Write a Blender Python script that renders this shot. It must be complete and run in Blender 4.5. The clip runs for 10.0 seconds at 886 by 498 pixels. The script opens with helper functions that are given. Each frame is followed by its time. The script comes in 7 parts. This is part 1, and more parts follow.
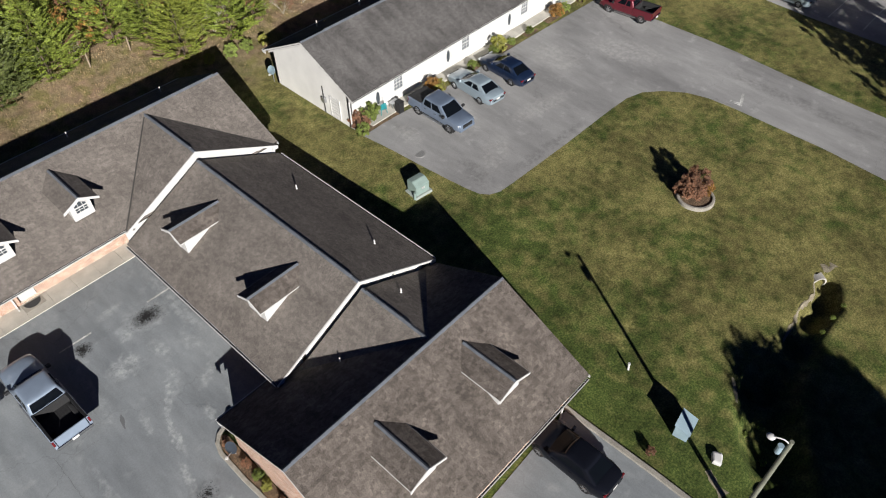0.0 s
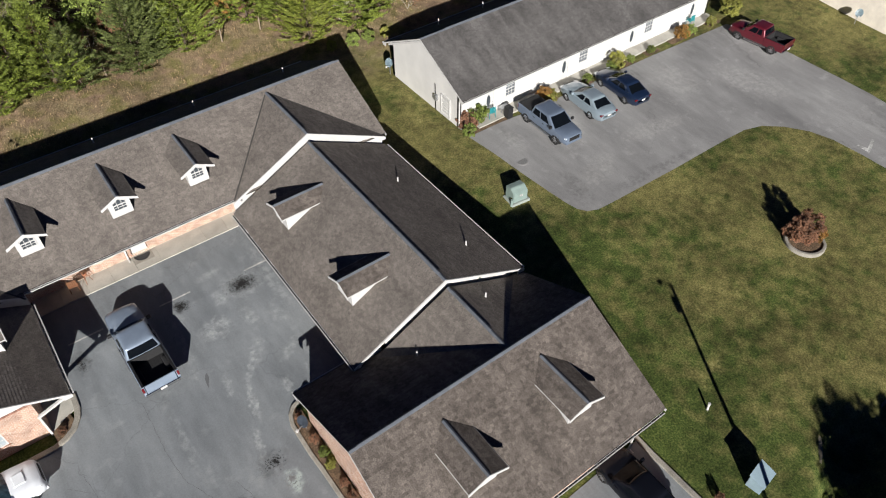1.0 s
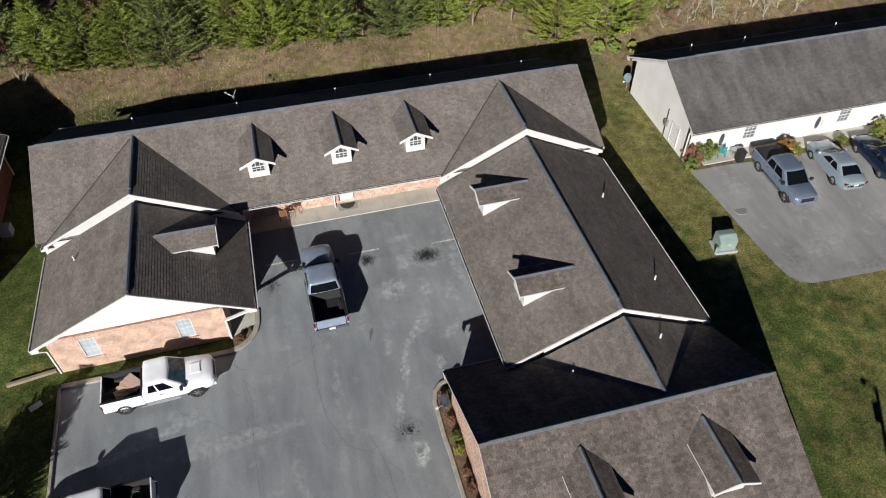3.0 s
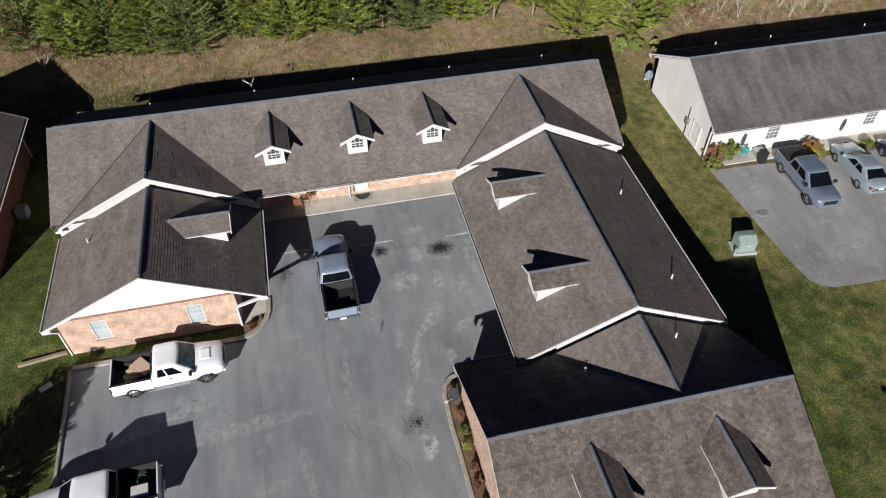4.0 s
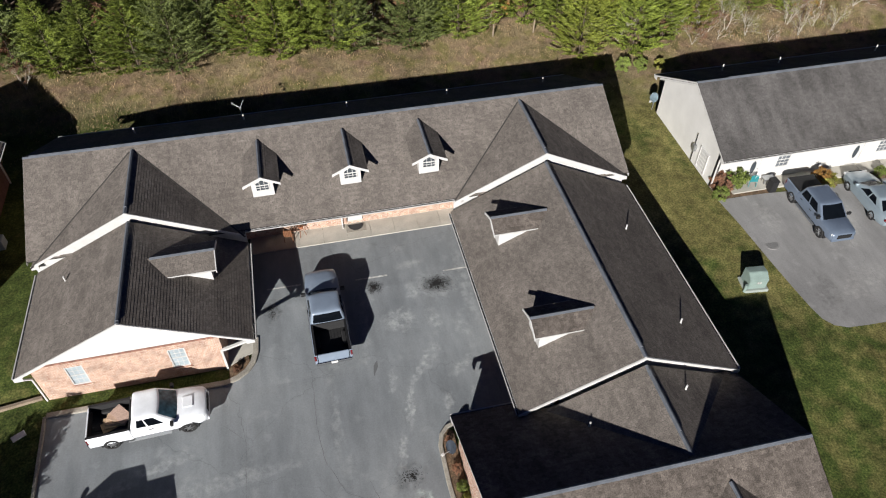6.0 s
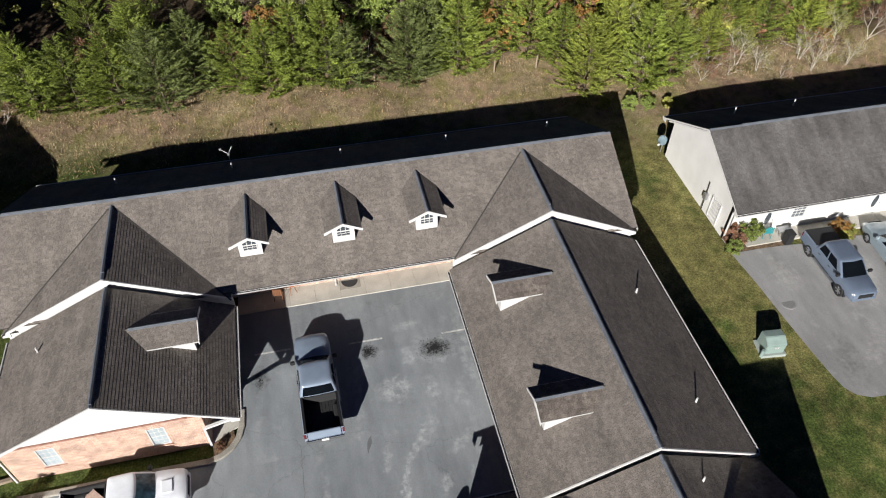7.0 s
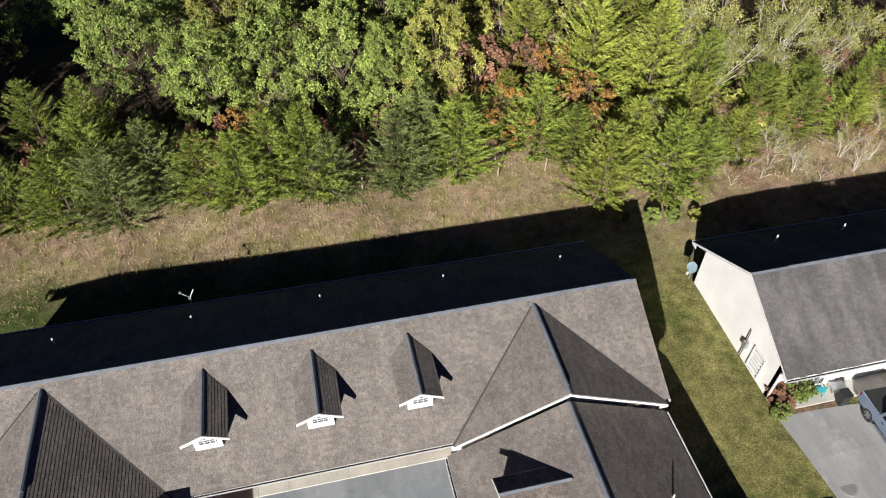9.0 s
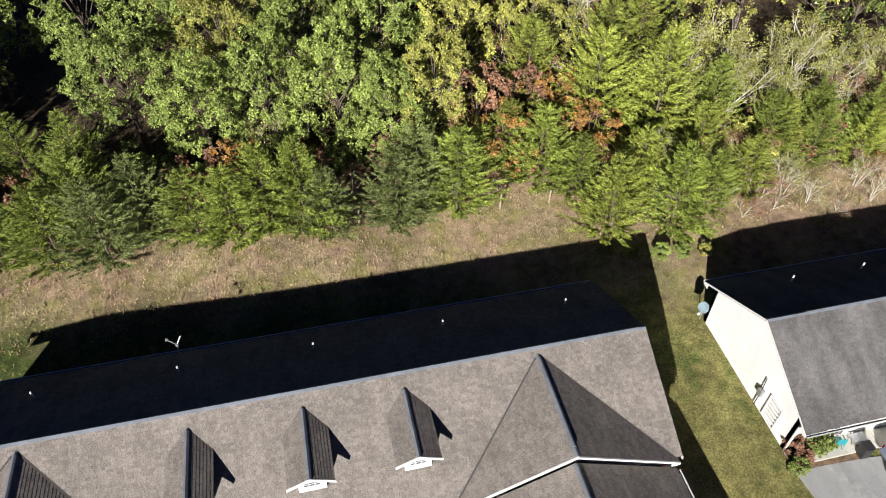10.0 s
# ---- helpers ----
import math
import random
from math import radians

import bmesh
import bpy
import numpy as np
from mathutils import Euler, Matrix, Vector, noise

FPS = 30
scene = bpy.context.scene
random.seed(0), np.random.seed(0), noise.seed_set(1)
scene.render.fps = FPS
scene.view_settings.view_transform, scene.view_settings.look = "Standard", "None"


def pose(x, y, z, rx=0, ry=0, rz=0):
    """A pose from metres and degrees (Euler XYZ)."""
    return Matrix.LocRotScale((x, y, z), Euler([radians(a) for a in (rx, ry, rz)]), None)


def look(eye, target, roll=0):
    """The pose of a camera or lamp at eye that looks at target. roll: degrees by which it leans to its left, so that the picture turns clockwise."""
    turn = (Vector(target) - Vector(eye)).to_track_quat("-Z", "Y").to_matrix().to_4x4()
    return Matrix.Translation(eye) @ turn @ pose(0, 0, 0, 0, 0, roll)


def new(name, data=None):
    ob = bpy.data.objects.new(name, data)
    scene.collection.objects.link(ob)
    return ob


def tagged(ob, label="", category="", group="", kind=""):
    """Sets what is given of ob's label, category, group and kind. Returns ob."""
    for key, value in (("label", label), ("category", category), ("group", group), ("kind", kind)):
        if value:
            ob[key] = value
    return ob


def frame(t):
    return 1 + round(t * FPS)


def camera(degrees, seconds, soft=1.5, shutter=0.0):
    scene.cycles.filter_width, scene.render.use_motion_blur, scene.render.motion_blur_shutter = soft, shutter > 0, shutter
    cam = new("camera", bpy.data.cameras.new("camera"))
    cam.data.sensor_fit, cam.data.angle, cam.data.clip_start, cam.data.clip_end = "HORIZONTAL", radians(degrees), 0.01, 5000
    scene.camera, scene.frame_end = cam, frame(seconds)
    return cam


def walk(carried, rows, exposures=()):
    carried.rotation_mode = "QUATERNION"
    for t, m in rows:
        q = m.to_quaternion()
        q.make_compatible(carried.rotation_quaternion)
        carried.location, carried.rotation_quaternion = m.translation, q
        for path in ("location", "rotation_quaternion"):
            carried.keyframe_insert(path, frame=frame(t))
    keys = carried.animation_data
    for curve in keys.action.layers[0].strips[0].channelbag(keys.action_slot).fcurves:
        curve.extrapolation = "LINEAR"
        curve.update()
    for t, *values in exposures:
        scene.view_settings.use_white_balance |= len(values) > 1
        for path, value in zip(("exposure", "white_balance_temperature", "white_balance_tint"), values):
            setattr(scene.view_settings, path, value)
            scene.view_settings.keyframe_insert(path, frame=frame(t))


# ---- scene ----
# Camera: a drone that turns on the spot, then flies ahead.
cam = camera(64.1, 10.0, soft=1.1)
PATH = [
    (0, (3.465, 0.531, 31.367), (4.462, 1.472, 29.911), -0.8),
    (0.5, (3.372, 0.592, 31.458), (4.283, 1.621, 30.005), -0.6),
    (1, (3.313, 0.61, 31.573), (4.13, 1.719, 30.123), -0.4),
    (1.5, (3.282, 0.608, 31.661), (3.997, 1.789, 30.214), -0.4),
    (2, (3.202, 0.647, 31.622), (3.809, 1.891, 30.178), -0.2),
    (2.5, (3.229, 0.668, 31.505), (3.715, 1.966, 30.063), -0.2),
    (3, (3.4, 0.668, 31.289), (3.752, 2.01, 29.849), -0.2),
    (3.2, (3.491, 0.701, 31.207), (3.805, 2.05, 29.765), -0.1),
    (4.3, (3.474, 0.646, 30.617), (3.784, 1.998, 29.176), 0.1),
    (4.5, (3.475, 0.661, 30.601), (3.785, 2.012, 29.16), 0.1),
    (5, (3.552, 1.026, 30.556), (3.864, 2.376, 29.113), 0.3),
    (5.5, (3.719, 1.996, 30.642), (4.035, 3.343, 29.198), 0.5),
    (5.7, (3.863, 2.546, 30.691), (4.18, 3.892, 29.246), 0.5),
    (6.8, (4.825, 6.506, 31.315), (5.147, 7.852, 29.871), 0.8),
    (7, (4.987, 7.35, 31.416), (5.31, 8.699, 29.975), 0.8),
    (7.5, (5.48, 9.733, 31.776), (5.808, 11.081, 30.335), 1.0),
    (8, (6.082, 12.254, 32.112), (6.412, 13.605, 30.675), 1.0),
    (8.5, (6.71, 14.852, 32.383), (7.04, 16.207, 30.949), 1.0),
    (9, (7.352, 17.36, 32.604), (7.682, 18.721, 31.176), 0.9),
    (9.5, (7.864, 19.11, 32.717), (8.191, 20.475, 31.293), 0.7),
    (10, (8.135, 20.055, 32.804), (8.459, 21.422, 31.382), 0.6),
]
walk(cam, [(t, look(eye, target, roll)) for t, eye, target, roll in PATH],
     [(0.0, 0.6), (2.5, 0.48), (5.0, 0.47), (7.5, 0.73), (8.5, 0.86), (9.0, 1.0), (10.0, 1.2)])

# ---- light ----
SUN_ELEV, SUN_AZ = radians(21.5), radians(241.0)      # the sun stands in the south-west of the plan
sun_dir = Vector((math.cos(SUN_ELEV) * math.cos(SUN_AZ), math.cos(SUN_ELEV) * math.sin(SUN_AZ), math.sin(SUN_ELEV)))
world = bpy.data.worlds.new("sky")
scene.world = world
world.use_nodes = True
wn = world.node_tree
sky = wn.nodes.new("ShaderNodeTexSky")
sky.sky_type, sky.sun_disc, sky.sun_elevation = "NISHITA", False, SUN_ELEV
sky.sun_rotation = radians(90.0) - SUN_AZ
sky.dust_density, sky.ozone_density = 0.1, 4.0
wn.nodes["Background"].inputs["Strength"].default_value = 0.0058
clear = wn.nodes.new("ShaderNodeVectorMath")           # a deep blue, very clear autumn sky
clear.operation = "MULTIPLY"
clear.inputs[1].default_value = (0.36, 0.70, 1.85)
wn.links.new(sky.outputs[0], clear.inputs[0])
wn.links.new(clear.outputs[0], wn.nodes["Background"].inputs["Color"])
sun_data = bpy.data.lights.new("sun", "SUN")
sun_data.energy, sun_data.angle, sun_data.color = 5.0, radians(0.5), (1.0, 0.967, 0.93)
sun = new("sun", sun_data)
sun.matrix_world = look(sun_dir * 200, (0, 0, 0))

# ---- materials ----
def mat(name, colour, rough=0.8, metal=0.0, grain=0.0, grain_scale=20.0, stain=0.0, stain_scale=1.5,
        bump=0.0, bump_scale=60.0, island=0.0, random_ob=0.0, coat=0.0, stain_colour=None, spec=0.5, streak=0.0):
    m = bpy.data.materials.new(name)
    m.use_nodes = True
    nt = m.node_tree
    b = nt.nodes["Principled BSDF"]
    b.inputs["Roughness"].default_value, b.inputs["Metallic"].default_value = rough, metal
    b.inputs["Coat Weight"].default_value = coat
    b.inputs["Specular IOR Level"].default_value = spec
    b.inputs["Coat Roughness"].default_value = 0.04
    rgb = nt.nodes.new("ShaderNodeRGB")
    rgb.outputs[0].default_value = (*colour, 1)
    out = rgb.outputs[0]
    coord = nt.nodes.new("ShaderNodeNewGeometry")

    def noisy(scale, detail=4.0):
        n = nt.nodes.new("ShaderNodeTexNoise")
        n.inputs["Scale"].default_value, n.inputs["Detail"].default_value = scale, detail
        nt.links.new(coord.outputs["Position"], n.inputs["Vector"])
        return n.outputs["Fac"]

    def scaled(fac, amount, out):
        r = nt.nodes.new("ShaderNodeMapRange")
        r.inputs["From Min"].default_value, r.inputs["From Max"].default_value = 0.3, 0.7
        r.inputs["To Min"].default_value, r.inputs["To Max"].default_value = 1 - amount, 1 + amount
        nt.links.new(fac, r.inputs["Value"])
        v = nt.nodes.new("ShaderNodeVectorMath")
        v.operation = "SCALE"
        nt.links.new(out, v.inputs[0])
        nt.links.new(r.outputs[0], v.inputs["Scale"])
        return v.outputs[0]

    if stain:
        f = noisy(stain_scale, 5.0)
        if stain_colour:
            mix = nt.nodes.new("ShaderNodeMix")
            mix.data_type = "RGBA"
            r = nt.nodes.new("ShaderNodeMapRange")
            r.inputs["From Min"].default_value, r.inputs["From Max"].default_value = 0.42, 0.68
            r.inputs["To Max"].default_value = stain
            nt.links.new(f, r.inputs["Value"])
            nt.links.new(r.outputs[0], mix.inputs["Factor"])
            nt.links.new(out, mix.inputs["A"])
            mix.inputs["B"].default_value = (*stain_colour, 1)
            out = mix.outputs["Result"]
        else:
            out = scaled(f, stain, out)
    if streak:                      # washed-down streaks and patches
        mp = nt.nodes.new("ShaderNodeMapping")
        mp.inputs["Scale"].default_value = (1.0, 0.22, 0.3)
        nt.links.new(coord.outputs["Position"], mp.inputs["Vector"])
        sn = nt.nodes.new("ShaderNodeTexNoise")
        sn.inputs["Scale"].default_value, sn.inputs["Detail"].default_value = 1.6, 8.0
        nt.links.new(mp.outputs[0], sn.inputs["Vector"])
        out = scaled(sn.outputs["Fac"], streak, out)
    if grain:
        out = scaled(noisy(grain_scale, 3.0), grain, out)
    if island:
        r = nt.nodes.new("ShaderNodeMapRange")
        r.inputs["From Min"].default_value, r.inputs["From Max"].default_value = 0.0, 1.0
        r.inputs["To Min"].default_value, r.inputs["To Max"].default_value = 1 - island, 1 + island
        nt.links.new(coord.outputs["Random Per Island"], r.inputs["Value"])
        v = nt.nodes.new("ShaderNodeVectorMath")
        v.operation = "SCALE"
        nt.links.new(out, v.inputs[0])
        nt.links.new(r.outputs[0], v.inputs["Scale"])
        out = v.outputs[0]
    if random_ob:
        info = nt.nodes.new("ShaderNodeObjectInfo")
        r = nt.nodes.new("ShaderNodeMapRange")
        r.inputs["To Min"].default_value, r.inputs["To Max"].default_value = 1 - random_ob, 1 + random_ob
        nt.links.new(info.outputs["Random"], r.inputs["Value"])
        v = nt.nodes.new("ShaderNodeVectorMath")
        v.operation = "SCALE"
        nt.links.new(out, v.inputs[0])
        nt.links.new(r.outputs[0], v.inputs["Scale"])
        out = v.outputs[0]
    nt.links.new(out, b.inputs["Base Color"])
    if bump:
        bp = nt.nodes.new("ShaderNodeBump")
        bp.inputs["Strength"].default_value, bp.inputs["Distance"].default_value = min(1.0, bump), 0.02
        nt.links.new(noisy(bump_scale, 4.0), bp.inputs["Height"])
        nt.links.new(bp.outputs[0], b.inputs["Normal"])
    return m


def ramp(nt, fac, stops):
    r = nt.nodes.new("ShaderNodeValToRGB")
    while len(r.color_ramp.elements) < len(stops):
        r.color_ramp.elements.new(0.5)
    for e, (p, c) in zip(r.color_ramp.elements, stops):
        e.position, e.color = p, (*c, 1)
    nt.links.new(fac, r.inputs[0])
    return r.outputs[0]


def ground_material():
    """Mown lawn that turns to dry rough grass along the wood."""
    m = bpy.data.materials.new("lawn_grass")
    m.use_nodes = True
    nt = m.node_tree
    b = nt.nodes["Principled BSDF"]
    b.inputs["Roughness"].default_value = 0.9
    b.inputs["Specular IOR Level"].default_value = 0.15
    geo = nt.nodes.new("ShaderNodeNewGeometry")

    def noise_at(scale, detail, stretch=(1, 1, 1)):
        mp = nt.nodes.new("ShaderNodeMapping")
        mp.inputs["Scale"].default_value = stretch
        nt.links.new(geo.outputs["Position"], mp.inputs["Vector"])
        n = nt.nodes.new("ShaderNodeTexNoise")
        n.inputs["Scale"].default_value, n.inputs["Detail"].default_value = scale, detail
        nt.links.new(mp.outputs[0], n.inputs["Vector"])
        return n.outputs["Fac"]

    def mix(f, a, c):
        x = nt.nodes.new("ShaderNodeMix")
        x.data_type = "RGBA"
        nt.links.new(f, x.inputs["Factor"])
        nt.links.new(a, x.inputs["A"])
        nt.links.new(c, x.inputs["B"])
        return x.outputs["Result"]

    fine, mid, big = noise_at(10.0, 10.0), noise_at(1.1, 6.0), noise_at(0.13, 4.0)
    green = ramp(nt, fine, [(0.25, (0.018, 0.031, 0.008)), (0.5, (0.055, 0.078, 0.019)), (0.75, (0.128, 0.145, 0.040))])
    olive = ramp(nt, fine, [(0.25, (0.060, 0.062, 0.022)), (0.5, (0.150, 0.138, 0.048)), (0.75, (0.268, 0.236, 0.098))])
    dry = ramp(nt, noise_at(17.0, 9.0, (1, 0.45, 0.4)), [(0.25, (0.06, 0.047, 0.026)), (0.5, (0.21, 0.165, 0.095)), (0.75, (0.40, 0.325, 0.205))])
    patch = nt.nodes.new("ShaderNodeMath")
    patch.operation = "ADD"
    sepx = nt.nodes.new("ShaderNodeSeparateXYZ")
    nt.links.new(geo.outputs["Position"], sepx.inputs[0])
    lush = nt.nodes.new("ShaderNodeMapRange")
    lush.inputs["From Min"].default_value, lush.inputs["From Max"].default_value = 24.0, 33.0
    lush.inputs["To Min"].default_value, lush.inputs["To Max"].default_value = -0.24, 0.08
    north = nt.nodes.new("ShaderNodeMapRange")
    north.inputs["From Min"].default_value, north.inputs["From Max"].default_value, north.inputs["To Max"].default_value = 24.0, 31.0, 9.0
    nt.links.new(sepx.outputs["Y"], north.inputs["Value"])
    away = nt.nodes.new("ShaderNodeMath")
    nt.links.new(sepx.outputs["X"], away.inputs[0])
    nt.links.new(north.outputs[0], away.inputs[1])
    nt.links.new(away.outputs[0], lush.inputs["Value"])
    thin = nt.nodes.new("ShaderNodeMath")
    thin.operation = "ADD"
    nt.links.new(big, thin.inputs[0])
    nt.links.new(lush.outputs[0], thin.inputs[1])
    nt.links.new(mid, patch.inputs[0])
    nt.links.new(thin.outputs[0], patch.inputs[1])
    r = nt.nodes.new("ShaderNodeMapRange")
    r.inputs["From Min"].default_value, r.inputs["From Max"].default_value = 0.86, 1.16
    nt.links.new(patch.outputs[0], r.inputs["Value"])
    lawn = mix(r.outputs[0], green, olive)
    sep = nt.nodes.new("ShaderNodeSeparateXYZ")
    nt.links.new(geo.outputs["Position"], sep.inputs[0])
    wob = nt.nodes.new("ShaderNodeMath")
    wob.operation = "MULTIPLY_ADD"
    nt.links.new(noise_at(0.35, 5.0), wob.inputs[0])
    wob.inputs[1].default_value = 7.0
    nt.links.new(sep.outputs["Y"], wob.inputs[2])
    tilt = nt.nodes.new("ShaderNodeMath")
    tilt.operation = "MULTIPLY_ADD"
    nt.links.new(sep.outputs["X"], tilt.inputs[0])
    tilt.inputs[1].default_value = 0.13
    nt.links.new(wob.outputs[0], tilt.inputs[2])
    edge = nt.nodes.new("ShaderNodeMapRange")
    edge.inputs["From Min"].default_value, edge.inputs["From Max"].default_value = 50.2, 54.2
    nt.links.new(tilt.outputs[0], edge.inputs["Value"])
    pink = ramp(nt, noise_at(20.0, 9.0), [(0.25, (0.08, 0.052, 0.034)), (0.5, (0.22, 0.152, 0.102)), (0.75, (0.38, 0.275, 0.195))])
    pr = nt.nodes.new("ShaderNodeMapRange")
    pr.inputs["From Min"].default_value, pr.inputs["From Max"].default_value = 0.42, 0.6
    nt.links.new(noise_at(0.42, 5.0), pr.inputs["Value"])
    litter = ramp(nt, noise_at(7.0, 7.0), [(0.3, (0.022, 0.016, 0.010)), (0.55, (0.07, 0.05, 0.032)), (0.78, (0.16, 0.115, 0.07))])
    deep = nt.nodes.new("ShaderNodeMapRange")
    deep.inputs["From Min"].default_value, deep.inputs["From Max"].default_value = 61.5, 64.0
    nt.links.new(tilt.outputs[0], deep.inputs["Value"])
    og = nt.nodes.new("ShaderNodeMapRange")
    og.inputs["From Min"].default_value, og.inputs["From Max"].default_value, og.inputs["To Max"].default_value = 0.46, 0.62, 0.8
    nt.links.new(noise_at(0.75, 6.0), og.inputs["Value"])
    out = mix(edge.outputs[0], lawn, mix(deep.outputs[0], mix(og.outputs[0], mix(pr.outputs[0], dry, pink), olive), litter))
    tone = nt.nodes.new("ShaderNodeMath")           # thin, lush and worn areas
    tone.operation = "ADD"
    nt.links.new(noise_at(0.3, 6.0), tone.inputs[0])
    nt.links.new(noise_at(1.7, 7.0), tone.inputs[1])
    tr = nt.nodes.new("ShaderNodeMapRange")
    tr.inputs["From Min"].default_value, tr.inputs["From Max"].default_value = 0.72, 1.28
    tr.inputs["To Min"].default_value, tr.inputs["To Max"].default_value = 0.58, 1.5
    nt.links.new(tone.outputs[0], tr.inputs["Value"])
    toned = nt.nodes.new("ShaderNodeVectorMath")
    toned.operation = "SCALE"
    nt.links.new(out, toned.inputs[0])
    nt.links.new(tr.outputs[0], toned.inputs["Scale"])
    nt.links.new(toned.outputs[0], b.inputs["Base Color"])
    bp = nt.nodes.new("ShaderNodeBump")
    bp.inputs["Strength"].default_value, bp.inputs["Distance"].default_value = 0.6, 0.05
    nt.links.new(noise_at(22.0, 10.0), bp.inputs["Height"])
    nt.links.new(bp.outputs[0], b.inputs["Normal"])
    return m


def asphalt_material(name, dark, light, wear, scale=0.35, marks=()):
    """Worn asphalt: broad pale patches, fine aggregate and hairline cracks."""
    m = bpy.data.materials.new(name)
    m.use_nodes = True
    nt = m.node_tree
    b = nt.nodes["Principled BSDF"]
    b.inputs["Roughness"].default_value = 0.85
    b.inputs["Specular IOR Level"].default_value = 0.3
    geo = nt.nodes.new("ShaderNodeNewGeometry")

    def noise_at(s, d, stretch=(1, 1, 1), rot=0.0):
        mp = nt.nodes.new("ShaderNodeMapping")
        mp.inputs["Scale"].default_value = stretch
        mp.inputs["Rotation"].default_value = (0, 0, rot)
        nt.links.new(geo.outputs["Position"], mp.inputs["Vector"])
        n = nt.nodes.new("ShaderNodeTexNoise")
        n.inputs["Scale"].default_value, n.inputs["Detail"].default_value = s, d
        n.inputs["Roughness"].default_value = 0.6
        nt.links.new(mp.outputs[0], n.inputs["Vector"])
        return n.outputs["Fac"]

    def lerp(f, a, c):
        x = nt.nodes.new("ShaderNodeMix")
        x.data_type = "RGBA"
        nt.links.new(f, x.inputs["Factor"])
        nt.links.new(a, x.inputs["A"])
        if isinstance(c, tuple):
            x.inputs["B"].default_value = (*c, 1)
        else:
            nt.links.new(c, x.inputs["B"])
        return x.outputs["Result"]

    base = ramp(nt, noise_at(scale, 6.0, (1, 0.45, 1), 0.2), [(0.3, dark), (0.7, light)])
    r = nt.nodes.new("ShaderNodeMapRange")
    r.inputs["From Min"].default_value, r.inputs["From Max"].default_value = 0.58, 0.75
    r.inputs["To Max"].default_value = 0.55
    nt.links.new(noise_at(0.8, 6.0), r.inputs["Value"])
    col = lerp(r.outputs[0], base, wear)
    vor = nt.nodes.new("ShaderNodeTexVoronoi")
    vor.feature = "DISTANCE_TO_EDGE"
    vor.inputs["Scale"].default_value = 0.14
    wob = nt.nodes.new("ShaderNodeVectorMath")
    wob.operation = "MULTIPLY_ADD"
    nz = nt.nodes.new("ShaderNodeTexNoise")
    nz.inputs["Scale"].default_value, nz.inputs["Detail"].default_value = 0.9, 6.0
    nt.links.new(geo.outputs["Position"], nz.inputs["Vector"])
    nt.links.new(nz.outputs["Color"], wob.inputs[0])
    wob.inputs[1].default_value = (1.6, 1.6, 0)
    nt.links.new(geo.outputs["Position"], wob.inputs[2])
    nt.links.new(wob.outputs[0], vor.inputs["Vector"])
    wb = nt.nodes.new("ShaderNodeVectorMath")
    wb.operation = "MULTIPLY_ADD"
    nz2 = nt.nodes.new("ShaderNodeTexNoise")
    nz2.inputs["Scale"].default_value, nz2.inputs["Detail"].default_value = 2.6, 6.0
    nt.links.new(geo.outputs["Position"], nz2.inputs["Vector"])
    nt.links.new(nz2.outputs["Color"], wb.inputs[0])
    wb.inputs[1].default_value = (0.8, 0.8, 0)
    shift_ = nt.nodes.new("ShaderNodeVectorMath")
    shift_.operation = "SUBTRACT"
    shift_.inputs[1].default_value = (0.4, 0.4, 0)
    nt.links.new(geo.outputs["Position"], shift_.inputs[0])
    nt.links.new(shift_.outputs[0], wb.inputs[2])
    wob2 = wb.outputs[0]
    cr = nt.nodes.new("ShaderNodeMapRange")
    cr.inputs["From Min"].default_value, cr.inputs["From Max"].default_value = 0.0, 0.003
    cr.inputs["To Min"].default_value, cr.inputs["To Max"].default_value = 0.28, 0.0
    nt.links.new(vor.outputs["Distance"], cr.inputs["Value"])
    col = lerp(cr.outputs[0], col, tuple(c * 0.45 for c in dark))
    scuffed = nt.nodes.new("ShaderNodeMapRange")
    scuffed.inputs["From Min"].default_value, scuffed.inputs["From Max"].default_value = 0.40, 0.62
    scuffed.inputs["To Min"].default_value, scuffed.inputs["To Max"].default_value = 0.12, 1.25
    nt.links.new(noise_at(3.2, 10.0), scuffed.inputs["Value"])
    for cx, cy, rx, ry, turn, strength, tone in marks:      # soft-edged drag marks and pale scuffs
        mp = nt.nodes.new("ShaderNodeMapping")
        mp.vector_type = "TEXTURE"
        mp.inputs["Location"].default_value, mp.inputs["Rotation"].default_value, mp.inputs["Scale"].default_value = (cx, cy, 0), (0, 0, radians(turn)), (rx, ry, 1000)
        nt.links.new(wob2, mp.inputs["Vector"])
        ln = nt.nodes.new("ShaderNodeVectorMath")
        ln.operation = "LENGTH"
        nt.links.new(mp.outputs[0], ln.inputs[0])
        fall_ = nt.nodes.new("ShaderNodeMapRange")
        fall_.interpolation_type = "SMOOTHSTEP"
        fall_.inputs["From Min"].default_value, fall_.inputs["From Max"].default_value = 0.45, 1.1
        fall_.inputs["To Min"].default_value, fall_.inputs["To Max"].default_value = strength, 0.0
        nt.links.new(ln.outputs["Value"], fall_.inputs["Value"])
        fleck = nt.nodes.new("ShaderNodeMath")
        fleck.operation = "MULTIPLY"
        nt.links.new(fall_.outputs[0], fleck.inputs[0])
        nt.links.new(scuffed.outputs[0], fleck.inputs[1])
        col = lerp(fleck.outputs[0], col, tone)
    g = nt.nodes.new("ShaderNodeMapRange")
    g.inputs["From Min"].default_value, g.inputs["From Max"].default_value = 0.3, 0.7
    g.inputs["To Min"].default_value, g.inputs["To Max"].default_value = 0.8, 1.2
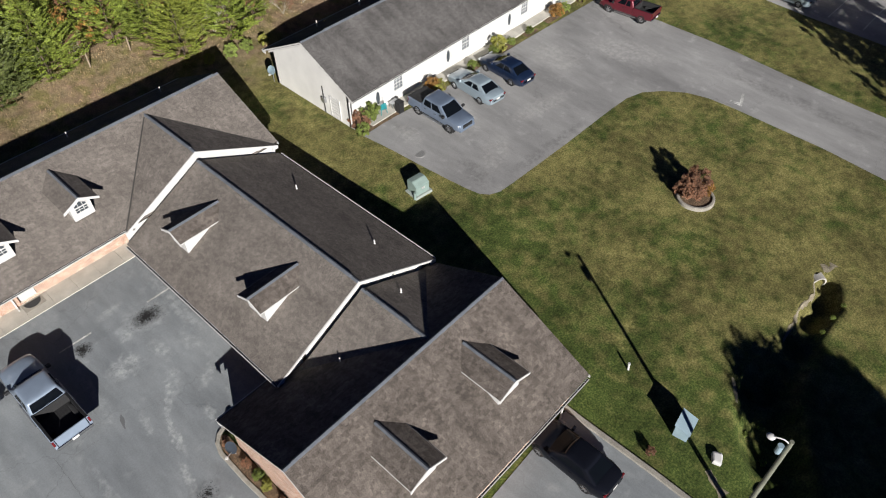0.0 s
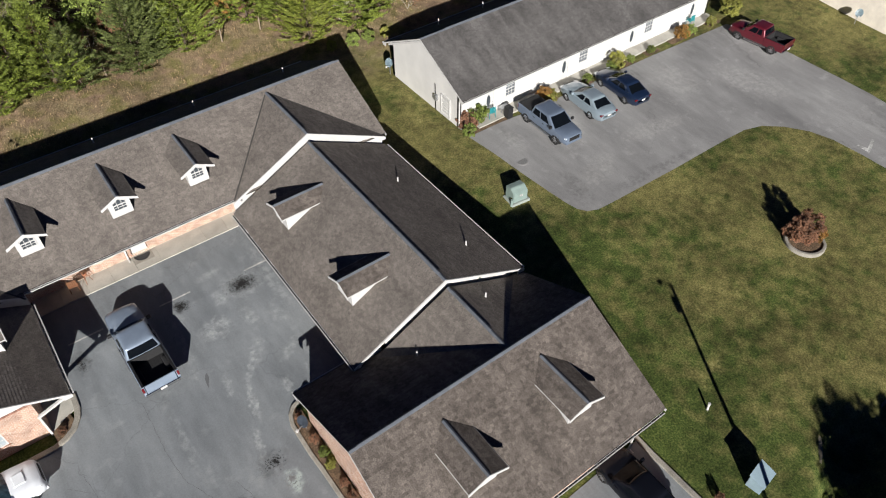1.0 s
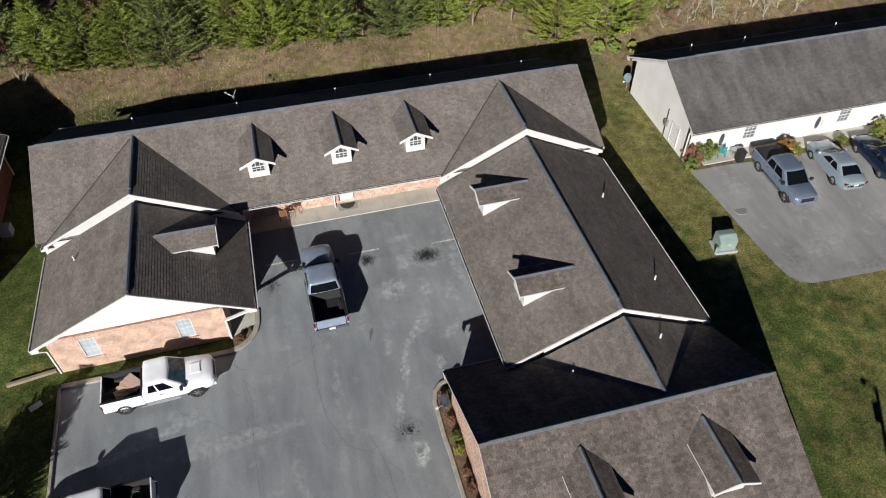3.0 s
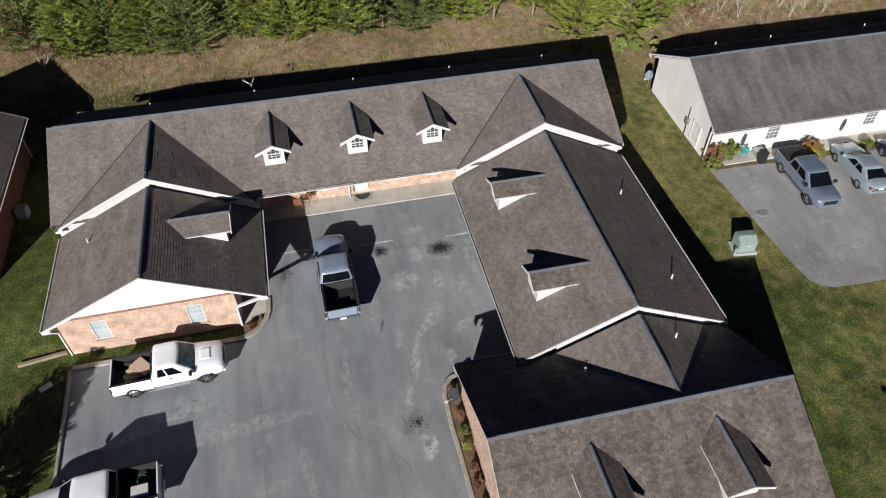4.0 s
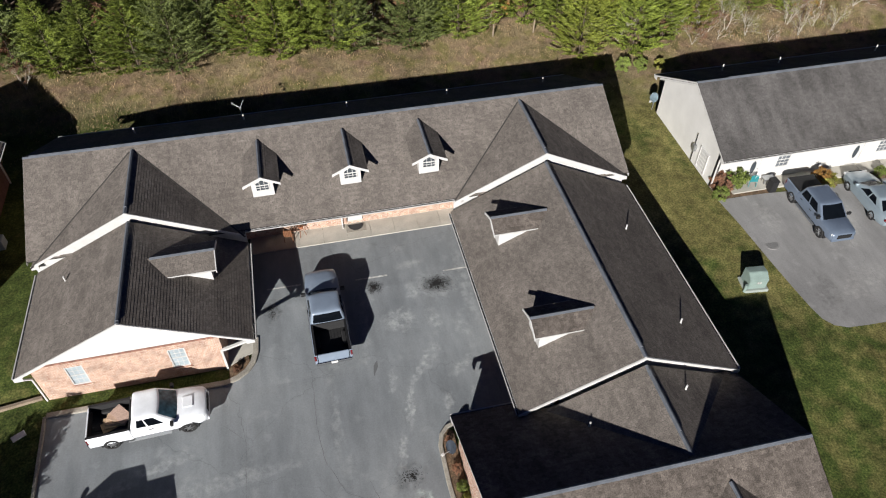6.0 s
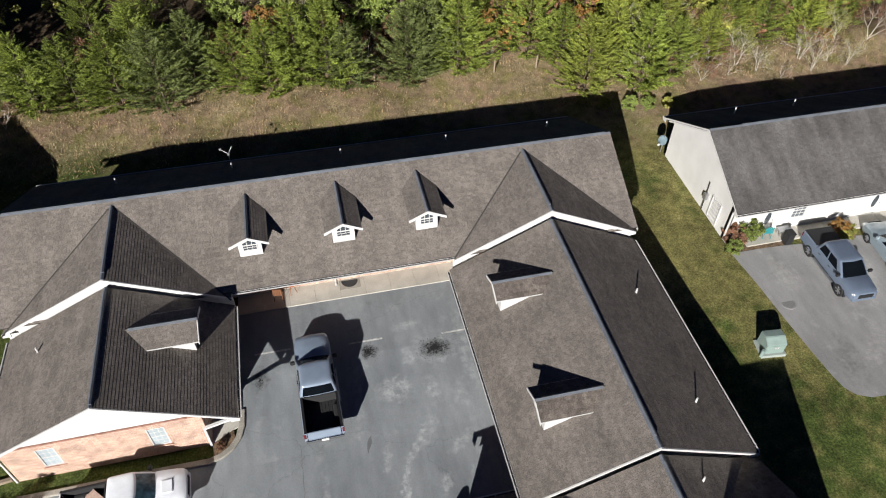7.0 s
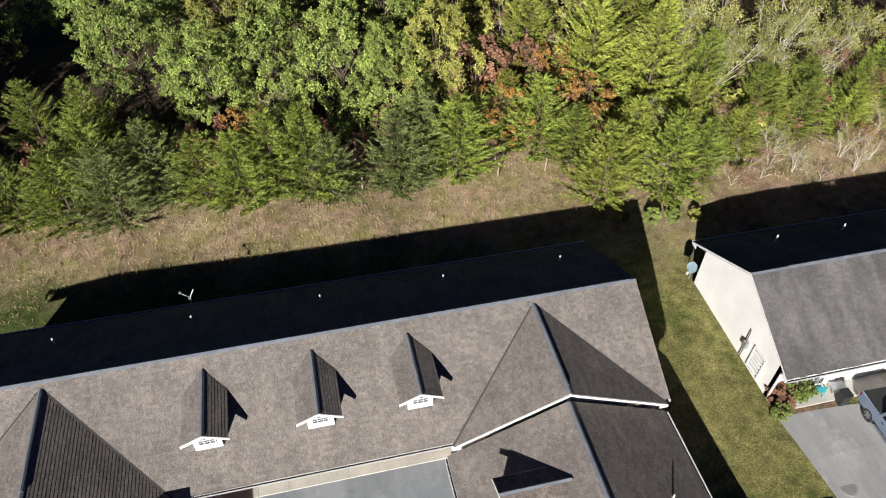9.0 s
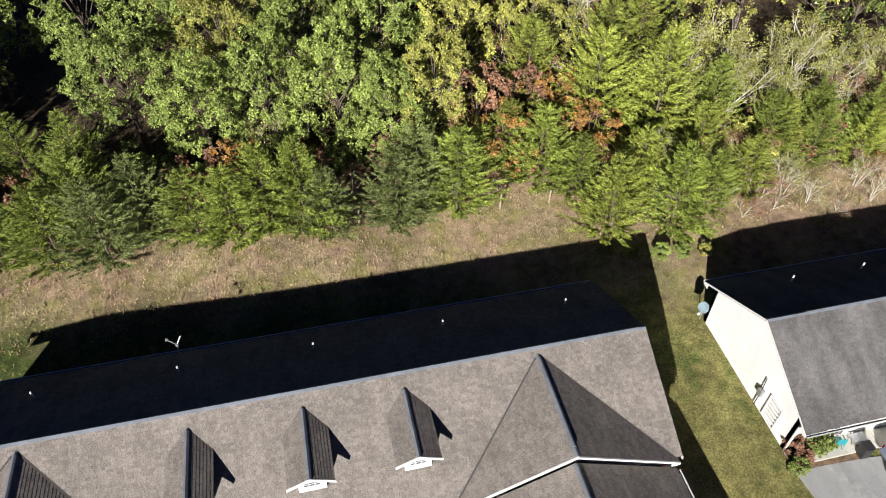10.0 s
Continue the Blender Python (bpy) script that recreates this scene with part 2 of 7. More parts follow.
    both = nt.nodes.new("ShaderNodeMath")
    both.operation = "MULTIPLY_ADD"
    both.inputs[1].default_value, both.inputs[2].default_value = 0.45, 0.0
    nt.links.new(noise_at(13.0, 9.0), both.inputs[0])
    streak = nt.nodes.new("ShaderNodeMath")
    streak.operation = "MULTIPLY_ADD"
    streak.inputs[1].default_value = 0.55
    nt.links.new(noise_at(1.7, 7.0, (1, 0.22, 1), 0.2), streak.inputs[0])
    nt.links.new(both.outputs[0], streak.inputs[2])
    nt.links.new(streak.outputs[0], g.inputs["Value"])
    v = nt.nodes.new("ShaderNodeVectorMath")
    v.operation = "SCALE"
    nt.links.new(col, v.inputs[0])
    nt.links.new(g.outputs[0], v.inputs["Scale"])
    nt.links.new(v.outputs[0], b.inputs["Base Color"])
    bp = nt.nodes.new("ShaderNodeBump")
    bp.inputs["Strength"].default_value, bp.inputs["Distance"].default_value = 0.35, 0.01
    nt.links.new(noise_at(55.0, 3.0), bp.inputs["Height"])
    nt.links.new(bp.outputs[0], b.inputs["Normal"])
    return m


def brick_material():
    m = bpy.data.materials.new("red_brick")
    m.use_nodes = True
    nt = m.node_tree
    b = nt.nodes["Principled BSDF"]
    b.inputs["Roughness"].default_value = 0.9
    geo = nt.nodes.new("ShaderNodeNewGeometry")
    sep = nt.nodes.new("ShaderNodeSeparateXYZ")
    nt.links.new(geo.outputs["Position"], sep.inputs[0])
    add = nt.nodes.new("ShaderNodeMath")
    nt.links.new(sep.outputs["X"], add.inputs[0])
    nt.links.new(sep.outputs["Y"], add.inputs[1])
    comb = nt.nodes.new("ShaderNodeCombineXYZ")
    nt.links.new(add.outputs[0], comb.inputs["X"])
    nt.links.new(sep.outputs["Z"], comb.inputs["Y"])
    br = nt.nodes.new("ShaderNodeTexBrick")
    br.inputs["Scale"].default_value = 1.0
    br.inputs["Brick Width"].default_value, br.inputs["Row Height"].default_value = 0.215, 0.075
    br.inputs["Mortar Size"].default_value, br.inputs["Mortar Smooth"].default_value = 0.011, 0.2
    br.inputs["Color1"].default_value = (0.34, 0.165, 0.11, 1)
    br.inputs["Color2"].default_value = (0.50, 0.29, 0.20, 1)
    br.inputs["Mortar"].default_value = (0.68, 0.60, 0.51, 1)
    nt.links.new(comb.outputs[0], br.inputs["Vector"])
    n = nt.nodes.new("ShaderNodeTexNoise")
    n.inputs["Scale"].default_value, n.inputs["Detail"].default_value = 2.2, 5.0
    nt.links.new(geo.outputs["Position"], n.inputs["Vector"])
    r = nt.nodes.new("ShaderNodeMapRange")
    r.inputs["From Min"].default_value, r.inputs["From Max"].default_value = 0.3, 0.7
    r.inputs["To Min"].default_value, r.inputs["To Max"].default_value = 0.78, 1.22
    nt.links.new(n.outputs["Fac"], r.inputs["Value"])
    v = nt.nodes.new("ShaderNodeVectorMath")
    v.operation = "SCALE"
    nt.links.new(br.outputs["Color"], v.inputs[0])
    nt.links.new(r.outputs[0], v.inputs["Scale"])
    nt.links.new(v.outputs[0], b.inputs["Base Color"])
    bp = nt.nodes.new("ShaderNodeBump")
    bp.invert = True
    bp.inputs["Strength"].default_value, bp.inputs["Distance"].default_value = 0.8, 0.012
    nt.links.new(br.outputs["Fac"], bp.inputs["Height"])
    nt.links.new(bp.outputs[0], b.inputs["Normal"])
    return m


M_GROUND = ground_material()
PALE = (0.40, 0.42, 0.42)
M_COURT = asphalt_material("courtyard_asphalt", (0.156, 0.170, 0.182), (0.262, 0.280, 0.290), (0.335, 0.352, 0.352), marks=[
    (7.0, 22.5, 0.26, 1.7, -12, 0.75, PALE), (6.35, 23.9, 0.22, 0.9, -8, 0.5, PALE), (8.6, 25.0, 0.5, 1.2, -30, 0.4, PALE), (6.15, 20.0, 0.25, 1.3, -12, 0.55, PALE), (9.2, 27.3, 0.5, 0.9, 10, 0.55, PALE),
    (7.4, 27.6, 1.1, 0.8, 0, 0.6, PALE), (8.4, 29.3, 0.4, 0.7, 0, 0.45, PALE), (10.7, 26.4, 0.5, 0.8, 30, 0.35, PALE), (9.9, 29.6, 1.7, 1.3, 0, 0.35, PALE), (6.65, 17.3, 0.5, 0.75, -10, 0.95, (0.40, 0.46, 0.44)),
    (6.2, 18.7, 1.0, 0.9, 0, 0.35, (0.06, 0.06, 0.06)), (9.95, 29.6, 1.05, 0.68, 0, 0.8, (0.04, 0.04, 0.04)), (6.35, 30.1, 0.55, 0.55, 0, 0.75, (0.04, 0.04, 0.04)), (0.6, 29.6, 0.5, 0.9, 0, 0.6, (0.06, 0.06, 0.06)),
    (-3.0, 20.2, 5.5, 0.5, 4, 0.3, PALE), (7.9, 24.4, 0.2, 1.3, -32, 0.6, PALE), (10.2, 24.2, 0.35, 1.1, -55, 0.5, PALE), (8.9, 22.2, 0.3, 0.8, -20, 0.5, PALE), (8.6, 31.4, 0.9, 0.35, 10, 0.45, PALE), (3.2, 22.0, 0.3, 2.4, -4, 0.3, PALE), (-5.5, 21.6, 2.2, 0.25, 8, 0.35, PALE), (-7.6, 20.9, 1.6, 0.3, 12, 0.4, PALE), (0.8, 17.2, 0.4, 2.0, 10, 0.25, PALE), (10.8, 22.6, 0.6, 2.2, -25, 0.3, PALE), (5.4, 27.0, 0.25, 2.6, -6, 0.25, PALE), (11.6, 29.5, 0.5, 3.5, 0, 0.35, PALE), (16.0, 6.6, 0.9, 0.6, 0, 0.4, (0.06, 0.06, 0.06))])
M_LOT = asphalt_material("old_pale_asphalt", (0.185, 0.183, 0.182), (0.33, 0.328, 0.322), (0.42, 0.415, 0.405), 0.22, marks=[
    (34.5, 24.6, 2.6, 1.2, 20, 0.3, (0.42, 0.41, 0.39)), (41.0, 25.6, 3.5, 1.0, -8, 0.3, (0.42, 0.41, 0.39)), (36.4, 29.8, 0.9, 1.8, 0, 0.3, (0.44, 0.43, 0.41)), (47.0, 28.6, 2.2, 2.6, 0, 0.3, (0.42, 0.41, 0.39)),
    (31.6, 30.4, 0.9, 1.6, 0, 0.3, (0.42, 0.41, 0.39)), (52.0, 25.0, 2.0, 4.0, 20, 0.4, (0.40, 0.39, 0.375)), (32.0, 24.0, 1.0, 2.2, -10, 0.45, (0.12, 0.118, 0.115)), (37.6, 22.4, 5.0, 0.5, -2, 0.4, (0.12, 0.118, 0.115)), (44.6, 31.0, 1.0, 0.9, 0, 0.4, (0.12, 0.118, 0.115)), (55.4, 12.0, 0.8, 9.0, 0, 0.35, (0.13, 0.128, 0.125))])
M_BRICK = brick_material()
M_SHINGLE = mat("brown_grey_asphalt_shingle", (0.172, 0.153, 0.137), 0.92, grain=0.4, grain_scale=24, stain=0.12, stain_scale=0.6, streak=0.13, island=0.15, bump=0.15, bump_scale=90, spec=0.08)
M_SHINGLE_GREY = mat("grey_asphalt_shingle", (0.112, 0.107, 0.104), 0.92, grain=0.35, grain_scale=24, stain=0.2, stain_scale=0.35, streak=0.2, island=0.12, bump=0.15, bump_scale=90, spec=0.08)
M_CAP = mat("ridge_cap_shingle", (0.115, 0.128, 0.150), 0.6, grain=0.2, stain=0.2, spec=0.5)
M_WHITE = mat("white_painted_trim", (0.57, 0.565, 0.55), 0.55, grain=0.04, stain=0.07, stain_scale=2.0)
M_SIDING = mat("white_vinyl_siding", (0.64, 0.632, 0.61), 0.6, grain=0.03, stain=0.07, stain_scale=0.8)
M_DARK = mat("dark_gap", (0.02, 0.02, 0.022), 0.9)
M_CONC = mat("pale_concrete", (0.44, 0.42, 0.37), 0.9, grain=0.12, grain_scale=30, stain=0.14, stain_scale=1.2, bump=0.3, random_ob=0.06)
M_KERB = mat("weathered_concrete_kerb", (0.30, 0.28, 0.24), 0.9, grain=0.2, grain_scale=18, stain=0.22, stain_scale=1.5, bump=0.4)
M_GLASS = mat("window_glass", (0.06, 0.07, 0.08), 0.06, spec=0.8)
M_BLIND = mat("pale_window_blind", (0.34, 0.40, 0.43), 0.5, grain=0.1, stain=0.15)
M_MULCH = mat("brown_mulch_soil", (0.13, 0.085, 0.05), 0.95, grain=0.5, grain_scale=12, stain=0.4, stain_scale=2.0, bump=0.9, bump_scale=25)
M_WOOD = mat("weathered_wood", (0.28, 0.22, 0.16), 0.85, grain=0.25, grain_scale=25, stain=0.2)
M_BROWN = mat("brown_painted_wood", (0.20, 0.09, 0.045), 0.6, grain=0.2)
M_METAL = mat("galvanised_metal", (0.45, 0.46, 0.47), 0.4, metal=0.8, grain=0.1)
M_GREENBOX = mat("pale_green_enamel", (0.22, 0.29, 0.265), 0.5, grain=0.06, stain=0.12)
M_BLUEPANEL = mat("pale_blue_grey_enamel", (0.26, 0.35, 0.40), 0.35, grain=0.06, stain=0.1)
M_BLACKPL = mat("black_plastic", (0.015, 0.015, 0.016), 0.5)
M_TEAL = mat("teal_plastic", (0.02, 0.22, 0.24), 0.45)
M_OIL = mat("oil_stain_on_asphalt", (0.018, 0.018, 0.018), 0.7, grain=0.4, grain_scale=6)
M_PAINTLINE = mat("worn_white_road_paint", (0.45, 0.45, 0.43), 0.8, grain=0.35, grain_scale=8, stain=0.3, stain_scale=3)
M_PALEPATCH = mat("pale_asphalt_scuff", (0.24, 0.245, 0.245), 0.85, grain=0.3, grain_scale=9)
M_TAR = mat("dark_tar_crack", (0.13, 0.135, 0.14), 0.8)
M_DECK = mat("dark_roof_felt", (0.045, 0.04, 0.036), 0.95)
M_VALLEY = mat("dark_valley_flashing", (0.05, 0.046, 0.042), 0.7)
M_SHINGLE_DARK = mat("weathered_dark_asphalt_shingle", (0.128, 0.110, 0.097), 0.92, grain=0.4, grain_scale=22, stain=0.14, stain_scale=1.1, streak=0.22, island=0.24, bump=0.15, bump_scale=90, spec=0.08)


# ---- building helpers ----
def thing(name, x, y, z, label, category, group="", kind="", rz=0.0):
    ob = new(name)
    ob.matrix_basis = pose(x, y, z, 0, 0, rz)
    return tagged(ob, label, category, group, kind)


def mesh_of(name, bm, material, smooth=False):
    me = bpy.data.meshes.new(name)
    bmesh.ops.recalc_face_normals(bm, faces=bm.faces)
    bm.to_mesh(me)
    bm.free()
    for m in material if isinstance(material, (list, tuple)) else (material,):
        me.materials.append(m)
    if smooth:
        me.shade_smooth()
        me.set_sharp_from_angle(angle=radians(35))
    return me


def part(name, bm, material, parent=None, label="", smooth=False, kind=""):
    ob = new(name, mesh_of(name, bm, material, smooth))
    ob.parent = parent
    return tagged(ob, label, kind=kind)


def box(bm, x0, x1, y0, y1, z0, z1, bevel=0.0):
    r = bmesh.ops.create_cube(bm, size=1.0)
    vs = r["verts"]
    for v in vs:
        v.co = Vector(((x0 + x1) / 2 + v.co.x * (x1 - x0), (y0 + y1) / 2 + v.co.y * (y1 - y0), (z0 + z1) / 2 + v.co.z * (z1 - z0)))
    if bevel:
        es = list({e for v in vs for e in v.link_edges})
        bmesh.ops.bevel(bm, geom=es, offset=bevel, segments=2, affect="EDGES", profile=0.5)
    return vs


def boxed(x0, x1, y0, y1, z0, z1, bevel=0.0):
    bm = bmesh.new()
    box(bm, x0, x1, y0, y1, z0, z1, bevel)
    return bm


def tube(bm, a, b, r0, r1=None, seg=8, caps=True):
    """A tapered round bar from a to b."""
    a, b = Vector(a), Vector(b)
    r1 = r0 if r1 is None else r1
    d = (b - a)
    q = d.to_track_quat("Z", "Y")
    rings = []
    for p, r in ((a, r0), (b, r1)):
        rings.append([bm.verts.new(p + q @ Vector((r * math.cos(k * math.tau / seg), r * math.sin(k * math.tau / seg), 0))) for k in range(seg)])
    for k in range(seg):
        bm.faces.new((rings[0][k], rings[0][(k + 1) % seg], rings[1][(k + 1) % seg], rings[1][k]))
    if caps:
        bm.faces.new(rings[0][::-1])
        bm.faces.new(rings[1])


def bar(bm, a, b, w, h):
    """A squared bar from a to b, w across and h high."""
    a, b = Vector(a), Vector(b)
    d = (b - a).normalized()
    side = d.cross(Vector((0, 0, 1)))
    side = side.normalized() if side.length > 1e-4 else Vector((1, 0, 0))
    up = side.cross(d).normalized()
    r = []
    for p in (a, b):
        r.append([bm.verts.new(p + side * (sx * w / 2) + up * (sz * h / 2)) for sx, sz in ((-1, -1), (1, -1), (1, 1), (-1, 1))])
    for k in range(4):
        bm.faces.new((r[0][k], r[0][(k + 1) % 4], r[1][(k + 1) % 4], r[1][k]))
    bm.faces.new(r[0][::-1])
    bm.faces.new(r[1])


def prism(bm, pts, d):
    """A flat outline of 3D points, pushed along d."""
    d = Vector(d)
    a = [bm.verts.new(Vector(p)) for p in pts]
    b = [bm.verts.new(Vector(p) + d) for p in pts]
    bm.faces.new(a)
    bm.faces.new(b[::-1])
    n = len(a)
    for k in range(n):
        bm.faces.new((a[k], b[k], b[(k + 1) % n], a[(k + 1) % n]))


# ---- the ground ----
GROUND_Y = [-60, -30, 0, 8, 17, 25, 30, 34, 44, 48, 52, 56, 70, 200]
GROUND_Z = [-1.8, -1.6, -1.3, -1.1, -0.8, -0.4, 0.0, 0.12, 0.30, 0.86, 1.55, 2.1, 2.5, 4.0]


def level(y):
    return float(np.interp(y, GROUND_Y, GROUND_Z))


def near_segment(px, py, ax, ay, bx, by):
    t = max(0.0, min(1.0, ((px - ax) * (bx - ax) + (py - ay) * (by - ay)) / ((bx - ax) ** 2 + (by - ay) ** 2)))
    return math.hypot(px - ax - t * (bx - ax), py - ay - t * (by - ay))


DITCH = ((39.3, 2.6, 37.9, 2.0, 0.8, 0.75), (37.9, 2.0, 36.2, 2.1, 0.9, 0.6), (36.2, 2.1, 33.9, 1.9, 0.9, 0.45), (33.9, 1.9, 30.2, 2.2, 1.3, 0.5), (30.2, 2.2, 27.2, 0.4, 1.8, 0.7), (27.2, 0.4, 25.6, -0.8, 1.7, 0.7))


def terrain(x, y):
    z = level(y) - 0.65 * float(np.clip((6.0 - x) / 18.0, 0, 1) * np.clip((y - 44.0) / 6.0, 0, 1))     # the bank dies away westwards
    for ax, ay, bx, by, w, d in DITCH:
        s = near_segment(x, y, ax, ay, bx, by) / w
        z -= d * max(0.0, 1.0 - s ** 2.5) if s < 1 else 0.0
    return z


def build_ground():
    xs = sorted(set([-400, -200, -120, -80, -60, -50, -45] + list(range(-40, 24, 2)) + [24 + 0.25 * k for k in range(71)] + list(range(44, 80, 2)) + [85, 95, 110, 150, 220, 400]))
    ys = sorted(set([-400, -200, -100, -60, -45, -30, -20, -14] + [-10 + 0.5 * k for k in range(15)] + [-2.75 + 0.25 * k for k in range(35)] + list(range(7, 71)) + [75, 80, 90, 100, 120, 150, 200, 300, 500]))
    verts = [(x, y, terrain(x, y)) for y in ys for x in xs]
    n = len(xs)
    faces = [(j * n + i, j * n + i + 1, (j + 1) * n + i + 1, (j + 1) * n + i) for j in range(len(ys) - 1) for i in range(n - 1)]
    me = bpy.data.meshes.new("ground")
    me.from_pydata(verts, [], faces)
    me.materials.append(M_GROUND)
    me.shade_smooth()
    tagged(new("ground", me), "mown lawn turning to dry rough grass along the wood", "ground", kind="structure")


build_ground()


def sheet(name, outline, material, up, label, category, thick=0.0, parent=None, kind="structure"):
    """A flat area laid on the ground: outline in plan, following the ground's fall."""
    bm = bmesh.new()
    bm.faces.new([bm.verts.new((x, y, 0)) for x, y in outline])
    for y in GROUND_Y:
        bmesh.ops.bisect_plane(bm, geom=bm.verts[:] + bm.edges[:] + bm.faces[:], plane_co=(0, y, 0), plane_no=(0, 1, 0))
    bmesh.ops.triangulate(bm, faces=bm.faces[:])
    for v in bm.verts:
        v.co.z = level(v.co.y) + up
    if thick:
        r = bmesh.ops.extrude_face_region(bm, geom=bm.faces[:])
        for v in [g for g in r["geom"] if isinstance(g, bmesh.types.BMVert)]:
            v.co.z -= thick
    me = bpy.data.meshes.new(name)
    bmesh.ops.recalc_face_normals(bm, faces=bm.faces)
    if not thick:
        for f in bm.faces:
            if f.normal.z < 0:
                f.normal_flip()
    bm.to_mesh(me)
    bm.free()
    me.materials.append(material)
    ob = new(name, me)
    ob.parent = parent
    if parent is None:
        tagged(ob, label, category, kind=kind)
    else:
        tagged(ob, label)
    return ob


COURT = [(-10.75, 25.55), (-2.0, 25.55), (-1.0, 26.1), (-0.45, 27.0), (-0.35, 34.05), (12.6, 34.05), (12.6, 20.9), (8.9, 20.9), (8.2, 20.5), (7.95, 19.8),
         (8.0, 8.6), (21.6, 9.0), (21.6, -14.0), (-10.75, -14.0)]
sheet("road", COURT, M_COURT, 0.03, "dark grey worn asphalt parking court with pale scuffs", "parking lot")
LOT = [(29.2, 32.5), (29.85, 27.4), (30.42, 23.6), (30.62, 22.75), (31.05, 22.2), (31.75, 21.9), (33.0, 21.82), (38.8, 21.65), (44.6, 21.6), (46.6, 21.5), (48.1, 21.05), (49.4, 20.0), (50.5, 18.6), (51.1, 17.0), (51.3, 14.7), (51.4, 8.0), (51.0, 3.0),
       (50.8, -25.0), (58.2, -25.0), (58.2, 5.6), (58.3, 13.3), (58.6, 18.5), (58.5, 21.2), (58.2, 25.4), (57.2, 31.6), (48.0, 32.0), (34.3, 32.3), (32.0, 32.5)]
sheet("road", LOT, M_LOT, 0.03, "pale worn asphalt drive and parking lot beside the white building", "parking lot")
sheet("road", [(68.4, 21.6), (68.4, -30.0), (100.0, -30.0), (100.0, 21.6)], M_LOT, 0.03, "asphalt parking lot with white bay lines", "parking lot")


def kerb(points, w=0.16, h=0.14):
    bm = bmesh.new()
    pts = [Vector((x, y, 0)) for x, y in points]
    ring = []
    for i, p in enumerate(pts):
        d = (pts[min(i + 1, len(pts) - 1)] - pts[max(i - 1, 0)]).normalized()
        s = Vector((-d.y, d.x, 0))
        z = level(p.y)
        ring.append([bm.verts.new(p + s * (o * w / 2) + Vector((0, 0, z + k))) for o, k in ((-1, -0.1), (-1, h - 0.02), (-0.75, h), (0.75, h), (1, h - 0.02), (1, -0.1))])
    for a, b in zip(ring, ring[1:]):
        for k in range(5):
            bm.faces.new((a[k], a[k + 1], b[k + 1], b[k]))
    bm.faces.new(ring[0])
    bm.faces.new(ring[-1][::-1])
    return tagged(part("kerb", bm, M_KERB), "weathered concrete kerb along the asphalt", "kerb", kind="structure")


kerb([(-10.78, -14), (-10.78, 8), (-10.78, 17), (-10.78, 25.5)])
kerb([(-10.7, 25.57), (-8.5, 25.57), (-5.7, 25.62), (-2.0, 25.6), (-1.4, 25.8), (-0.95, 26.1), (-0.62, 26.55), (-0.45, 27.1), (-0.4, 28.0)], 0.3, 0.13)
kerb([(9.0, 20.95), (8.5, 20.8), (8.15, 20.45), (7.97, 19.9), (7.95, 18), (8.0, 17), (8.05, 14), (8.1, 9.2)], 0.22, 0.14)
kerb([(21.62, 9.3), (21.6, 8), (21.65, 4), (21.6, 0), (21.6, -10)], 0.3, 0.13)

# concrete walk before the rear wing, slab by slab
walk_slab = thing("sidewalk", 6.0, 34.7, 0.15, "pale concrete walk in front of the brick wall", "sidewalk", kind="structure")
for k in range(9):
    x0 = -0.35 + 1.45 * k
    part("slab", boxed(x0 + 0.004 - 6.0, x0 + 1.446 - 6.0, -0.68, 0.75, -0.12, 0.06, 0.006), M_CONC, walk_slab)


# ---- roofs and walls ----
def shingle_mesh(name, ulen, vlen, seed, tab=0.19, course=0.145, rise=0.0125):
    """Courses of shingle tabs over a slope: u along the eave, v up the slope, w off the deck; rise: how far their lower edges stand up."""
    rng = np.random.default_rng(seed)
    verts, faces = [], []
    rows = int(math.ceil(vlen / course))
    for r in range(rows):
        v0, v1 = r * course, min(vlen, (r + 1) * course)
        u = -rng.uniform(0, tab)
        while u < ulen:
            w = tab * rng.uniform(0.55, 1.5)
            a, b = max(0.0, u + 0.003), min(ulen, u + w - 0.003)
            if b - a > 0.03:
                h = rise * rng.uniform(0.8, 1.2)
                dv = rng.uniform(0.004, 0.009)
                i = len(verts)
                verts += [(a, v0 + dv, 0.001), (b, v0 + dv, 0.001), (a, v0 + dv, h), (b, v0 + dv, h), (b, v1 + 0.01, 0.002), (a, v1 + 0.01, 0.002)]
                faces += [(i, i + 1, i + 3, i + 2), (i + 2, i + 3, i + 4, i + 5)]
            u += w
    me = bpy.data.meshes.new(name)
    me.from_pydata(verts, [], faces)
    return me


def slope(parent, p0, u, ulen, run, fall, material, seed, thick=0.14, name="roof_slope"):
    """One roof slope. p0: an end of its eave; u: unit way along the eave; run: level way from eave to ridge."""
    u, run = Vector(u), Vector(run)
    v = (run + Vector((0, 0, run.length * fall)))
    vlen = v.length
    v.normalize()
    w = u.cross(v)
    if w.z < 0:                       # keep the frame right-handed and facing up
        p0, u = Vector(p0) + u * ulen, -u
        w = u.cross(v)
    m = Matrix((u, v, w)).transposed().to_4x4()
    m.translation = Vector(p0)
    deck = part(name, boxed(0, ulen, 0, vlen, -thick, 0), M_DECK, parent)
    deck.matrix_basis = m
    me = shingle_mesh("shingles", ulen, vlen, seed, rise=0.0035 if run.y < -0.1 else 0.0125)      # north-facing tabs set flatter so the low sun leaves that slope dark
    me.materials.append(material)
    sh = new("shingles", me)
    sh.parent = deck
    tagged(sh, "overlapping asphalt shingles", kind="stuff")
    return deck


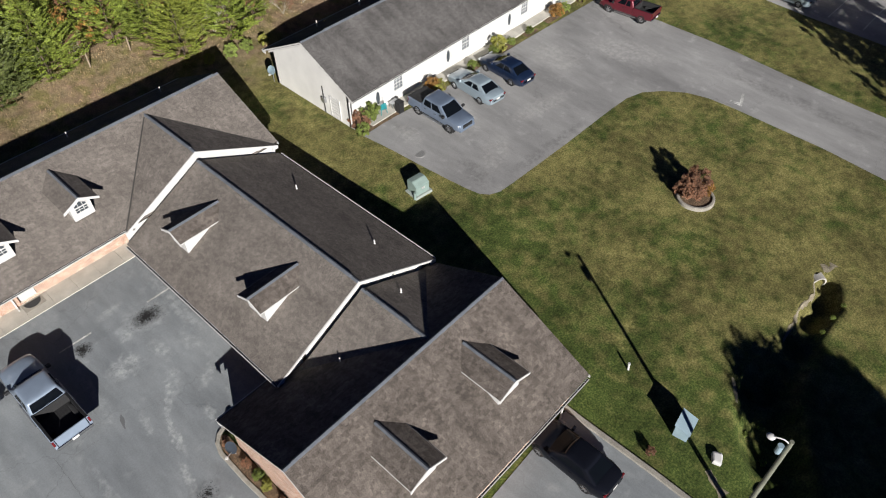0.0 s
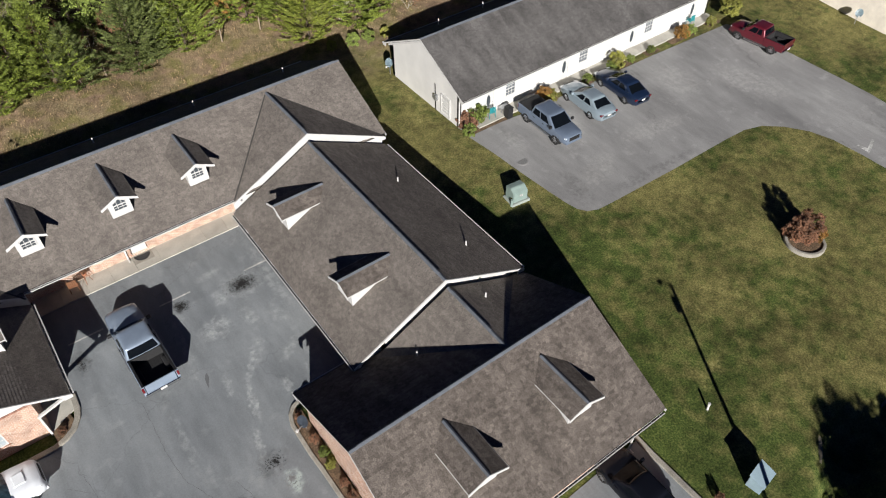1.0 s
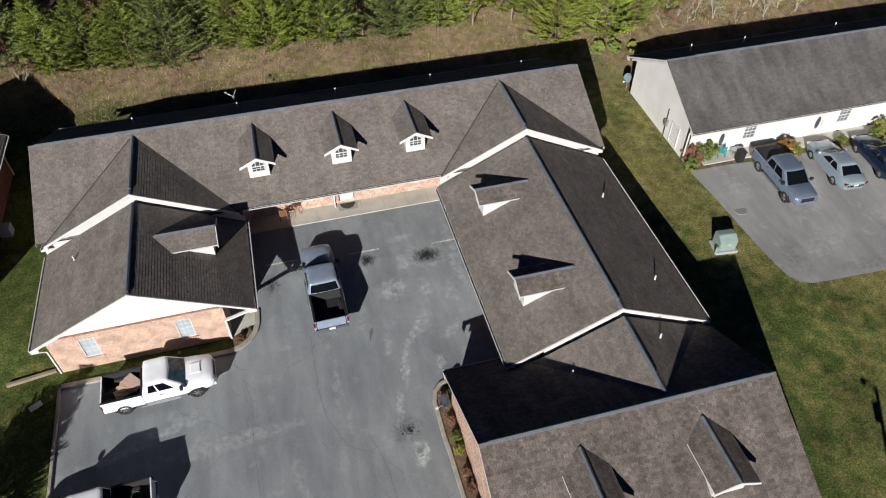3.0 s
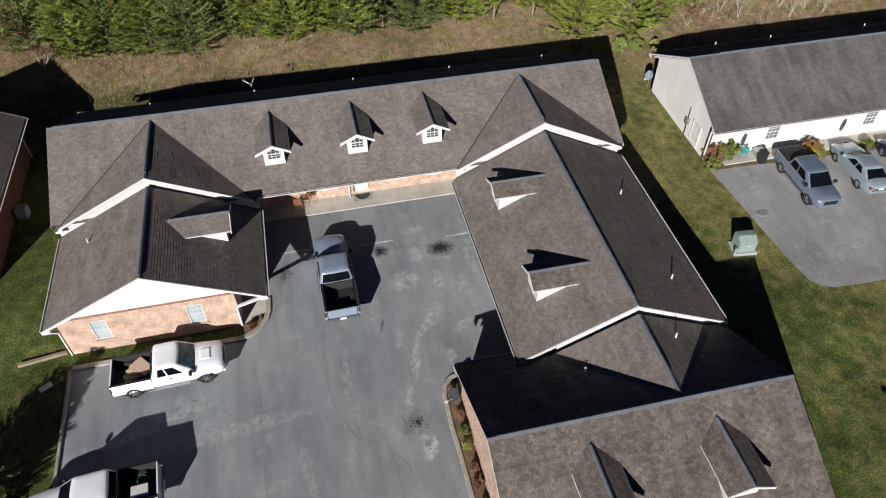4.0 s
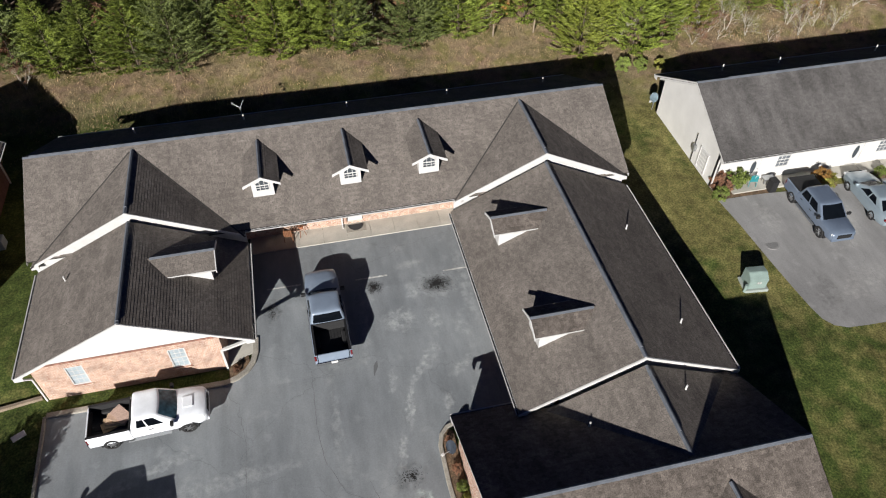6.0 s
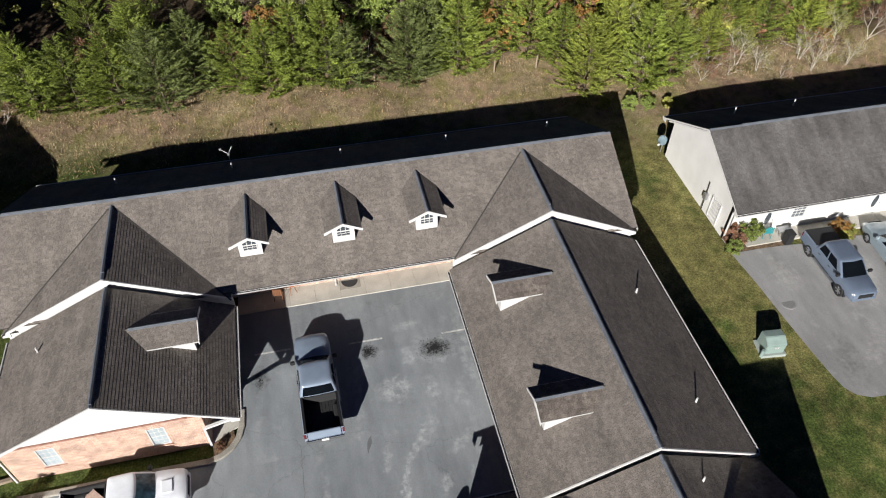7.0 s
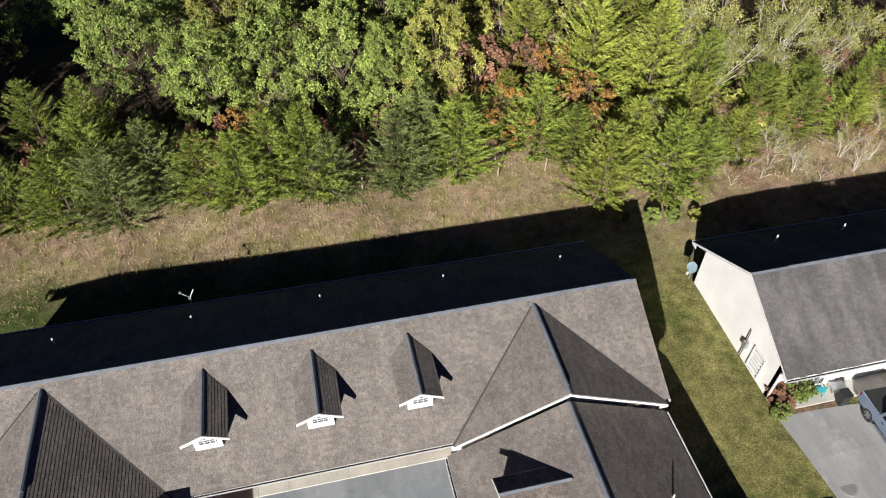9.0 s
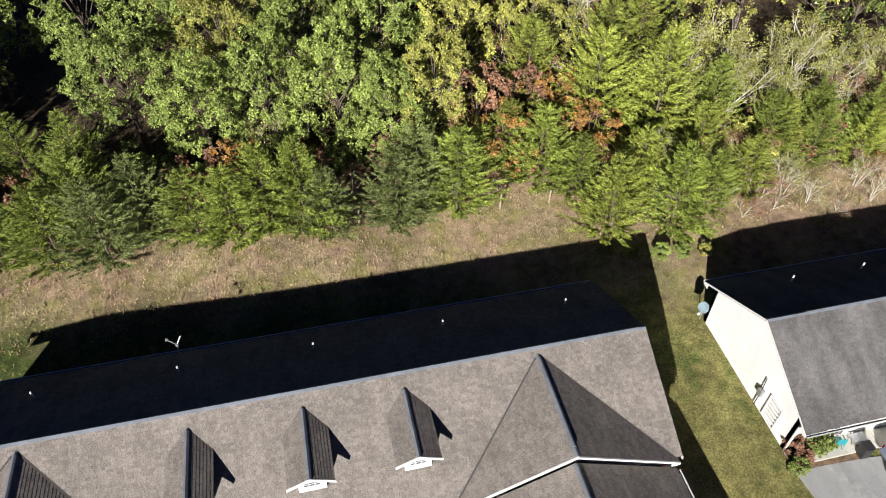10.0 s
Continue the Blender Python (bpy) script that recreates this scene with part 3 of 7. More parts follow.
def gable(parent, axis, c, a, b, ridge_z, half, fall, material, seed, rake=(True, True), vent=(0.5, 0.5), board=0.3, half2=None):
    """A gabled roof: axis 'x' or 'y' along its ridge, c the ridge's other coordinate, a..b its length."""
    halves = (half, half2 or half)
    for k, s in enumerate((-1, 1)):
        h = halves[k]
        ez = ridge_z - fall * h
        if axis == "x":
            slope(parent, (a, c + s * h, ez), (1, 0, 0), b - a, (0, -s * h, 0), fall, material, seed + k)
        else:
            slope(parent, (c + s * h, a, ez), (0, 1, 0), b - a, (-s * h, 0, 0), fall, material, seed + k)
    P = (lambda l, o, z: (l, c + o, z)) if axis == "x" else (lambda l, o, z: (c + o, l, z))
    # cap along the ridge, with a raised vent
    bm = bmesh.new()
    for s in (-1, 1):
        prism(bm, [P(a, 0, ridge_z + 0.035), P(a, s * 0.10, ridge_z + 0.035 - fall * 0.10), P(a, s * 0.10, ridge_z - 0.02 - fall * 0.10), P(a, 0, ridge_z - 0.02)], Vector(P(b, 0, 0)) - Vector(P(a, 0, 0)))
    part("ridge_cap", bm, M_CAP, parent)
    v0, v1 = a + vent[0], b - vent[1]
    if v1 - v0 > 0.5:
        bm = bmesh.new()
        for s in (-1, 1):
            prism(bm, [P(v0, 0, ridge_z + 0.085), P(v0, s * 0.075, ridge_z + 0.085 - fall * 0.075), P(v0, s * 0.075, ridge_z + 0.03 - fall * 0.075), P(v0, 0, ridge_z + 0.03)], Vector(P(v1, 0, 0)) - Vector(P(v0, 0, 0)))
        part("ridge_vent", bm, M_CAP, parent, "grey ridge vent strip")
    for on, l, d in ((rake[0], a, -1), (rake[1], b, 1)):
        if on:
            for k, s in enumerate((-1, 1)):
                h = halves[k] + 0.06
                q = h - min(0.35, 0.15 * h)
                bm = bmesh.new()
                hi = 0.012 if axis == "y" else -0.02
                prism(bm, [P(l, 0, ridge_z + hi), P(l, s * h, ridge_z + hi - fall * h), P(l, s * h, ridge_z - 0.13 - fall * h), P(l, 0, ridge_z - 0.13)],
                      Vector(P((0.06 if axis == "y" else 0.012) * d, 0, 0)) - Vector(P(0, 0, 0)))
                part("rake_board", bm, M_WHITE, parent, "white rake board")
                bm = bmesh.new()            # frieze under the overhang
                back = l - 0.27 * d
                prism(bm, [P(back, 0, ridge_z - 0.145), P(back, s * q, ridge_z - 0.145 - fall * q), P(back, s * q, ridge_z - board - 0.2 - fall * q), P(back, 0, ridge_z - board - 0.2)],
                      Vector(P(-0.04 * d, 0, 0)) - Vector(P(0, 0, 0)))
                part("frieze_board", bm, M_WHITE, parent, "white frieze board under the rake")
                bm = bmesh.new()            # boxed return at the eave
                prism(bm, [P(l, s * (h - 0.42), ridge_z - 0.13 - fall * (h - 0.42)), P(l, s * h, ridge_z - 0.13 - fall * h), P(l, s * h, ridge_z - 0.2 - fall * h), P(l, s * (h - 0.42), ridge_z - 0.2 - fall * h)],
                      Vector(P((0.05 if axis == "y" else 0.01) * d, 0, 0)) - Vector(P(0, 0, 0)))
                part("eave_return", bm, M_WHITE, parent, "white boxed eave return")


def gutter(parent, a, b, hang=0.75):
    """An open eaves gutter from a to b with hangers across it."""
    a, b = Vector(a), Vector(b)
    d = (b - a).normalized()
    s = d.cross(Vector((0, 0, 1)))
    prof = [(0.0, 0.0), (0.0, -0.08), (0.12, -0.08), (0.15, 0.0), (0.1, 0.0), (0.085, -0.07), (0.012, -0.07), (0.012, 0.0)]
    bm = bmesh.new()
    prism(bm, [a + s * p + Vector((0, 0, q)) for p, q in prof], b - a)
    g = part("gutter", bm, M_WHITE, parent, "white eaves gutter")
    # dark strip put in for the channel's dark inside
    bm = bmesh.new()
    prism(bm, [a + s * p + Vector((0, 0, q)) for p, q in ((0.014, -0.068), (0.083, -0.068), (0.09, -0.02), (0.014, -0.02))], b - a)
    part("gutter_debris", bm, M_DARK, g, "dark strip standing for the gutter's dark inside")
    bm = bmesh.new()
    bar(bm, Vector((0, 0, 0.008)), s * 0.105 + Vector((0, 0, 0.008)), 0.03, 0.012)
    me = mesh_of("gutter_hanger", bm, M_METAL)
    k = hang / 2
    while k < (b - a).length:
        o = new("gutter_hanger", me)
        o.parent = g
        o.location = a + d * k
        k += hang


def wall(parent, axis, c, a, b, z0, z1, material, holes=(), thick=0.24, side=1, name="wall"):
    """A wall along x ('x', at y=c) or along y, with openings (from, to, low, high) cut right through."""
    bm = bmesh.new()
    cuts = sorted({a, b, *[h[0] for h in holes], *[h[1] for h in holes]})
    for l, r in zip(cuts, cuts[1:]):
        spans = [(z0, z1)]
        for h0, h1, lo, hi in holes:
            if h0 <= l and r <= h1:
                spans = [s for p, q in spans for s in ((p, min(q, lo)), (max(p, hi), q)) if s[1] - s[0] > 1e-6]
        for p, q in spans:
            if axis == "x":
                box(bm, l, r, min(c, c + side * thick), max(c, c + side * thick), p, q)
            else:
                box(bm, min(c, c + side * thick), max(c, c + side * thick), l, r, p, q)
    bmesh.ops.remove_doubles(bm, verts=bm.verts, dist=1e-5)
    return part(name, bm, material, parent)


def window_unit(parent, m, w, h, rows=2, cols=2, pane=None, label="white framed sash window"):
    """A window: frame, bars and panes. m places its lower middle, -y outwards."""
    f = bmesh.new()
    t = 0.06
    box(f, -w / 2, -w / 2 + t, -0.05, 0.05, 0, h)
    box(f, w / 2 - t, w / 2, -0.05, 0.05, 0, h)
    box(f, -w / 2 + t, w / 2 - t, -0.05, 0.05, 0, t)
    box(f, -w / 2 + t, w / 2 - t, -0.05, 0.05, h - t, h)
    for k in range(1, rows):
        z = t + (h - 2 * t) * k / rows
        big = k * 2 == rows
        box(f, -w / 2 + t, w / 2 - t, -0.035 if big else -0.02, 0.02, z - (0.025 if big else 0.012), z + (0.025 if big else 0.012))
    for k in range(1, cols):
        x = -w / 2 + t + (w - 2 * t) * k / cols
        box(f, x - 0.012, x + 0.012, -0.018, 0.018, t, h - t)
    fr = part("window_frame", f, M_WHITE, parent, label)
    fr.matrix_basis = m
    for i in range(cols):
        for j in range(rows):
            x0, x1 = -w / 2 + t + (w - 2 * t) * i / cols, -w / 2 + t + (w - 2 * t) * (i + 1) / cols
            z0, z1 = t + (h - 2 * t) * j / rows, t + (h - 2 * t) * (j + 1) / rows
            part("pane", boxed(x0, x1, 0.0, 0.012, z0, z1), pane or M_GLASS, fr)
    return fr


def dormer(parent, m, H, wall_half, eave_half, fall, seed, shingle=None, boards=True):
    """A gabled dormer. m puts the middle of its front foot on the roof, -y outwards; the roof behind rises 1 in 2."""
    bm = bmesh.new()
    ez = H - fall * wall_half - 0.06
    prism(bm, [(-wall_half, 0, -0.05), (wall_half, 0, -0.05), (wall_half, 0, ez), (0, 0, H - 0.06), (-wall_half, 0, ez)], (0, 0.08, 0))
    for s in (-1, 1):
        prism(bm, [(s * wall_half, 0.08, -0.05), (s * wall_half, 0.08, ez), (s * wall_half, 2 * ez + 0.1, ez)], (-s * 0.08, 0, 0))
    d = part("dormer", bm, M_WHITE, parent, "small gabled roof dormer, white front")
    d.matrix_basis = m
    fr = bmesh.new()
    w, h, z0 = 0.78, 0.82, 0.42
    t = 0.05
    box(fr, -w / 2, -w / 2 + t, -0.045, -0.002, z0, z0 + h * 0.72)
    box(fr, w / 2 - t, w / 2, -0.045, -0.002, z0, z0 + h * 0.72)
    box(fr, -w / 2 + t, w / 2 - t, -0.045, -0.002, z0, z0 + t)
    prism(fr, [(-w / 2, -0.045, z0 + h * 0.72), (0, -0.045, z0 + h), (w / 2, -0.045, z0 + h * 0.72), (w / 2 - 0.03, -0.045, z0 + h * 0.72 - t), (0, -0.045, z0 + h - t), (-w / 2 + 0.03, -0.045, z0 + h * 0.72 - t)], (0, 0.043, 0))
    for k in (1, 2):
        x = -w / 2 + w * k / 3
        box(fr, x - 0.014, x + 0.014, -0.035, -0.004, z0 + t, z0 + h * 0.82)
    box(fr, -w / 2 + t, w / 2 - t, -0.04, -0.004, z0 + 0.36, z0 + 0.42)
    box(fr, -w / 2 + t, w / 2 - t, -0.035, -0.004, z0 + 0.2, z0 + 0.226)
    part("window_frame", fr, M_WHITE, d)
    g = bmesh.new()
    prism(g, [(-w / 2 + t, -0.018, z0 + t), (w / 2 - t, -0.018, z0 + t), (w / 2 - t, -0.018, z0 + h * 0.7), (0, -0.018, z0 + h * 0.93), (-w / 2 + t, -0.018, z0 + h * 0.7)], (0, 0.012, 0))
    part("pane", g, M_GLASS, d, "dark dormer window glass")
    for s in (-1, 1):
        u = Vector((0, 1, 0))
        run = Vector((-s * eave_half, 0, 0))
        v = run + Vector((0, 0, eave_half * fall))
        vlen, ulen = v.length, 2 * H + 0.30
        v.normalize()
        p0 = Vector((s * eave_half, -0.32, H - fall * eave_half))
        w_ = u.cross(v)
        uu = u
        if w_.z < 0:
            p0, uu = p0 + u * ulen, -u
            w_ = uu.cross(v)
        mm = Matrix((uu, v, w_)).transposed().to_4x4()
        mm.translation = p0
        bm = boxed(0, ulen, 0, vlen, -0.07, 0)
        dk = part("dormer_roof", bm, M_DECK, d)
        dk.matrix_basis = mm
        if boards:
            fb = part("eave_board", boxed(0.0, ulen * 0.8, -0.03, -0.002, -0.09, 0.004) if uu == u else boxed(ulen * 0.2, ulen, -0.03, -0.002, -0.09, 0.004), M_WHITE, d, "white dormer eave board")
            fb.matrix_basis = mm
        me = shingle_mesh("shingles", ulen, vlen, seed + s)
        me.transform(mm)
        me.materials.append(shingle or M_SHINGLE)
        sh = new("shingles", me)
        sh.parent = d
        tagged(sh, kind="stuff")
        bm = bmesh.new()
        prism(bm, [(0, -0.35, H + 0.012), (s * (eave_half + 0.04), -0.35, H + 0.012 - fall * (eave_half + 0.04)), (s * (eave_half + 0.04), -0.35, H - 0.15 - fall * (eave_half + 0.04)), (0, -0.35, H - 0.16)], (0, 0.04, 0))
        part("rake_board", bm, M_WHITE, d)
    bm = bmesh.new()
    for s in (-1, 1):
        prism(bm, [(0, -0.34, H + 0.06), (s * 0.09, -0.34, H + 0.05 - fall * 0.09), (s * 0.09, -0.34, H - fall * 0.09), (0, -0.34, H)], (0, 2 * H + 0.2, 0))
    part("ridge_cap", bm, M_CAP, d)
    return d


def vent_pipe(parent, x, y, z, h=0.32):
    bm = bmesh.new()
    tube(bm, (x, y, z - 0.15), (x, y, z + h), 0.045, seg=10)
    tube(bm, (x, y, z - 0.1), (x, y, z + 0.05), 0.085, 0.05, seg=10)
    part("vent_pipe", bm, M_WHITE, parent, "white plumbing vent pipe")


def downspout(parent, x, y, z0, z1):
    bm = bmesh.new()
    box(bm, x - 0.045, x + 0.045, y - 0.035, y + 0.035, z0, z1)
    bar(bm, (x, y - 0.02, z0 + 0.06), (x, y - 0.3, z0 + 0.02), 0.08, 0.06)
    part("downspout", bm, M_WHITE, parent, "white downspout")


# ---- the brick building round the court ----
FALL = 0.5
office = thing("brick_building", 0, 0, 0, "U-shaped one-storey brick building with stepped brown shingle roofs", "building")

# rear wing
RY, RZ, RH = 38.75, 5.75, 5.65
gable(office, "x", RY, -11.62, 22.72, RZ, 5.5, FALL, M_SHINGLE, 10, vent=(0.35, 0.35), half2=RH)
doors = [(5.55, 6.55, 0.3, 2.35)]
wins = [(3.55, 4.5), (7.63, 8.58), (10.3, 11.25)]
wall(office, "x", 35.4, -1.9, 13.4, -0.1, 3.9, M_BRICK, [(a, b, 1.02, 2.2) for a, b in wins] + doors, side=1)
wall(office, "x", 42.6, -11.2, 22.3, -0.1, 3.7, M_BRICK, side=-1)
for x in (-11.2, 22.3):
    bm = bmesh.new()
    prism(bm, [(x, 34.0, -0.2), (x, 42.6, -0.2), (x, 42.6, 3.7), (x, RY, RZ - 0.2), (x, 34.0, 3.2)], (-0.24 if x > 0 else 0.24, 0, 0))
    part("wall", bm, M_BRICK, office)
for a, b in wins:
    window_unit(office, pose((a + b) / 2, 35.46, 1.02), 0.95, 1.18, 4, 3)
    bm = boxed(a - 0.08, b + 0.08, 35.3, 35.42, 0.93, 1.015, 0.01)
    part("window_sill", bm, M_WHITE, office)
bm = bmesh.new()
box(bm, 5.58, 6.52, 35.54, 35.6, 0.3, 2.33, 0.01)
for z in (0.35, 1.2):
    for x in (5.68, 6.12):
        box(bm, x, x + 0.3, 35.525, 35.55, z + 0.1, z + 0.75, 0.01)
dr = part("door", bm, M_WHITE, office, "white panelled door")
bm = bmesh.new()
tube(bm, (6.44, 35.54, 1.2), (6.44, 35.47, 1.2), 0.03)
part("door_handle", bm, M_METAL, dr)
gutter(office, (-0.2, 33.24, 2.96), (12.0, 33.24, 2.96))
gutter(office, (22.6, 44.46, 2.86), (-11.6, 44.46, 2.86))
downspout(office, 5.25, 35.32, 0.22, 2.9)

# cross gables of the rear wing
XE, XW, ZC, HC, HW, YC = 17.14, -5.82, 5.60, 5.33, 5.58, 33.05
gable(office, "y", XE, YC, 38.55, ZC, HC, FALL, M_SHINGLE, 20, rake=(True, False), vent=(0.45, 0.3), board=0.28)
gable(office, "y", XW, YC, 38.55, ZC, HW, FALL, M_SHINGLE, 24, rake=(True, False), vent=(0.45, 0.3), board=0.28)
for x, h in ((XE, HC), (XW, HW)):
    bm = bmesh.new()
    prism(bm, [(x - h, YC + 0.32, ZC - FALL * h - 0.1), (x, YC + 0.32, ZC - 0.1), (x + h, YC + 0.32, ZC - FALL * h - 0.1), (x + h, YC + 0.32, ZC - FALL * h - 1.2), (x, YC + 0.32, ZC - 1.2), (x - h, YC + 0.32, ZC - FALL * h - 1.2)], (0, 0.1, 0))
    part("gable_board", bm, M_WHITE, office, "white gable infill")

# east wing, one step lower
ZE, HE = 4.93, 5.38
XE1 = 17.15
gable(office, "y", XE1, 19.2, YC + 0.05, ZE, 5.62, FALL, M_SHINGLE, 30, rake=(True, False), vent=(0.55, 0.1), board=0.25, half2=HE)
wall(office, "y", 13.3, 19.5, 35.4, -0.9, 2.9, M_BRICK, side=1)
wall(office, "y", 22.1, 19.5, 34.0, -0.9, 2.3, M_BRICK, side=-1)
bm = bmesh.new()
prism(bm, [(12.1, 19.5, 2.1), (XE, 19.5, 4.7), (22.4, 19.5, 2.1), (22.4, 19.5, -0.9), (12.1, 19.5, -0.9)], (0, 0.2, 0))
part("wall", bm, M_SIDING, office, "white gable wall")
gutter(office, (XE1 - 5.63, 33.0, 2.10), (XE1 - 5.63, 19.25, 2.10), 0.6)
gutter(office, (XE1 + HE + 0.01, 19.25, 2.22), (XE1 + HE + 0.01, 33.0, 2.22), 0.6)
bm = bmesh.new()
bar(bm, (12.15, 32.6, 0.1), (12.15, 32.6, 2.2), 0.12, 0.12)
part("porch_post", bm, M_WHITE, office, "white porch post")
downspout(office, 12.0, 33.0, 0.1, 2.2)
downspout(office, 12.1, 30.0, 0.0, 2.1)

# lower link roof and the south wing
gable(office, "y", 17.3, 14.7, 19.2, 4.27, 5.3, FALL, M_SHINGLE, 40, rake=(False, False), vent=(1.1, 0.3))
YS, ZS, HS = 14.4, 4.4, 5.75
gable(office, "x", YS, 8.5, 22.5, ZS, HS, FALL, M_SHINGLE_DARK, 44, vent=(0.45, 0.5), board=0.2)
for x, d in ((8.8, 0.24), (21.95, -0.24)):
    bm = bmesh.new()
    prism(bm, [(x, 9.2, -1.4), (x, 19.6, -1.4), (x, 19.6, 1.6), (x, YS, 4.2), (x, 9.2, 1.6)], (d, 0, 0))
    part("wall", bm, M_BRICK, office)
wall(office, "x", 9.2, 9.04, 21.7, -1.4, 1.55, M_BRICK, side=1)
wall(office, "x", 19.6, 9.04, 21.7, -1.4, 1.5, M_BRICK, side=-1)
gutter(office, (8.5, YS - HS - 0.01, 1.46), (22.3, YS - HS - 0.01, 1.46), 0.6)
gutter(office, (22.3, YS + HS + 0.01, 1.46), (8.5, YS + HS + 0.01, 1.46), 0.6)
downspout(office, 20.9, 8.9, -1.1, 1.4)

# west wing with its brick gable
ZWW, HWW, YWS = 4.96, 5.55, 26.2
XW1 = -5.85
gable(office, "y", XW1, YWS, YC + 0.05, ZWW, HWW - 0.1, FALL, M_SHINGLE, 50, rake=(True, False), vent=(0.15, 0.25), board=0.24, half2=HWW + 0.1)
wall(office, "x", 26.5, -10.7, -1.85, -0.6, 2.2, M_BRICK, [(-9.24, -8.4, 0.55, 2.03), (-4.43, -3.59, 0.55, 2.03)], side=1)
bm = bmesh.new()
prism(bm, [(-10.7, 26.5, 2.2), (-1.85, 26.5, 2.2), (-1.85, 26.5, 2.38), (-10.35, 26.5, 2.38)], (0, 0.24, 0))
part("wall", bm, M_BRICK, office)
for x in (-8.82, -4.01):
    window_unit(office, pose(x, 26.56, 0.55), 0.84, 1.48, 4, 3, M_BLIND, "white sash window with pale blinds")
    part("window_sill", boxed(x - 0.5, x + 0.5, 26.42, 26.55, 0.47, 0.545, 0.012), M_BRICK, office, "brick window sill")
M_SOLDIER = mat("soldier_course_brick", (0.30, 0.15, 0.11), 0.9, random_ob=0.35, grain=0.2)
soldier = mesh_of("brick", boxed(0.005, 0.070, -0.02, 0.03, 0, 0.12), M_SOLDIER)
course = part("brick_course", boxed(-10.1, -1.85, 26.5, 26.74, 2.38, 2.5), M_KERB, office, "row of upright bricks under the gable")
for k in range(110):
    o = new("brick", soldier)
    o.parent, o.location = course, (-10.1 + k * 0.075, 26.5, 2.38)
bm = bmesh.new()
prism(bm, [(-10.3, 26.52, 2.5), (XW1 - 4.3, 26.52, ZWW - FALL * 4.3 - 0.1), (XW1, 26.52, ZWW - 0.1), (-1.85, 26.52, ZWW - FALL * (-1.85 - XW1) - 0.1), (-1.85, 26.52, 2.5)], (0, 0.16, 0))
part("gable_board", bm, M_SIDING, office, "white gable pediment")
wall(office, "y", -10.7, 26.74, 34.2, -0.6, 2.3, M_BRICK, side=1)
wall(office, "y", -1.85, 26.74, 35.4, -0.6, 2.3, M_BRICK, side=-1)
bm = bmesh.new()
bar(bm, (-0.3, 26.35, 1.98), (-1.9, 26.4, 1.42), 0.14, 0.12)
bar(bm, (-1.9, 26.42, 1.42), (-1.9, 26.42, -0.3), 0.1, 0.1)
part("porch_beam", bm, M_WHITE, office, "white sloping porch beam and corner board")
gutter(office, (XW1 + 5.66, 26.25, 2.12), (XW1 + 5.66, 33.0, 2.12), 0.6)
gutter(office, (XW1 - 5.46, 33.0, 2.2), (XW1 - 5.46, 26.25, 2.2), 0.6)
bm = bmesh.new()
bar(bm, (-11.3, 26.3, 2.0), (-10.75, 26.42, 1.7), 0.08, 0.08)
bar(bm, (-10.78, 26.46, 1.7), (-10.78, 26.46, -0.3), 0.08, 0.06)
part("downspout", bm, M_WHITE, office, "white downspout with an elbow")

# dormers
for k, x in enumerate((1.1, 6.05, 10.65)):
    dormer(office, pose(x, 34.9, 3.825), 1.62, 0.6, 1.0, 0.5, 60 + 3 * k, boards=False)
for k, y in enumerate((29.75, 22.75)):
    dormer(office, pose(13.25, y, ZE - FALL * (XE1 - 13.25), 0, 0, -90), 1.5, 0.74, 0.92, 0.47, 70 + 3 * k, M_SHINGLE_DARK)
dormer(office, pose(-1.9, 30.6, ZWW - FALL * (-1.9 - XW1), 0, 0, 90), 1.5, 0.75, 1.08, 0.42, 80)
for k, x in enumerate((18.42, 12.69)):
    dormer(office, pose(x, 10.55, 2.475), 1.5, 0.75, 1.05, 0.45, 84 + 3 * k, M_SHINGLE_DARK)

for x, y in ((20.45, 28.44), (20.45, 21.72)):
    vent_pipe(office, x, y, ZE - FALL * (x - XE1))
vent_pipe(office, 18.86, 18.05, 4.27 - FALL * (18.86 - 17.3))
vent_pipe(office, 14.2, 17.6, 4.4 - FALL * (17.6 - YS))
vent_pipe(office, -9.3, 31.2, ZWW - FALL * (XW + 9.3))
for x in (-6.43, 0.23, 6.8, 13.47, 20.17):
    vent_pipe(office, x, 42.45, RZ - FALL * (42.45 - RY), 0.38)

# dark flashing in the open valleys
for x0, h in ((XE, HC), (XW, HW)):
    for s in (-1, 1):
        bm = bmesh.new()
        y0 = RY - (RZ - (ZC - FALL * h)) / FALL
        bar(bm, (x0 + s * h, y0, ZC - FALL * h + 0.015), (x0 + s * 0.15, RY - (RZ - ZC) / FALL - 0.15, ZC - 0.06), 0.09, 0.03)
        part("valley_flashing", bm, M_VALLEY, office, "dark valley flashing strip")

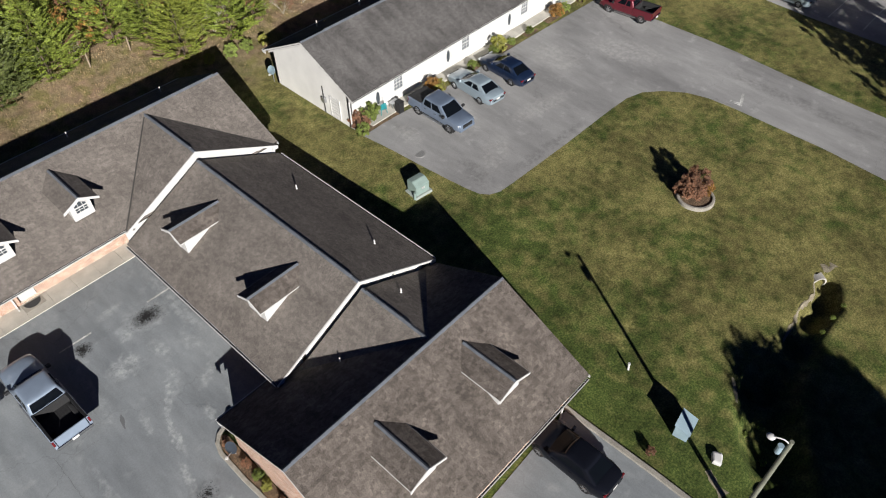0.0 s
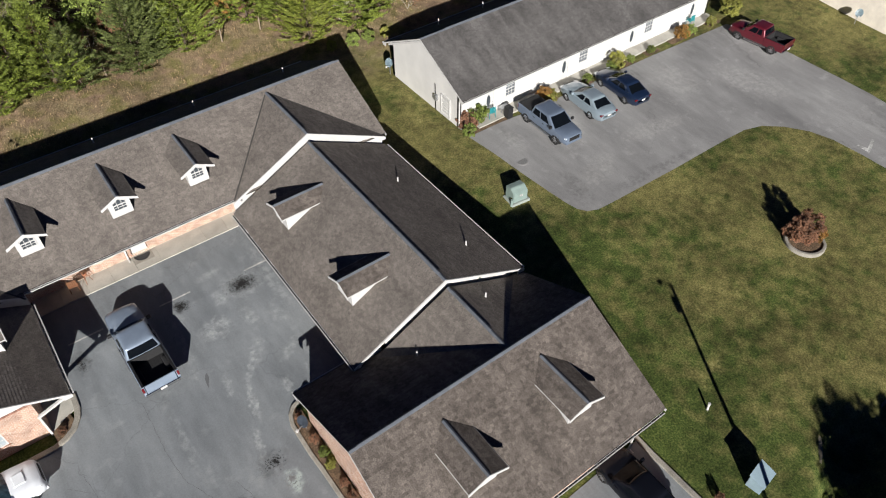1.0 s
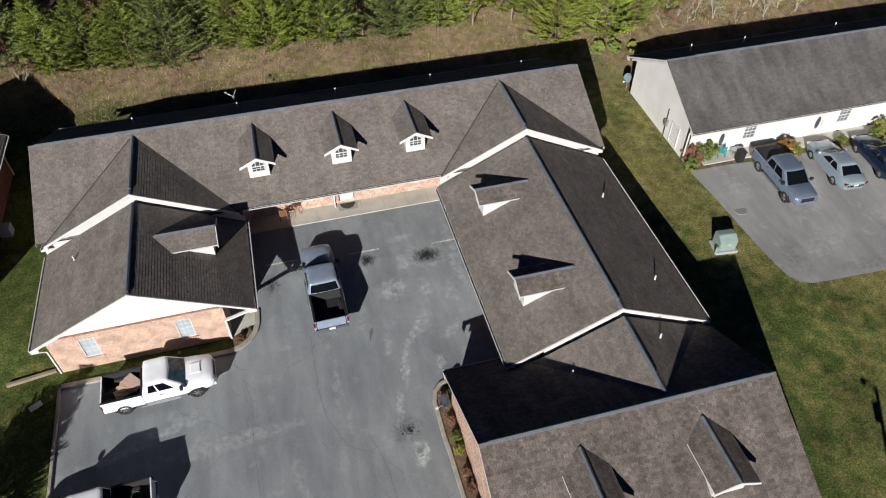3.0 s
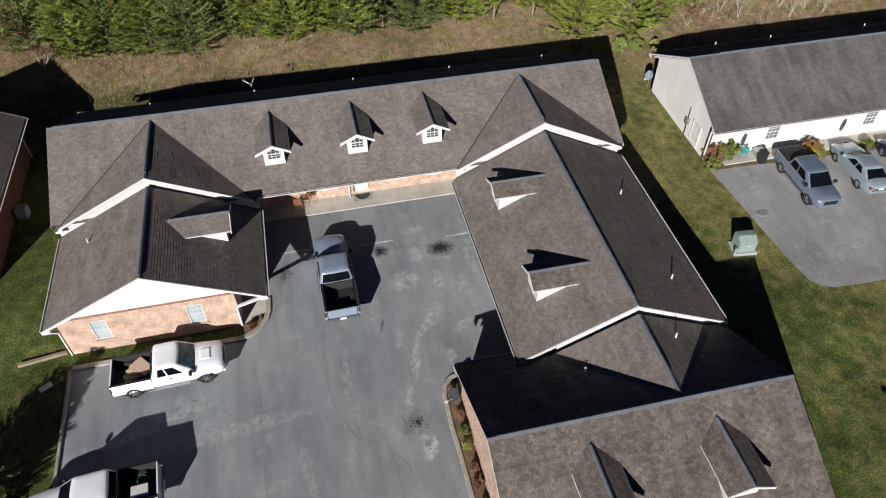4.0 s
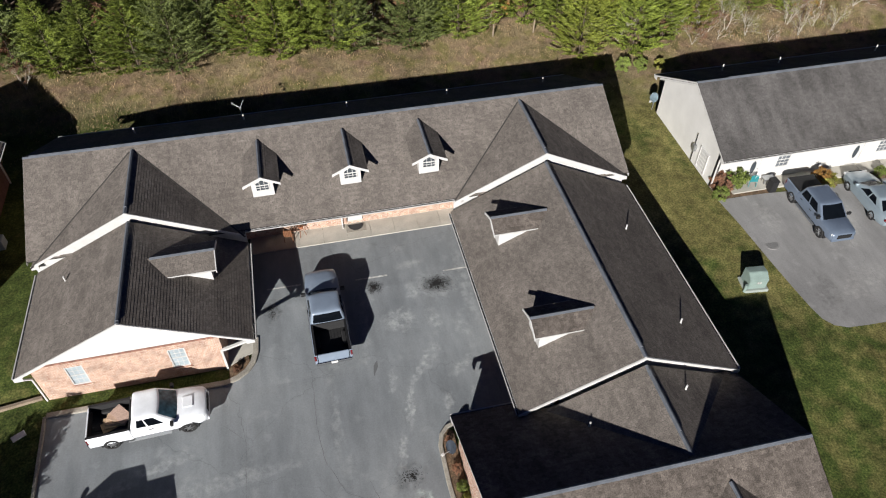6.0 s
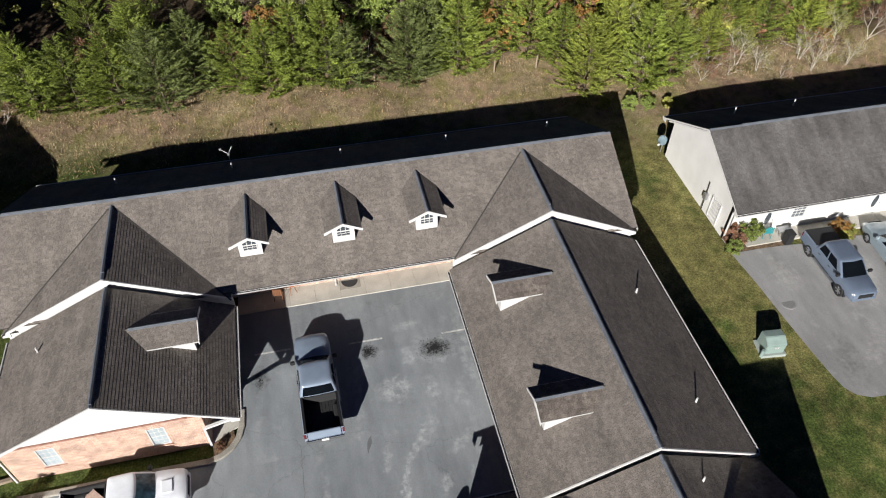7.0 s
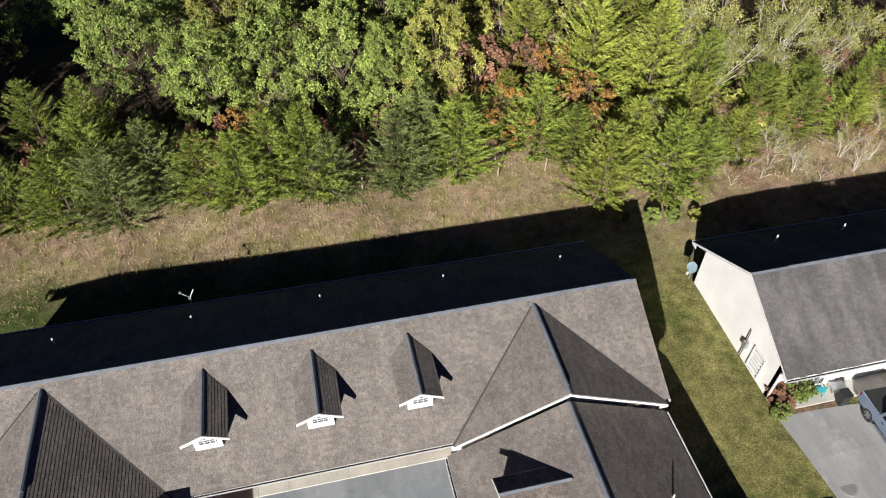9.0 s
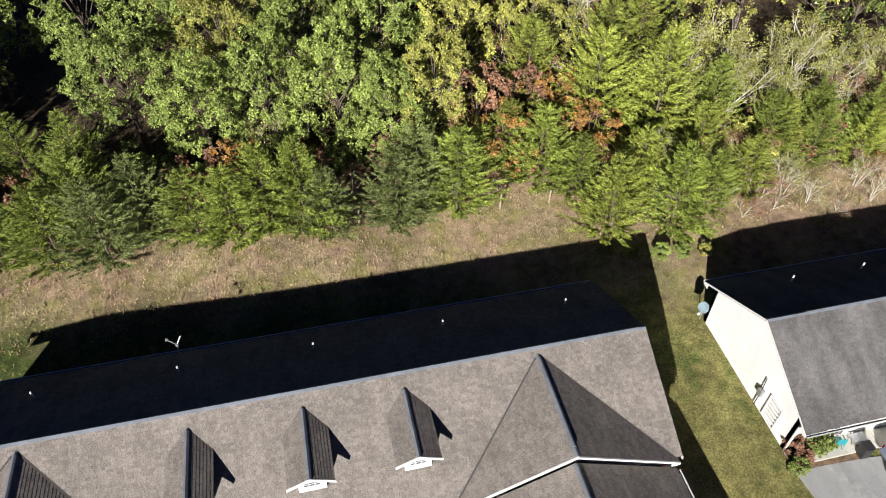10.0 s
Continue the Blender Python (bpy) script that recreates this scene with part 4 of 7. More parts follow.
# ---- the white building, the neighbour and the far wall ----
def dish(name, m, label, face=None):
    """A satellite dish on a bent mast. m: foot of the mast, dish facing -y."""
    ob = thing(name, 0, 0, 0, label, "satellite dish")
    ob.matrix_basis = m
    bm = bmesh.new()
    tube(bm, (0, 0, 0), (0, 0, 0.9), 0.03)
    tube(bm, (0, 0, 0.9), (0, -0.1, 1.05), 0.03)
    part("mast", bm, M_METAL, ob)
    bm = bmesh.new()
    rings = []
    for k in range(6):
        r = 0.36 * k / 5
        rings.append([bm.verts.new((r * math.cos(a) * 0.88, -0.1 - 0.35 * r * r, 1.1 + r * math.sin(a))) for a in [j * math.tau / 20 for j in range(20)]] if k else [bm.verts.new((0, -0.1, 1.1))])
    for j in range(20):
        bm.faces.new((rings[0][0], rings[1][j], rings[1][(j + 1) % 20]))
        for k in range(1, 5):
            bm.faces.new((rings[k][j], rings[k + 1][j], rings[k + 1][(j + 1) % 20], rings[k][(j + 1) % 20]))
    r = bmesh.ops.solidify(bm, geom=bm.faces[:], thickness=0.015)
    for v in bm.verts:
        v.co = Vector((v.co.x, -0.1 + (v.co.y + 0.1) * 0.8 + (v.co.z - 1.1) * 0.45, 1.1 + (v.co.z - 1.1) * 0.9))
    part("reflector", bm, face or M_BLUEPANEL, ob, "", smooth=True)
    bm = bmesh.new()
    bar(bm, (0, -0.2, 0.82), (0, -0.62, 1.0), 0.03, 0.03)
    box(bm, -0.06, 0.06, -0.72, -0.58, 0.96, 1.08, 0.015)
    part("feed_arm", bm, M_WHITE, ob, "white feed arm and horn")
    return ob


M_GREYPANE = mat("grey_window_pane", (0.15, 0.165, 0.18), 0.15, grain=0.1, stain=0.2)
M_SLATEDISH = mat("slate_grey_enamel", (0.07, 0.085, 0.11), 0.4, grain=0.05)
white = thing("white_building", 0, 0, 0, "long white one-storey building with a grey shingle roof", "building")
WX0, WX1, WRY, WRZ, WH, WF = 28.95, 57.2, 38.0, 5.52, 5.0, 0.515
gable(white, "x", WRY, WX0, WX1, WRZ, WH, WF, M_SHINGLE_GREY, 100, vent=(2.2, 1.0), board=0.2)
w_doors = [32.0 + 7.6 * k for k in range(4)]
w_wins = [34.1 + 7.55 * k for k in range(3)]
holes = [(x - 0.45, x + 0.45, 0.2, 2.25) for x in w_doors] + [(x - 0.5, x + 0.5, 1.0, 2.2) for x in w_wins]
wall(white, "x", 33.75, 29.25, 56.9, -0.1, 2.95, M_SIDING, holes)
wall(white, "x", 42.3, 29.25, 56.9, -0.1, 3.0, M_SIDING, side=-1)
for x, d in ((29.25, 0.2), (56.9, -0.2)):
    bm = bmesh.new()
    prism(bm, [(x, 33.75, -0.2), (x, 42.3, -0.2), (x, 42.3, 3.1), (x, WRY, WRZ - 0.18), (x, 33.75, 3.1)], (d, 0, 0))
    part("wall", bm, M_SIDING, white, "white sided gable wall")
gutter(white, (WX0, WRY - WH - 0.01, 2.9), (WX1, WRY - WH - 0.01, 2.9))
gutter(white, (WX1, WRY + WH + 0.01, 2.9), (WX0, WRY + WH + 0.01, 2.9))
for x in w_doors:
    bm = bmesh.new()
    box(bm, x - 0.44, x + 0.44, 33.8, 33.86, 0.22, 2.24, 0.01)
    d = part("door", bm, M_WHITE, white, "white door with an oval window")
    bm = bmesh.new()
    ring = [(x + 0.17 * math.cos(a), 33.775, 1.3 + 0.52 * math.sin(a)) for a in [k * math.tau / 20 for k in range(20)]]
    prism(bm, ring, (0, 0.03, 0))
    part("pane", bm, M_GLASS, d, "dark oval door glass")
    bm = bmesh.new()
    tube(bm, (x + 0.36, 33.8, 1.15), (x + 0.36, 33.73, 1.15), 0.03)
    part("door_handle", bm, M_METAL, d)
for x in w_wins:
    window_unit(white, pose(x, 33.82, 1.0), 1.0, 1.2, 4, 3, M_GREYPANE)
for x in (33.0, 37.4, 45.2, 51.0):
    vent_pipe(white, x, 41.3, WRZ - WF * 3.3, 0.48)
downspout(white, 29.15, 33.6, 0.3, 2.85)
patio = thing("patio", 0, 0, 0, "pale concrete strip along the white wall", "patio", kind="structure")
for k in range(14):
    x0 = 30.4 + 1.9 * k
    if x0 < 56:
        sheet("slab", [(x0 + 0.01, 32.75), (x0 + 1.89, 32.75), (x0 + 1.89, 33.74), (x0 + 0.01, 33.74)], M_CONC, 0.16, "", "", 0.14, patio)
sheet("flower_bed", [(29.0, 32.55), (32.9, 32.4), (32.9, 32.74), (30.38, 32.75), (30.38, 33.7), (29.3, 33.72)], M_MULCH, 0.07, "mulched flower bed edged with sticks", "flower bed")
for a, b in ((35.8, 37.6), (39.8, 41.4), (43.0, 46.2), (47.6, 49.2), (50.6, 53.8), (55.4, 57.0)):
    sheet("flower_bed", [(a, 32.1), (b, 32.05), (b, 32.74), (a, 32.74)], M_MULCH, 0.08, "narrow mulched bed along the walk", "flower bed")
sheet("flower_bed", [(8.1, 9.2), (8.75, 9.2), (8.75, 20.5), (8.5, 20.7), (8.15, 20.3), (8.05, 18.0)], M_MULCH, 0.09, "mulched bed between the kerb and the brick wall", "flower bed")
sheet("flower_bed", [(-1.85, 25.75), (-1.2, 26.0), (-0.75, 26.5), (-0.85, 27.0), (-1.85, 26.45)], M_MULCH, 0.10, "small dry corner bed beside the kerb", "flower bed")
sheet("pavement", [(-1.84, 26.5), (-0.85, 27.0), (-0.42, 27.2), (-0.36, 34.0), (-1.84, 34.0)], M_CONC, 0.12, "concrete porch floor", "porch floor", 0.1)

# brick colour taken down to stand for the shade on these walls
M_SHADEDBRICK = mat("brick_darkened_for_shade", (0.13, 0.065, 0.05), 0.9, grain=0.3, grain_scale=9, stain=0.2)
neighbour = thing("neighbour_house", 0, 0, 0, "dark-roofed brick house beyond the lawn", "building")
gable(neighbour, "y", -21.4, 32.2, 44.6, 6.2, 6.55, FALL, M_SHINGLE, 120, board=0.25)
for y, d in ((32.6, 0.24), (44.2, -0.24)):
    bm = bmesh.new()
    prism(bm, [(-27.4, y, -0.3), (-15.4, y, -0.3), (-15.4, y, 2.95), (-21.4, y, 5.95), (-27.4, y, 2.95)], (0, d, 0))
    part("wall", bm, M_SHADEDBRICK, neighbour)
wall(neighbour, "y", -15.4, 32.84, 43.96, -0.3, 2.95, M_SHADEDBRICK, side=-1)
wall(neighbour, "y", -27.4, 32.84, 43.96, -0.3, 2.95, M_SHADEDBRICK)
bm = bmesh.new()
box(bm, -15.25, -14.55, 37.6, 38.3, 0.15, 0.85, 0.05)
part("wall_box", bm, M_BLUEPANEL, neighbour, "grey air-conditioner unit by the wall")
bm = bmesh.new()
bar(bm, (-15.32, 43.8, 0.2), (-15.32, 43.8, 2.9), 0.08, 0.06)
part("downspout", bm, M_WHITE, neighbour)
gutter(neighbour, (-14.84, 32.2, 2.88), (-14.84, 44.6, 2.88))

far_wall = thing("cream_building", 0, 0, 0, "cream rendered building beside the far lawn", "building")
M_CREAM = mat("cream_render", (0.72, 0.66, 0.57), 0.8, grain=0.05, stain=0.1)
part("wall", boxed(67.7, 90.0, 22.6, 48.0, -1.0, 4.2), M_CREAM, far_wall)
gable(far_wall, "y", 78.8, 22.2, 48.4, 8.4, 11.6, 0.36, M_SHINGLE_GREY, 130, board=0.25)

dish("satellite_dish", pose(28.95, 42.3, 0.45, 0, 0, -55), "grey satellite dish on a mast beside the white gable wall")
dish("satellite_dish", pose(8.45, 19.35, -0.85, 0, 0, -60), "dark blue-grey satellite dish on a post in the bed", M_SLATEDISH)
dish("satellite_dish", pose(66.9, 25.2, -0.35, 0, 0, -60), "satellite dish beside the cream wall")
ant = thing("roof_antenna", -0.05, 44.45, 2.9, "small bent aerial on the rear eave", "antenna")
bm = bmesh.new()
tube(bm, (0, 0, 0), (0, 0.1, 0.5), 0.025)
tube(bm, (0, 0.1, 0.5), (-0.45, 0.3, 0.75), 0.02)
tube(bm, (0, 0.1, 0.5), (0.25, 0.35, 0.85), 0.02)
part("mast", bm, M_METAL, ant)
bm = bmesh.new()
box(bm, -0.52, -0.38, 0.25, 0.38, 0.7, 0.82, 0.02)
box(bm, -0.07, 0.07, 0.02, 0.16, 0.42, 0.56, 0.02)
part("bracket", bm, M_METAL, ant)

lat = thing("lattice_panel", 29.19, 35.3, 0.3, "white lattice trellis panel leaning by the wall", "trellis", rz=-90)
bm = bmesh.new()
for x in (-0.5, 0.5):
    box(bm, x - 0.04, x + 0.04, -0.03, 0.03, 0, 1.7)
for z in (0.04, 1.66):
    box(bm, -0.46, 0.46, -0.03, 0.03, z - 0.04, z + 0.04)
part("frame", bm, M_WHITE, lat)
for k in range(5):
    z = 0.3 + 0.27 * k
    part("slat", boxed(-0.46, 0.46, -0.012, 0.012, z, z + 0.13), M_WHITE, lat)
met = thing("gas_meter", 29.1, 36.4, 0.3, "grey utility meter with pipes on the wall", "meter")
bm = bmesh.new()
box(bm, -0.12, 0.12, -0.16, 0.16, 0.9, 1.35, 0.03)
part("body", bm, M_METAL, met)
bm = bmesh.new()
tube(bm, (0, 0, 0), (0, 0, 0.9), 0.03)
tube(bm, (0, 0, 1.35), (0.05, 0.1, 2.2), 0.025)
part("pipe", bm, M_DARK, met)

# ---- vehicles ----
def paint(name, colour, metallic=0.3):
    return mat(name, colour, 0.32, metal=metallic, coat=0.8, grain=0.02, stain=0.05, stain_scale=3.0)


M_CARGLASS = mat("tinted_car_glass", (0.008, 0.011, 0.016), 0.06, spec=0.18)
M_TYRE = mat("tyre_rubber", (0.018, 0.018, 0.018), 0.85)
M_RIM = mat("alloy_rim", (0.55, 0.55, 0.56), 0.3, metal=0.9)
M_RED = mat("red_tail_lens", (0.13, 0.008, 0.012), 0.2, coat=0.5)
M_LENS = mat("clear_lamp_lens", (0.6, 0.62, 0.62), 0.12, spec=0.8)
M_CHROME = mat("chrome", (0.7, 0.7, 0.7), 0.15, metal=1.0)
M_BEDLINE = mat("black_bed_liner", (0.02, 0.02, 0.021), 0.75, grain=0.3)
M_PLATE = mat("pale_plate", (0.6, 0.6, 0.58), 0.5)


def loft(bm, sections):
    rings = [[bm.verts.new(p) for p in s] for s in sections]
    n = len(rings[0])
    for a, b in zip(rings, rings[1:]):
        for k in range(n):
            bm.faces.new((a[k], a[(k + 1) % n], b[(k + 1) % n], b[k]))
    bm.faces.new(rings[0][::-1])
    bm.faces.new(rings[-1])


def hull(x, w, zl, zt, crown=0.03):
    half = [(0, zl), (w * 0.86, zl), (w * 0.97, zl + 0.1), (w, zl + 0.3), (w * 0.985, zt - 0.17), (w * 0.955, zt - 0.06), (w * 0.87, zt), (w * 0.45, zt + crown * 0.8), (0, zt + crown)]
    return [(x, y, z) for y, z in half] + [(x, -y, z) for y, z in half[-2:0:-1]]


def cab_ring(xr, xf, w, bow, r, z):
    """One level of a greenhouse: bowed front, straight sides, slightly bowed rear, rounded corners. Counter-clockwise from the front's right end."""
    edge = w - r
    front = [(xf - bow * (y / w) ** 2, y) for y in np.linspace(-edge, edge, 9)]
    rear = [(xr + 0.3 * bow * (y / w) ** 2, y) for y in np.linspace(edge, -edge, 9)]
    fx, rx = front[-1][0], rear[0][0]
    left = [(x, w) for x in np.linspace(fx - r, rx + r, 21)]
    corner = [(fx - r + r * math.sin(a), edge + r * math.cos(a)) for a in (1.05, 0.52)]
    back = [(rx + r - r * math.sin(a), edge + r * math.cos(a)) for a in (0.52, 1.05)]
    right = [(x, -w) for x in np.linspace(rx + r, fx - r, 21)]
    pts = front + corner + left + back + rear + [(x, -y) for x, y in back[::-1]] + right + [(x, -y) for x, y in corner[::-1]]
    return [Vector((x, y, z)) for x, y in pts]


def cabin(body, m_paint, base, top, zb, zt, side_split, m_front=None):
    """Greenhouse with curved glass: base and top are (rear x, front x, half width)."""
    (b0, b1, bw), (t0, t1, tw) = base, top

    def level_at(v, grow=0.0):
        k = v ** 1.15
        return cab_ring(b0 + (t0 - b0) * v - grow, b1 + 0.1 + (t1 + 0.06 - b1 - 0.1) * v + grow, bw + (tw - bw) * k + grow, 0.14 - 0.06 * v, 0.12, zb + (zt - 0.07 - zb) * v)
    rings = [level_at(v) for v in (0.0, 0.25, 0.5, 0.75, 1.0)]
    for inset, up in ((0.025, 0.028), (0.07, 0.05), (0.16, 0.07), (0.34, 0.085)):
        rings.append(cab_ring(t0 + inset, t1 + 0.06 - inset, tw - inset, 0.07, 0.12, zt - 0.07 + up))
    bm = bmesh.new()
    loft(bm, rings)
    cab = part("cab", bm, m_paint, body, smooth=True)

    def pane(name, i0, i1, v0, v1, material, out=0.007, label=""):
        rows = [[p for p in (level_at(v, out) * 2)[i0:i1 + 1]] for v in np.linspace(v0, v1, 5)]
        bm = bmesh.new()
        vs = [[bm.verts.new(p) for p in row] for row in rows]
        for a, b in zip(vs, vs[1:]):
            for k in range(len(a) - 1):
                bm.faces.new((a[k], a[k + 1], b[k + 1], b[k]))
        bmesh.ops.solidify(bm, geom=bm.faces[:], thickness=0.005)
        return part(name, bm, material, cab, label, smooth=True)
    pane("windshield", 0, 8, 0.06, 0.97, m_front or M_CARGLASS)
    pane("cowl", 0, 8, -0.05, 0.05, M_BLACKPL, 0.012, "black wiper cowl")
    pane("rear_window", 34, 42, 0.2, 0.92, M_CARGLASS)
    n = 20
    for u0, u1 in side_split:
        a, b = round((1 - u1) * n), round((1 - u0) * n)
        pane("side_window", 11 + a, 11 + b, 0.16, 0.88, M_CARGLASS)
        pane("side_window", 45 + n - b, 45 + n - a, 0.16, 0.88, M_CARGLASS)
    return cab


def wheel_mesh(r, w):
    bm = bmesh.new()
    prof = [(r * 0.62, -w / 2), (r * 0.92, -w / 2), (r, -w * 0.36), (r, w * 0.36), (r * 0.92, w / 2), (r * 0.62, w / 2)]
    seg = 22
    rings = [[bm.verts.new((p * math.cos(k * math.tau / seg), q, p * math.sin(k * math.tau / seg))) for p, q in prof] for k in range(seg)]
    for k in range(seg):
        a, b = rings[k], rings[(k + 1) % seg]
        for j in range(5):
            bm.faces.new((a[j], a[j + 1], b[j + 1], b[j]))
        bm.faces.new((a[5], a[0], b[0], b[5]))
    tyre = mesh_of("wheel", bm, M_TYRE, True)
    bm = bmesh.new()
    for s in (-1, 1):
        y = s * w * 0.36
        tube(bm, (0, y - 0.02, 0), (0, y + 0.02, 0), r * 0.16, seg=10)
        for k in range(6):
            a = k * math.tau / 6
            bar(bm, (r * 0.1 * math.cos(a), y, r * 0.1 * math.sin(a)), (r * 0.62 * math.cos(a), y, r * 0.62 * math.sin(a)), r * 0.17, 0.04)
    tube(bm, (0, -w * 0.25, 0), (0, w * 0.25, 0), r * 0.61, seg=22)
    rim = mesh_of("rim", bm, M_RIM)
    return tyre, rim


def add_wheels(car, wb, track, r, w, shift=0.0):
    tyre, rim = wheel_mesh(r, w)
    for x in (-wb / 2 + shift, wb / 2 + shift):
        for s in (-1, 1):
            o = new("wheel", tyre)
            o.parent = car
            o.matrix_basis = pose(x, s * track / 2, r)
            q = new("rim", rim)
            q.parent = o
    # black plates stand in for the dark hollows of the wheel wells
    for x in (-wb / 2 + shift, wb / 2 + shift):
        for s in (-1, 1):
            bm = bmesh.new()
            y = s * (track / 2 + w / 2 - 0.035)
            pts = [(x + (r + 0.09) * math.cos(a), y, r + (r + 0.08) * math.sin(a)) for a in [math.pi * k / 14 for k in range(15)]]
            prism(bm, pts + [(x - r - 0.09, y, r - 0.1), (x + r + 0.09, y, r - 0.1)], (0, -s * 0.18, 0))
            part("wheel_arch", bm, M_BLACKPL, car)


def mirrors(cab, x, y, z, m):
    for s in (-1, 1):
        bm = bmesh.new()
        box(bm, x - 0.08, x + 0.08, s * y - 0.12 + s * 0.1, s * y + 0.12 + s * 0.1, z, z + 0.2, 0.04)
        part("wing_mirror", bm, m, cab)


def sedan(x, y, rz, m, label, L=4.85, W=1.8, wb=2.78, H=1.44, shade=0):
    car = thing("car", x, y, level(y) + 0.03, label, "car", rz=rz)
    h, w = L / 2, W / 2
    bm = bmesh.new()
    loft(bm, [hull(-h, w * 0.66, 0.42, 0.70), hull(-h + 0.06, w * 0.8, 0.3, 0.87), hull(-h + 0.3, w * 0.91, 0.22, 0.96, 0.05), hull(-h + 0.75, w, 0.2, 1.0, 0.05), hull(-0.8, w, 0.2, 0.99), hull(0.8, w, 0.2, 0.96),
              hull(1.15, w, 0.2, 0.97, 0.05), hull(h - 0.75, w * 0.98, 0.2, 0.88, 0.06), hull(h - 0.3, w * 0.91, 0.22, 0.78, 0.05), hull(h - 0.08, w * 0.76, 0.28, 0.66), hull(h, w * 0.58, 0.36, 0.58)])
    body = part("body", bm, m, car, smooth=True)
    cab = cabin(body, m, (-2.02, 1.1, w * 0.89), (-1.12, 0.16, w * 0.7), 0.9, H, ((0.2, 0.5), (0.55, 0.86)))
    mirrors(cab, 0.72, w * 0.93, 0.95, m)
    for s in (-1, 1):
        bm = bmesh.new()
        box(bm, h - 0.3, h - 0.06, s * w * 0.68 - 0.17, s * w * 0.68 + 0.17, 0.58, 0.74, 0.05)
        part("headlight", bm, M_LENS, body)
        bm = bmesh.new()
        box(bm, -h + 0.03, -h + 0.16, s * w * 0.72 - 0.17, s * w * 0.72 + 0.15, 0.7, 0.84, 0.04)
        part("tail_light", bm, M_RED, body)
        for xx in (-0.45, 0.55):
            bm = bmesh.new()
            box(bm, xx - 0.1, xx + 0.1, s * w - 0.012, s * w + 0.02, 0.76, 0.8, 0.008)
            part("door_handle", bm, m, body)
    bm = bmesh.new()
    box(bm, h - 0.05, h + 0.02, -0.4, 0.4, 0.42, 0.56, 0.02)
    part("grille", bm, M_BLACKPL, body)
    bm = bmesh.new()
    box(bm, -h - 0.012, -h + 0.03, -0.17, 0.17, 0.6, 0.74, 0.004)
    part("number_plate", bm, M_PLATE, body)
    add_wheels(car, wb, W - 0.21, 0.325, 0.22, 0.02)
    return car


def pickup(x, y, rz, m, label, L=5.8, W=1.98, wb=3.6, H=1.86, cab_rear=-0.95, tonneau=False, front_glass=None, high=0.0, hood_bulge=False):
    car = thing("pickup_truck", x, y, level(y) + 0.03, label, "pickup truck", rz=rz)
    h, w = L / 2, W / 2
    k = H / 1.86
    zs = 1.19 * k                                # shoulder height
    bm = bmesh.new()
    loft(bm, [hull(cab_rear, w * 0.985, 0.42, zs), hull(0.6, w * 0.985, 0.42, zs), hull(1.55, w * 0.985, 0.42, zs - 0.02, 0.05), hull(h - 1.0, w * 0.98, 0.42, zs - 0.04, 0.09), hull(h - 0.45, w * 0.93, 0.42, zs - 0.08, 0.09),
              hull(h - 0.22, w * 0.9, 0.45, zs - 0.11, 0.07), hull(h - 0.09, w * 0.82, 0.48, zs - 0.16, 0.05), hull(h - 0.03, w * 0.72, 0.52, zs - 0.26, 0.02)])
    body = part("body", bm, m, car, smooth=True)
    cab = cabin(body, m, (cab_rear - 0.05, 1.42, w * 0.94), (cab_rear + 0.2, 0.66, w * 0.8), zs - 0.04, H, ((0.08, 0.36), (0.4, 0.8)) if cab_rear > -1.1 else ((0.07, 0.42), (0.46, 0.84)), front_glass)
    mirrors(cab, 1.2, w * 1.0, zs - 0.0, M_BLACKPL)
    if hood_bulge:
        part("hood_bulge", boxed(h - 1.15, h - 0.65, -0.32, 0.32, zs + 0.02, zs + 0.075, 0.03), m, body)
    # bed
    br, bf = -h + 0.12, cab_rear - 0.02
    zr = 1.25 * k
    for s in (-1, 1):
        bm = bmesh.new()
        prism(bm, [(bf, s * w * 0.985, 0.5), (bf, s * w * 0.985, zr - 0.05), (bf, s * w * 0.95, zr), (bf, s * (w - 0.15), zr), (bf, s * (w - 0.15), 0.62)], (br - bf, 0, 0))
        part("bed_side", bm, m, body)
        part("bed_rail", boxed(br, bf, min(s * (w - 0.17), s * (w - 0.05)), max(s * (w - 0.17), s * (w - 0.05)), zr + 0.002, zr + 0.018), M_BLACKPL, body, "black bed rail cap")
        bm = bmesh.new()
        box(bm, br - 0.03, br + 0.06, min(s * (w - 0.12), s * (w - 0.005)), max(s * (w - 0.12), s * (w - 0.005)), 0.8, zr - 0.07, 0.02)
        part("tail_light", bm, M_RED, body)
        bm = bmesh.new()
        xx = -wb / 2 + 0.0
        box(bm, xx - 0.45, xx + 0.45, min(s * (w - 0.16), s * (w - 0.4)), max(s * (w - 0.16), s * (w - 0.4)), 0.62, 0.86, 0.06)
        part("wheel_hump", bm, M_BEDLINE, body)
        bm = bmesh.new()
        box(bm, h - 0.42, h - 0.16, s * w * 0.72 - 0.14, s * w * 0.72 + 0.14, zs - 0.34, zs - 0.15, 0.05)
        part("headlight", bm, M_LENS, body)
        for xx in ([0.2] if cab_rear > -1.1 else [0.25, -0.75]):
            bm = bmesh.new()
            box(bm, xx - 0.1, xx + 0.1, s * w * 0.985 - 0.01, s * w * 0.985 + 0.03, zs - 0.2, zs - 0.16, 0.008)
            part("door_handle", bm, M_BLACKPL, body)
        part("running_board", boxed(-1.0, 1.0, min(s * (w - 0.1), s * (w + 0.06)), max(s * (w - 0.1), s * (w + 0.06)), 0.36, 0.42, 0.02), M_METAL, body)
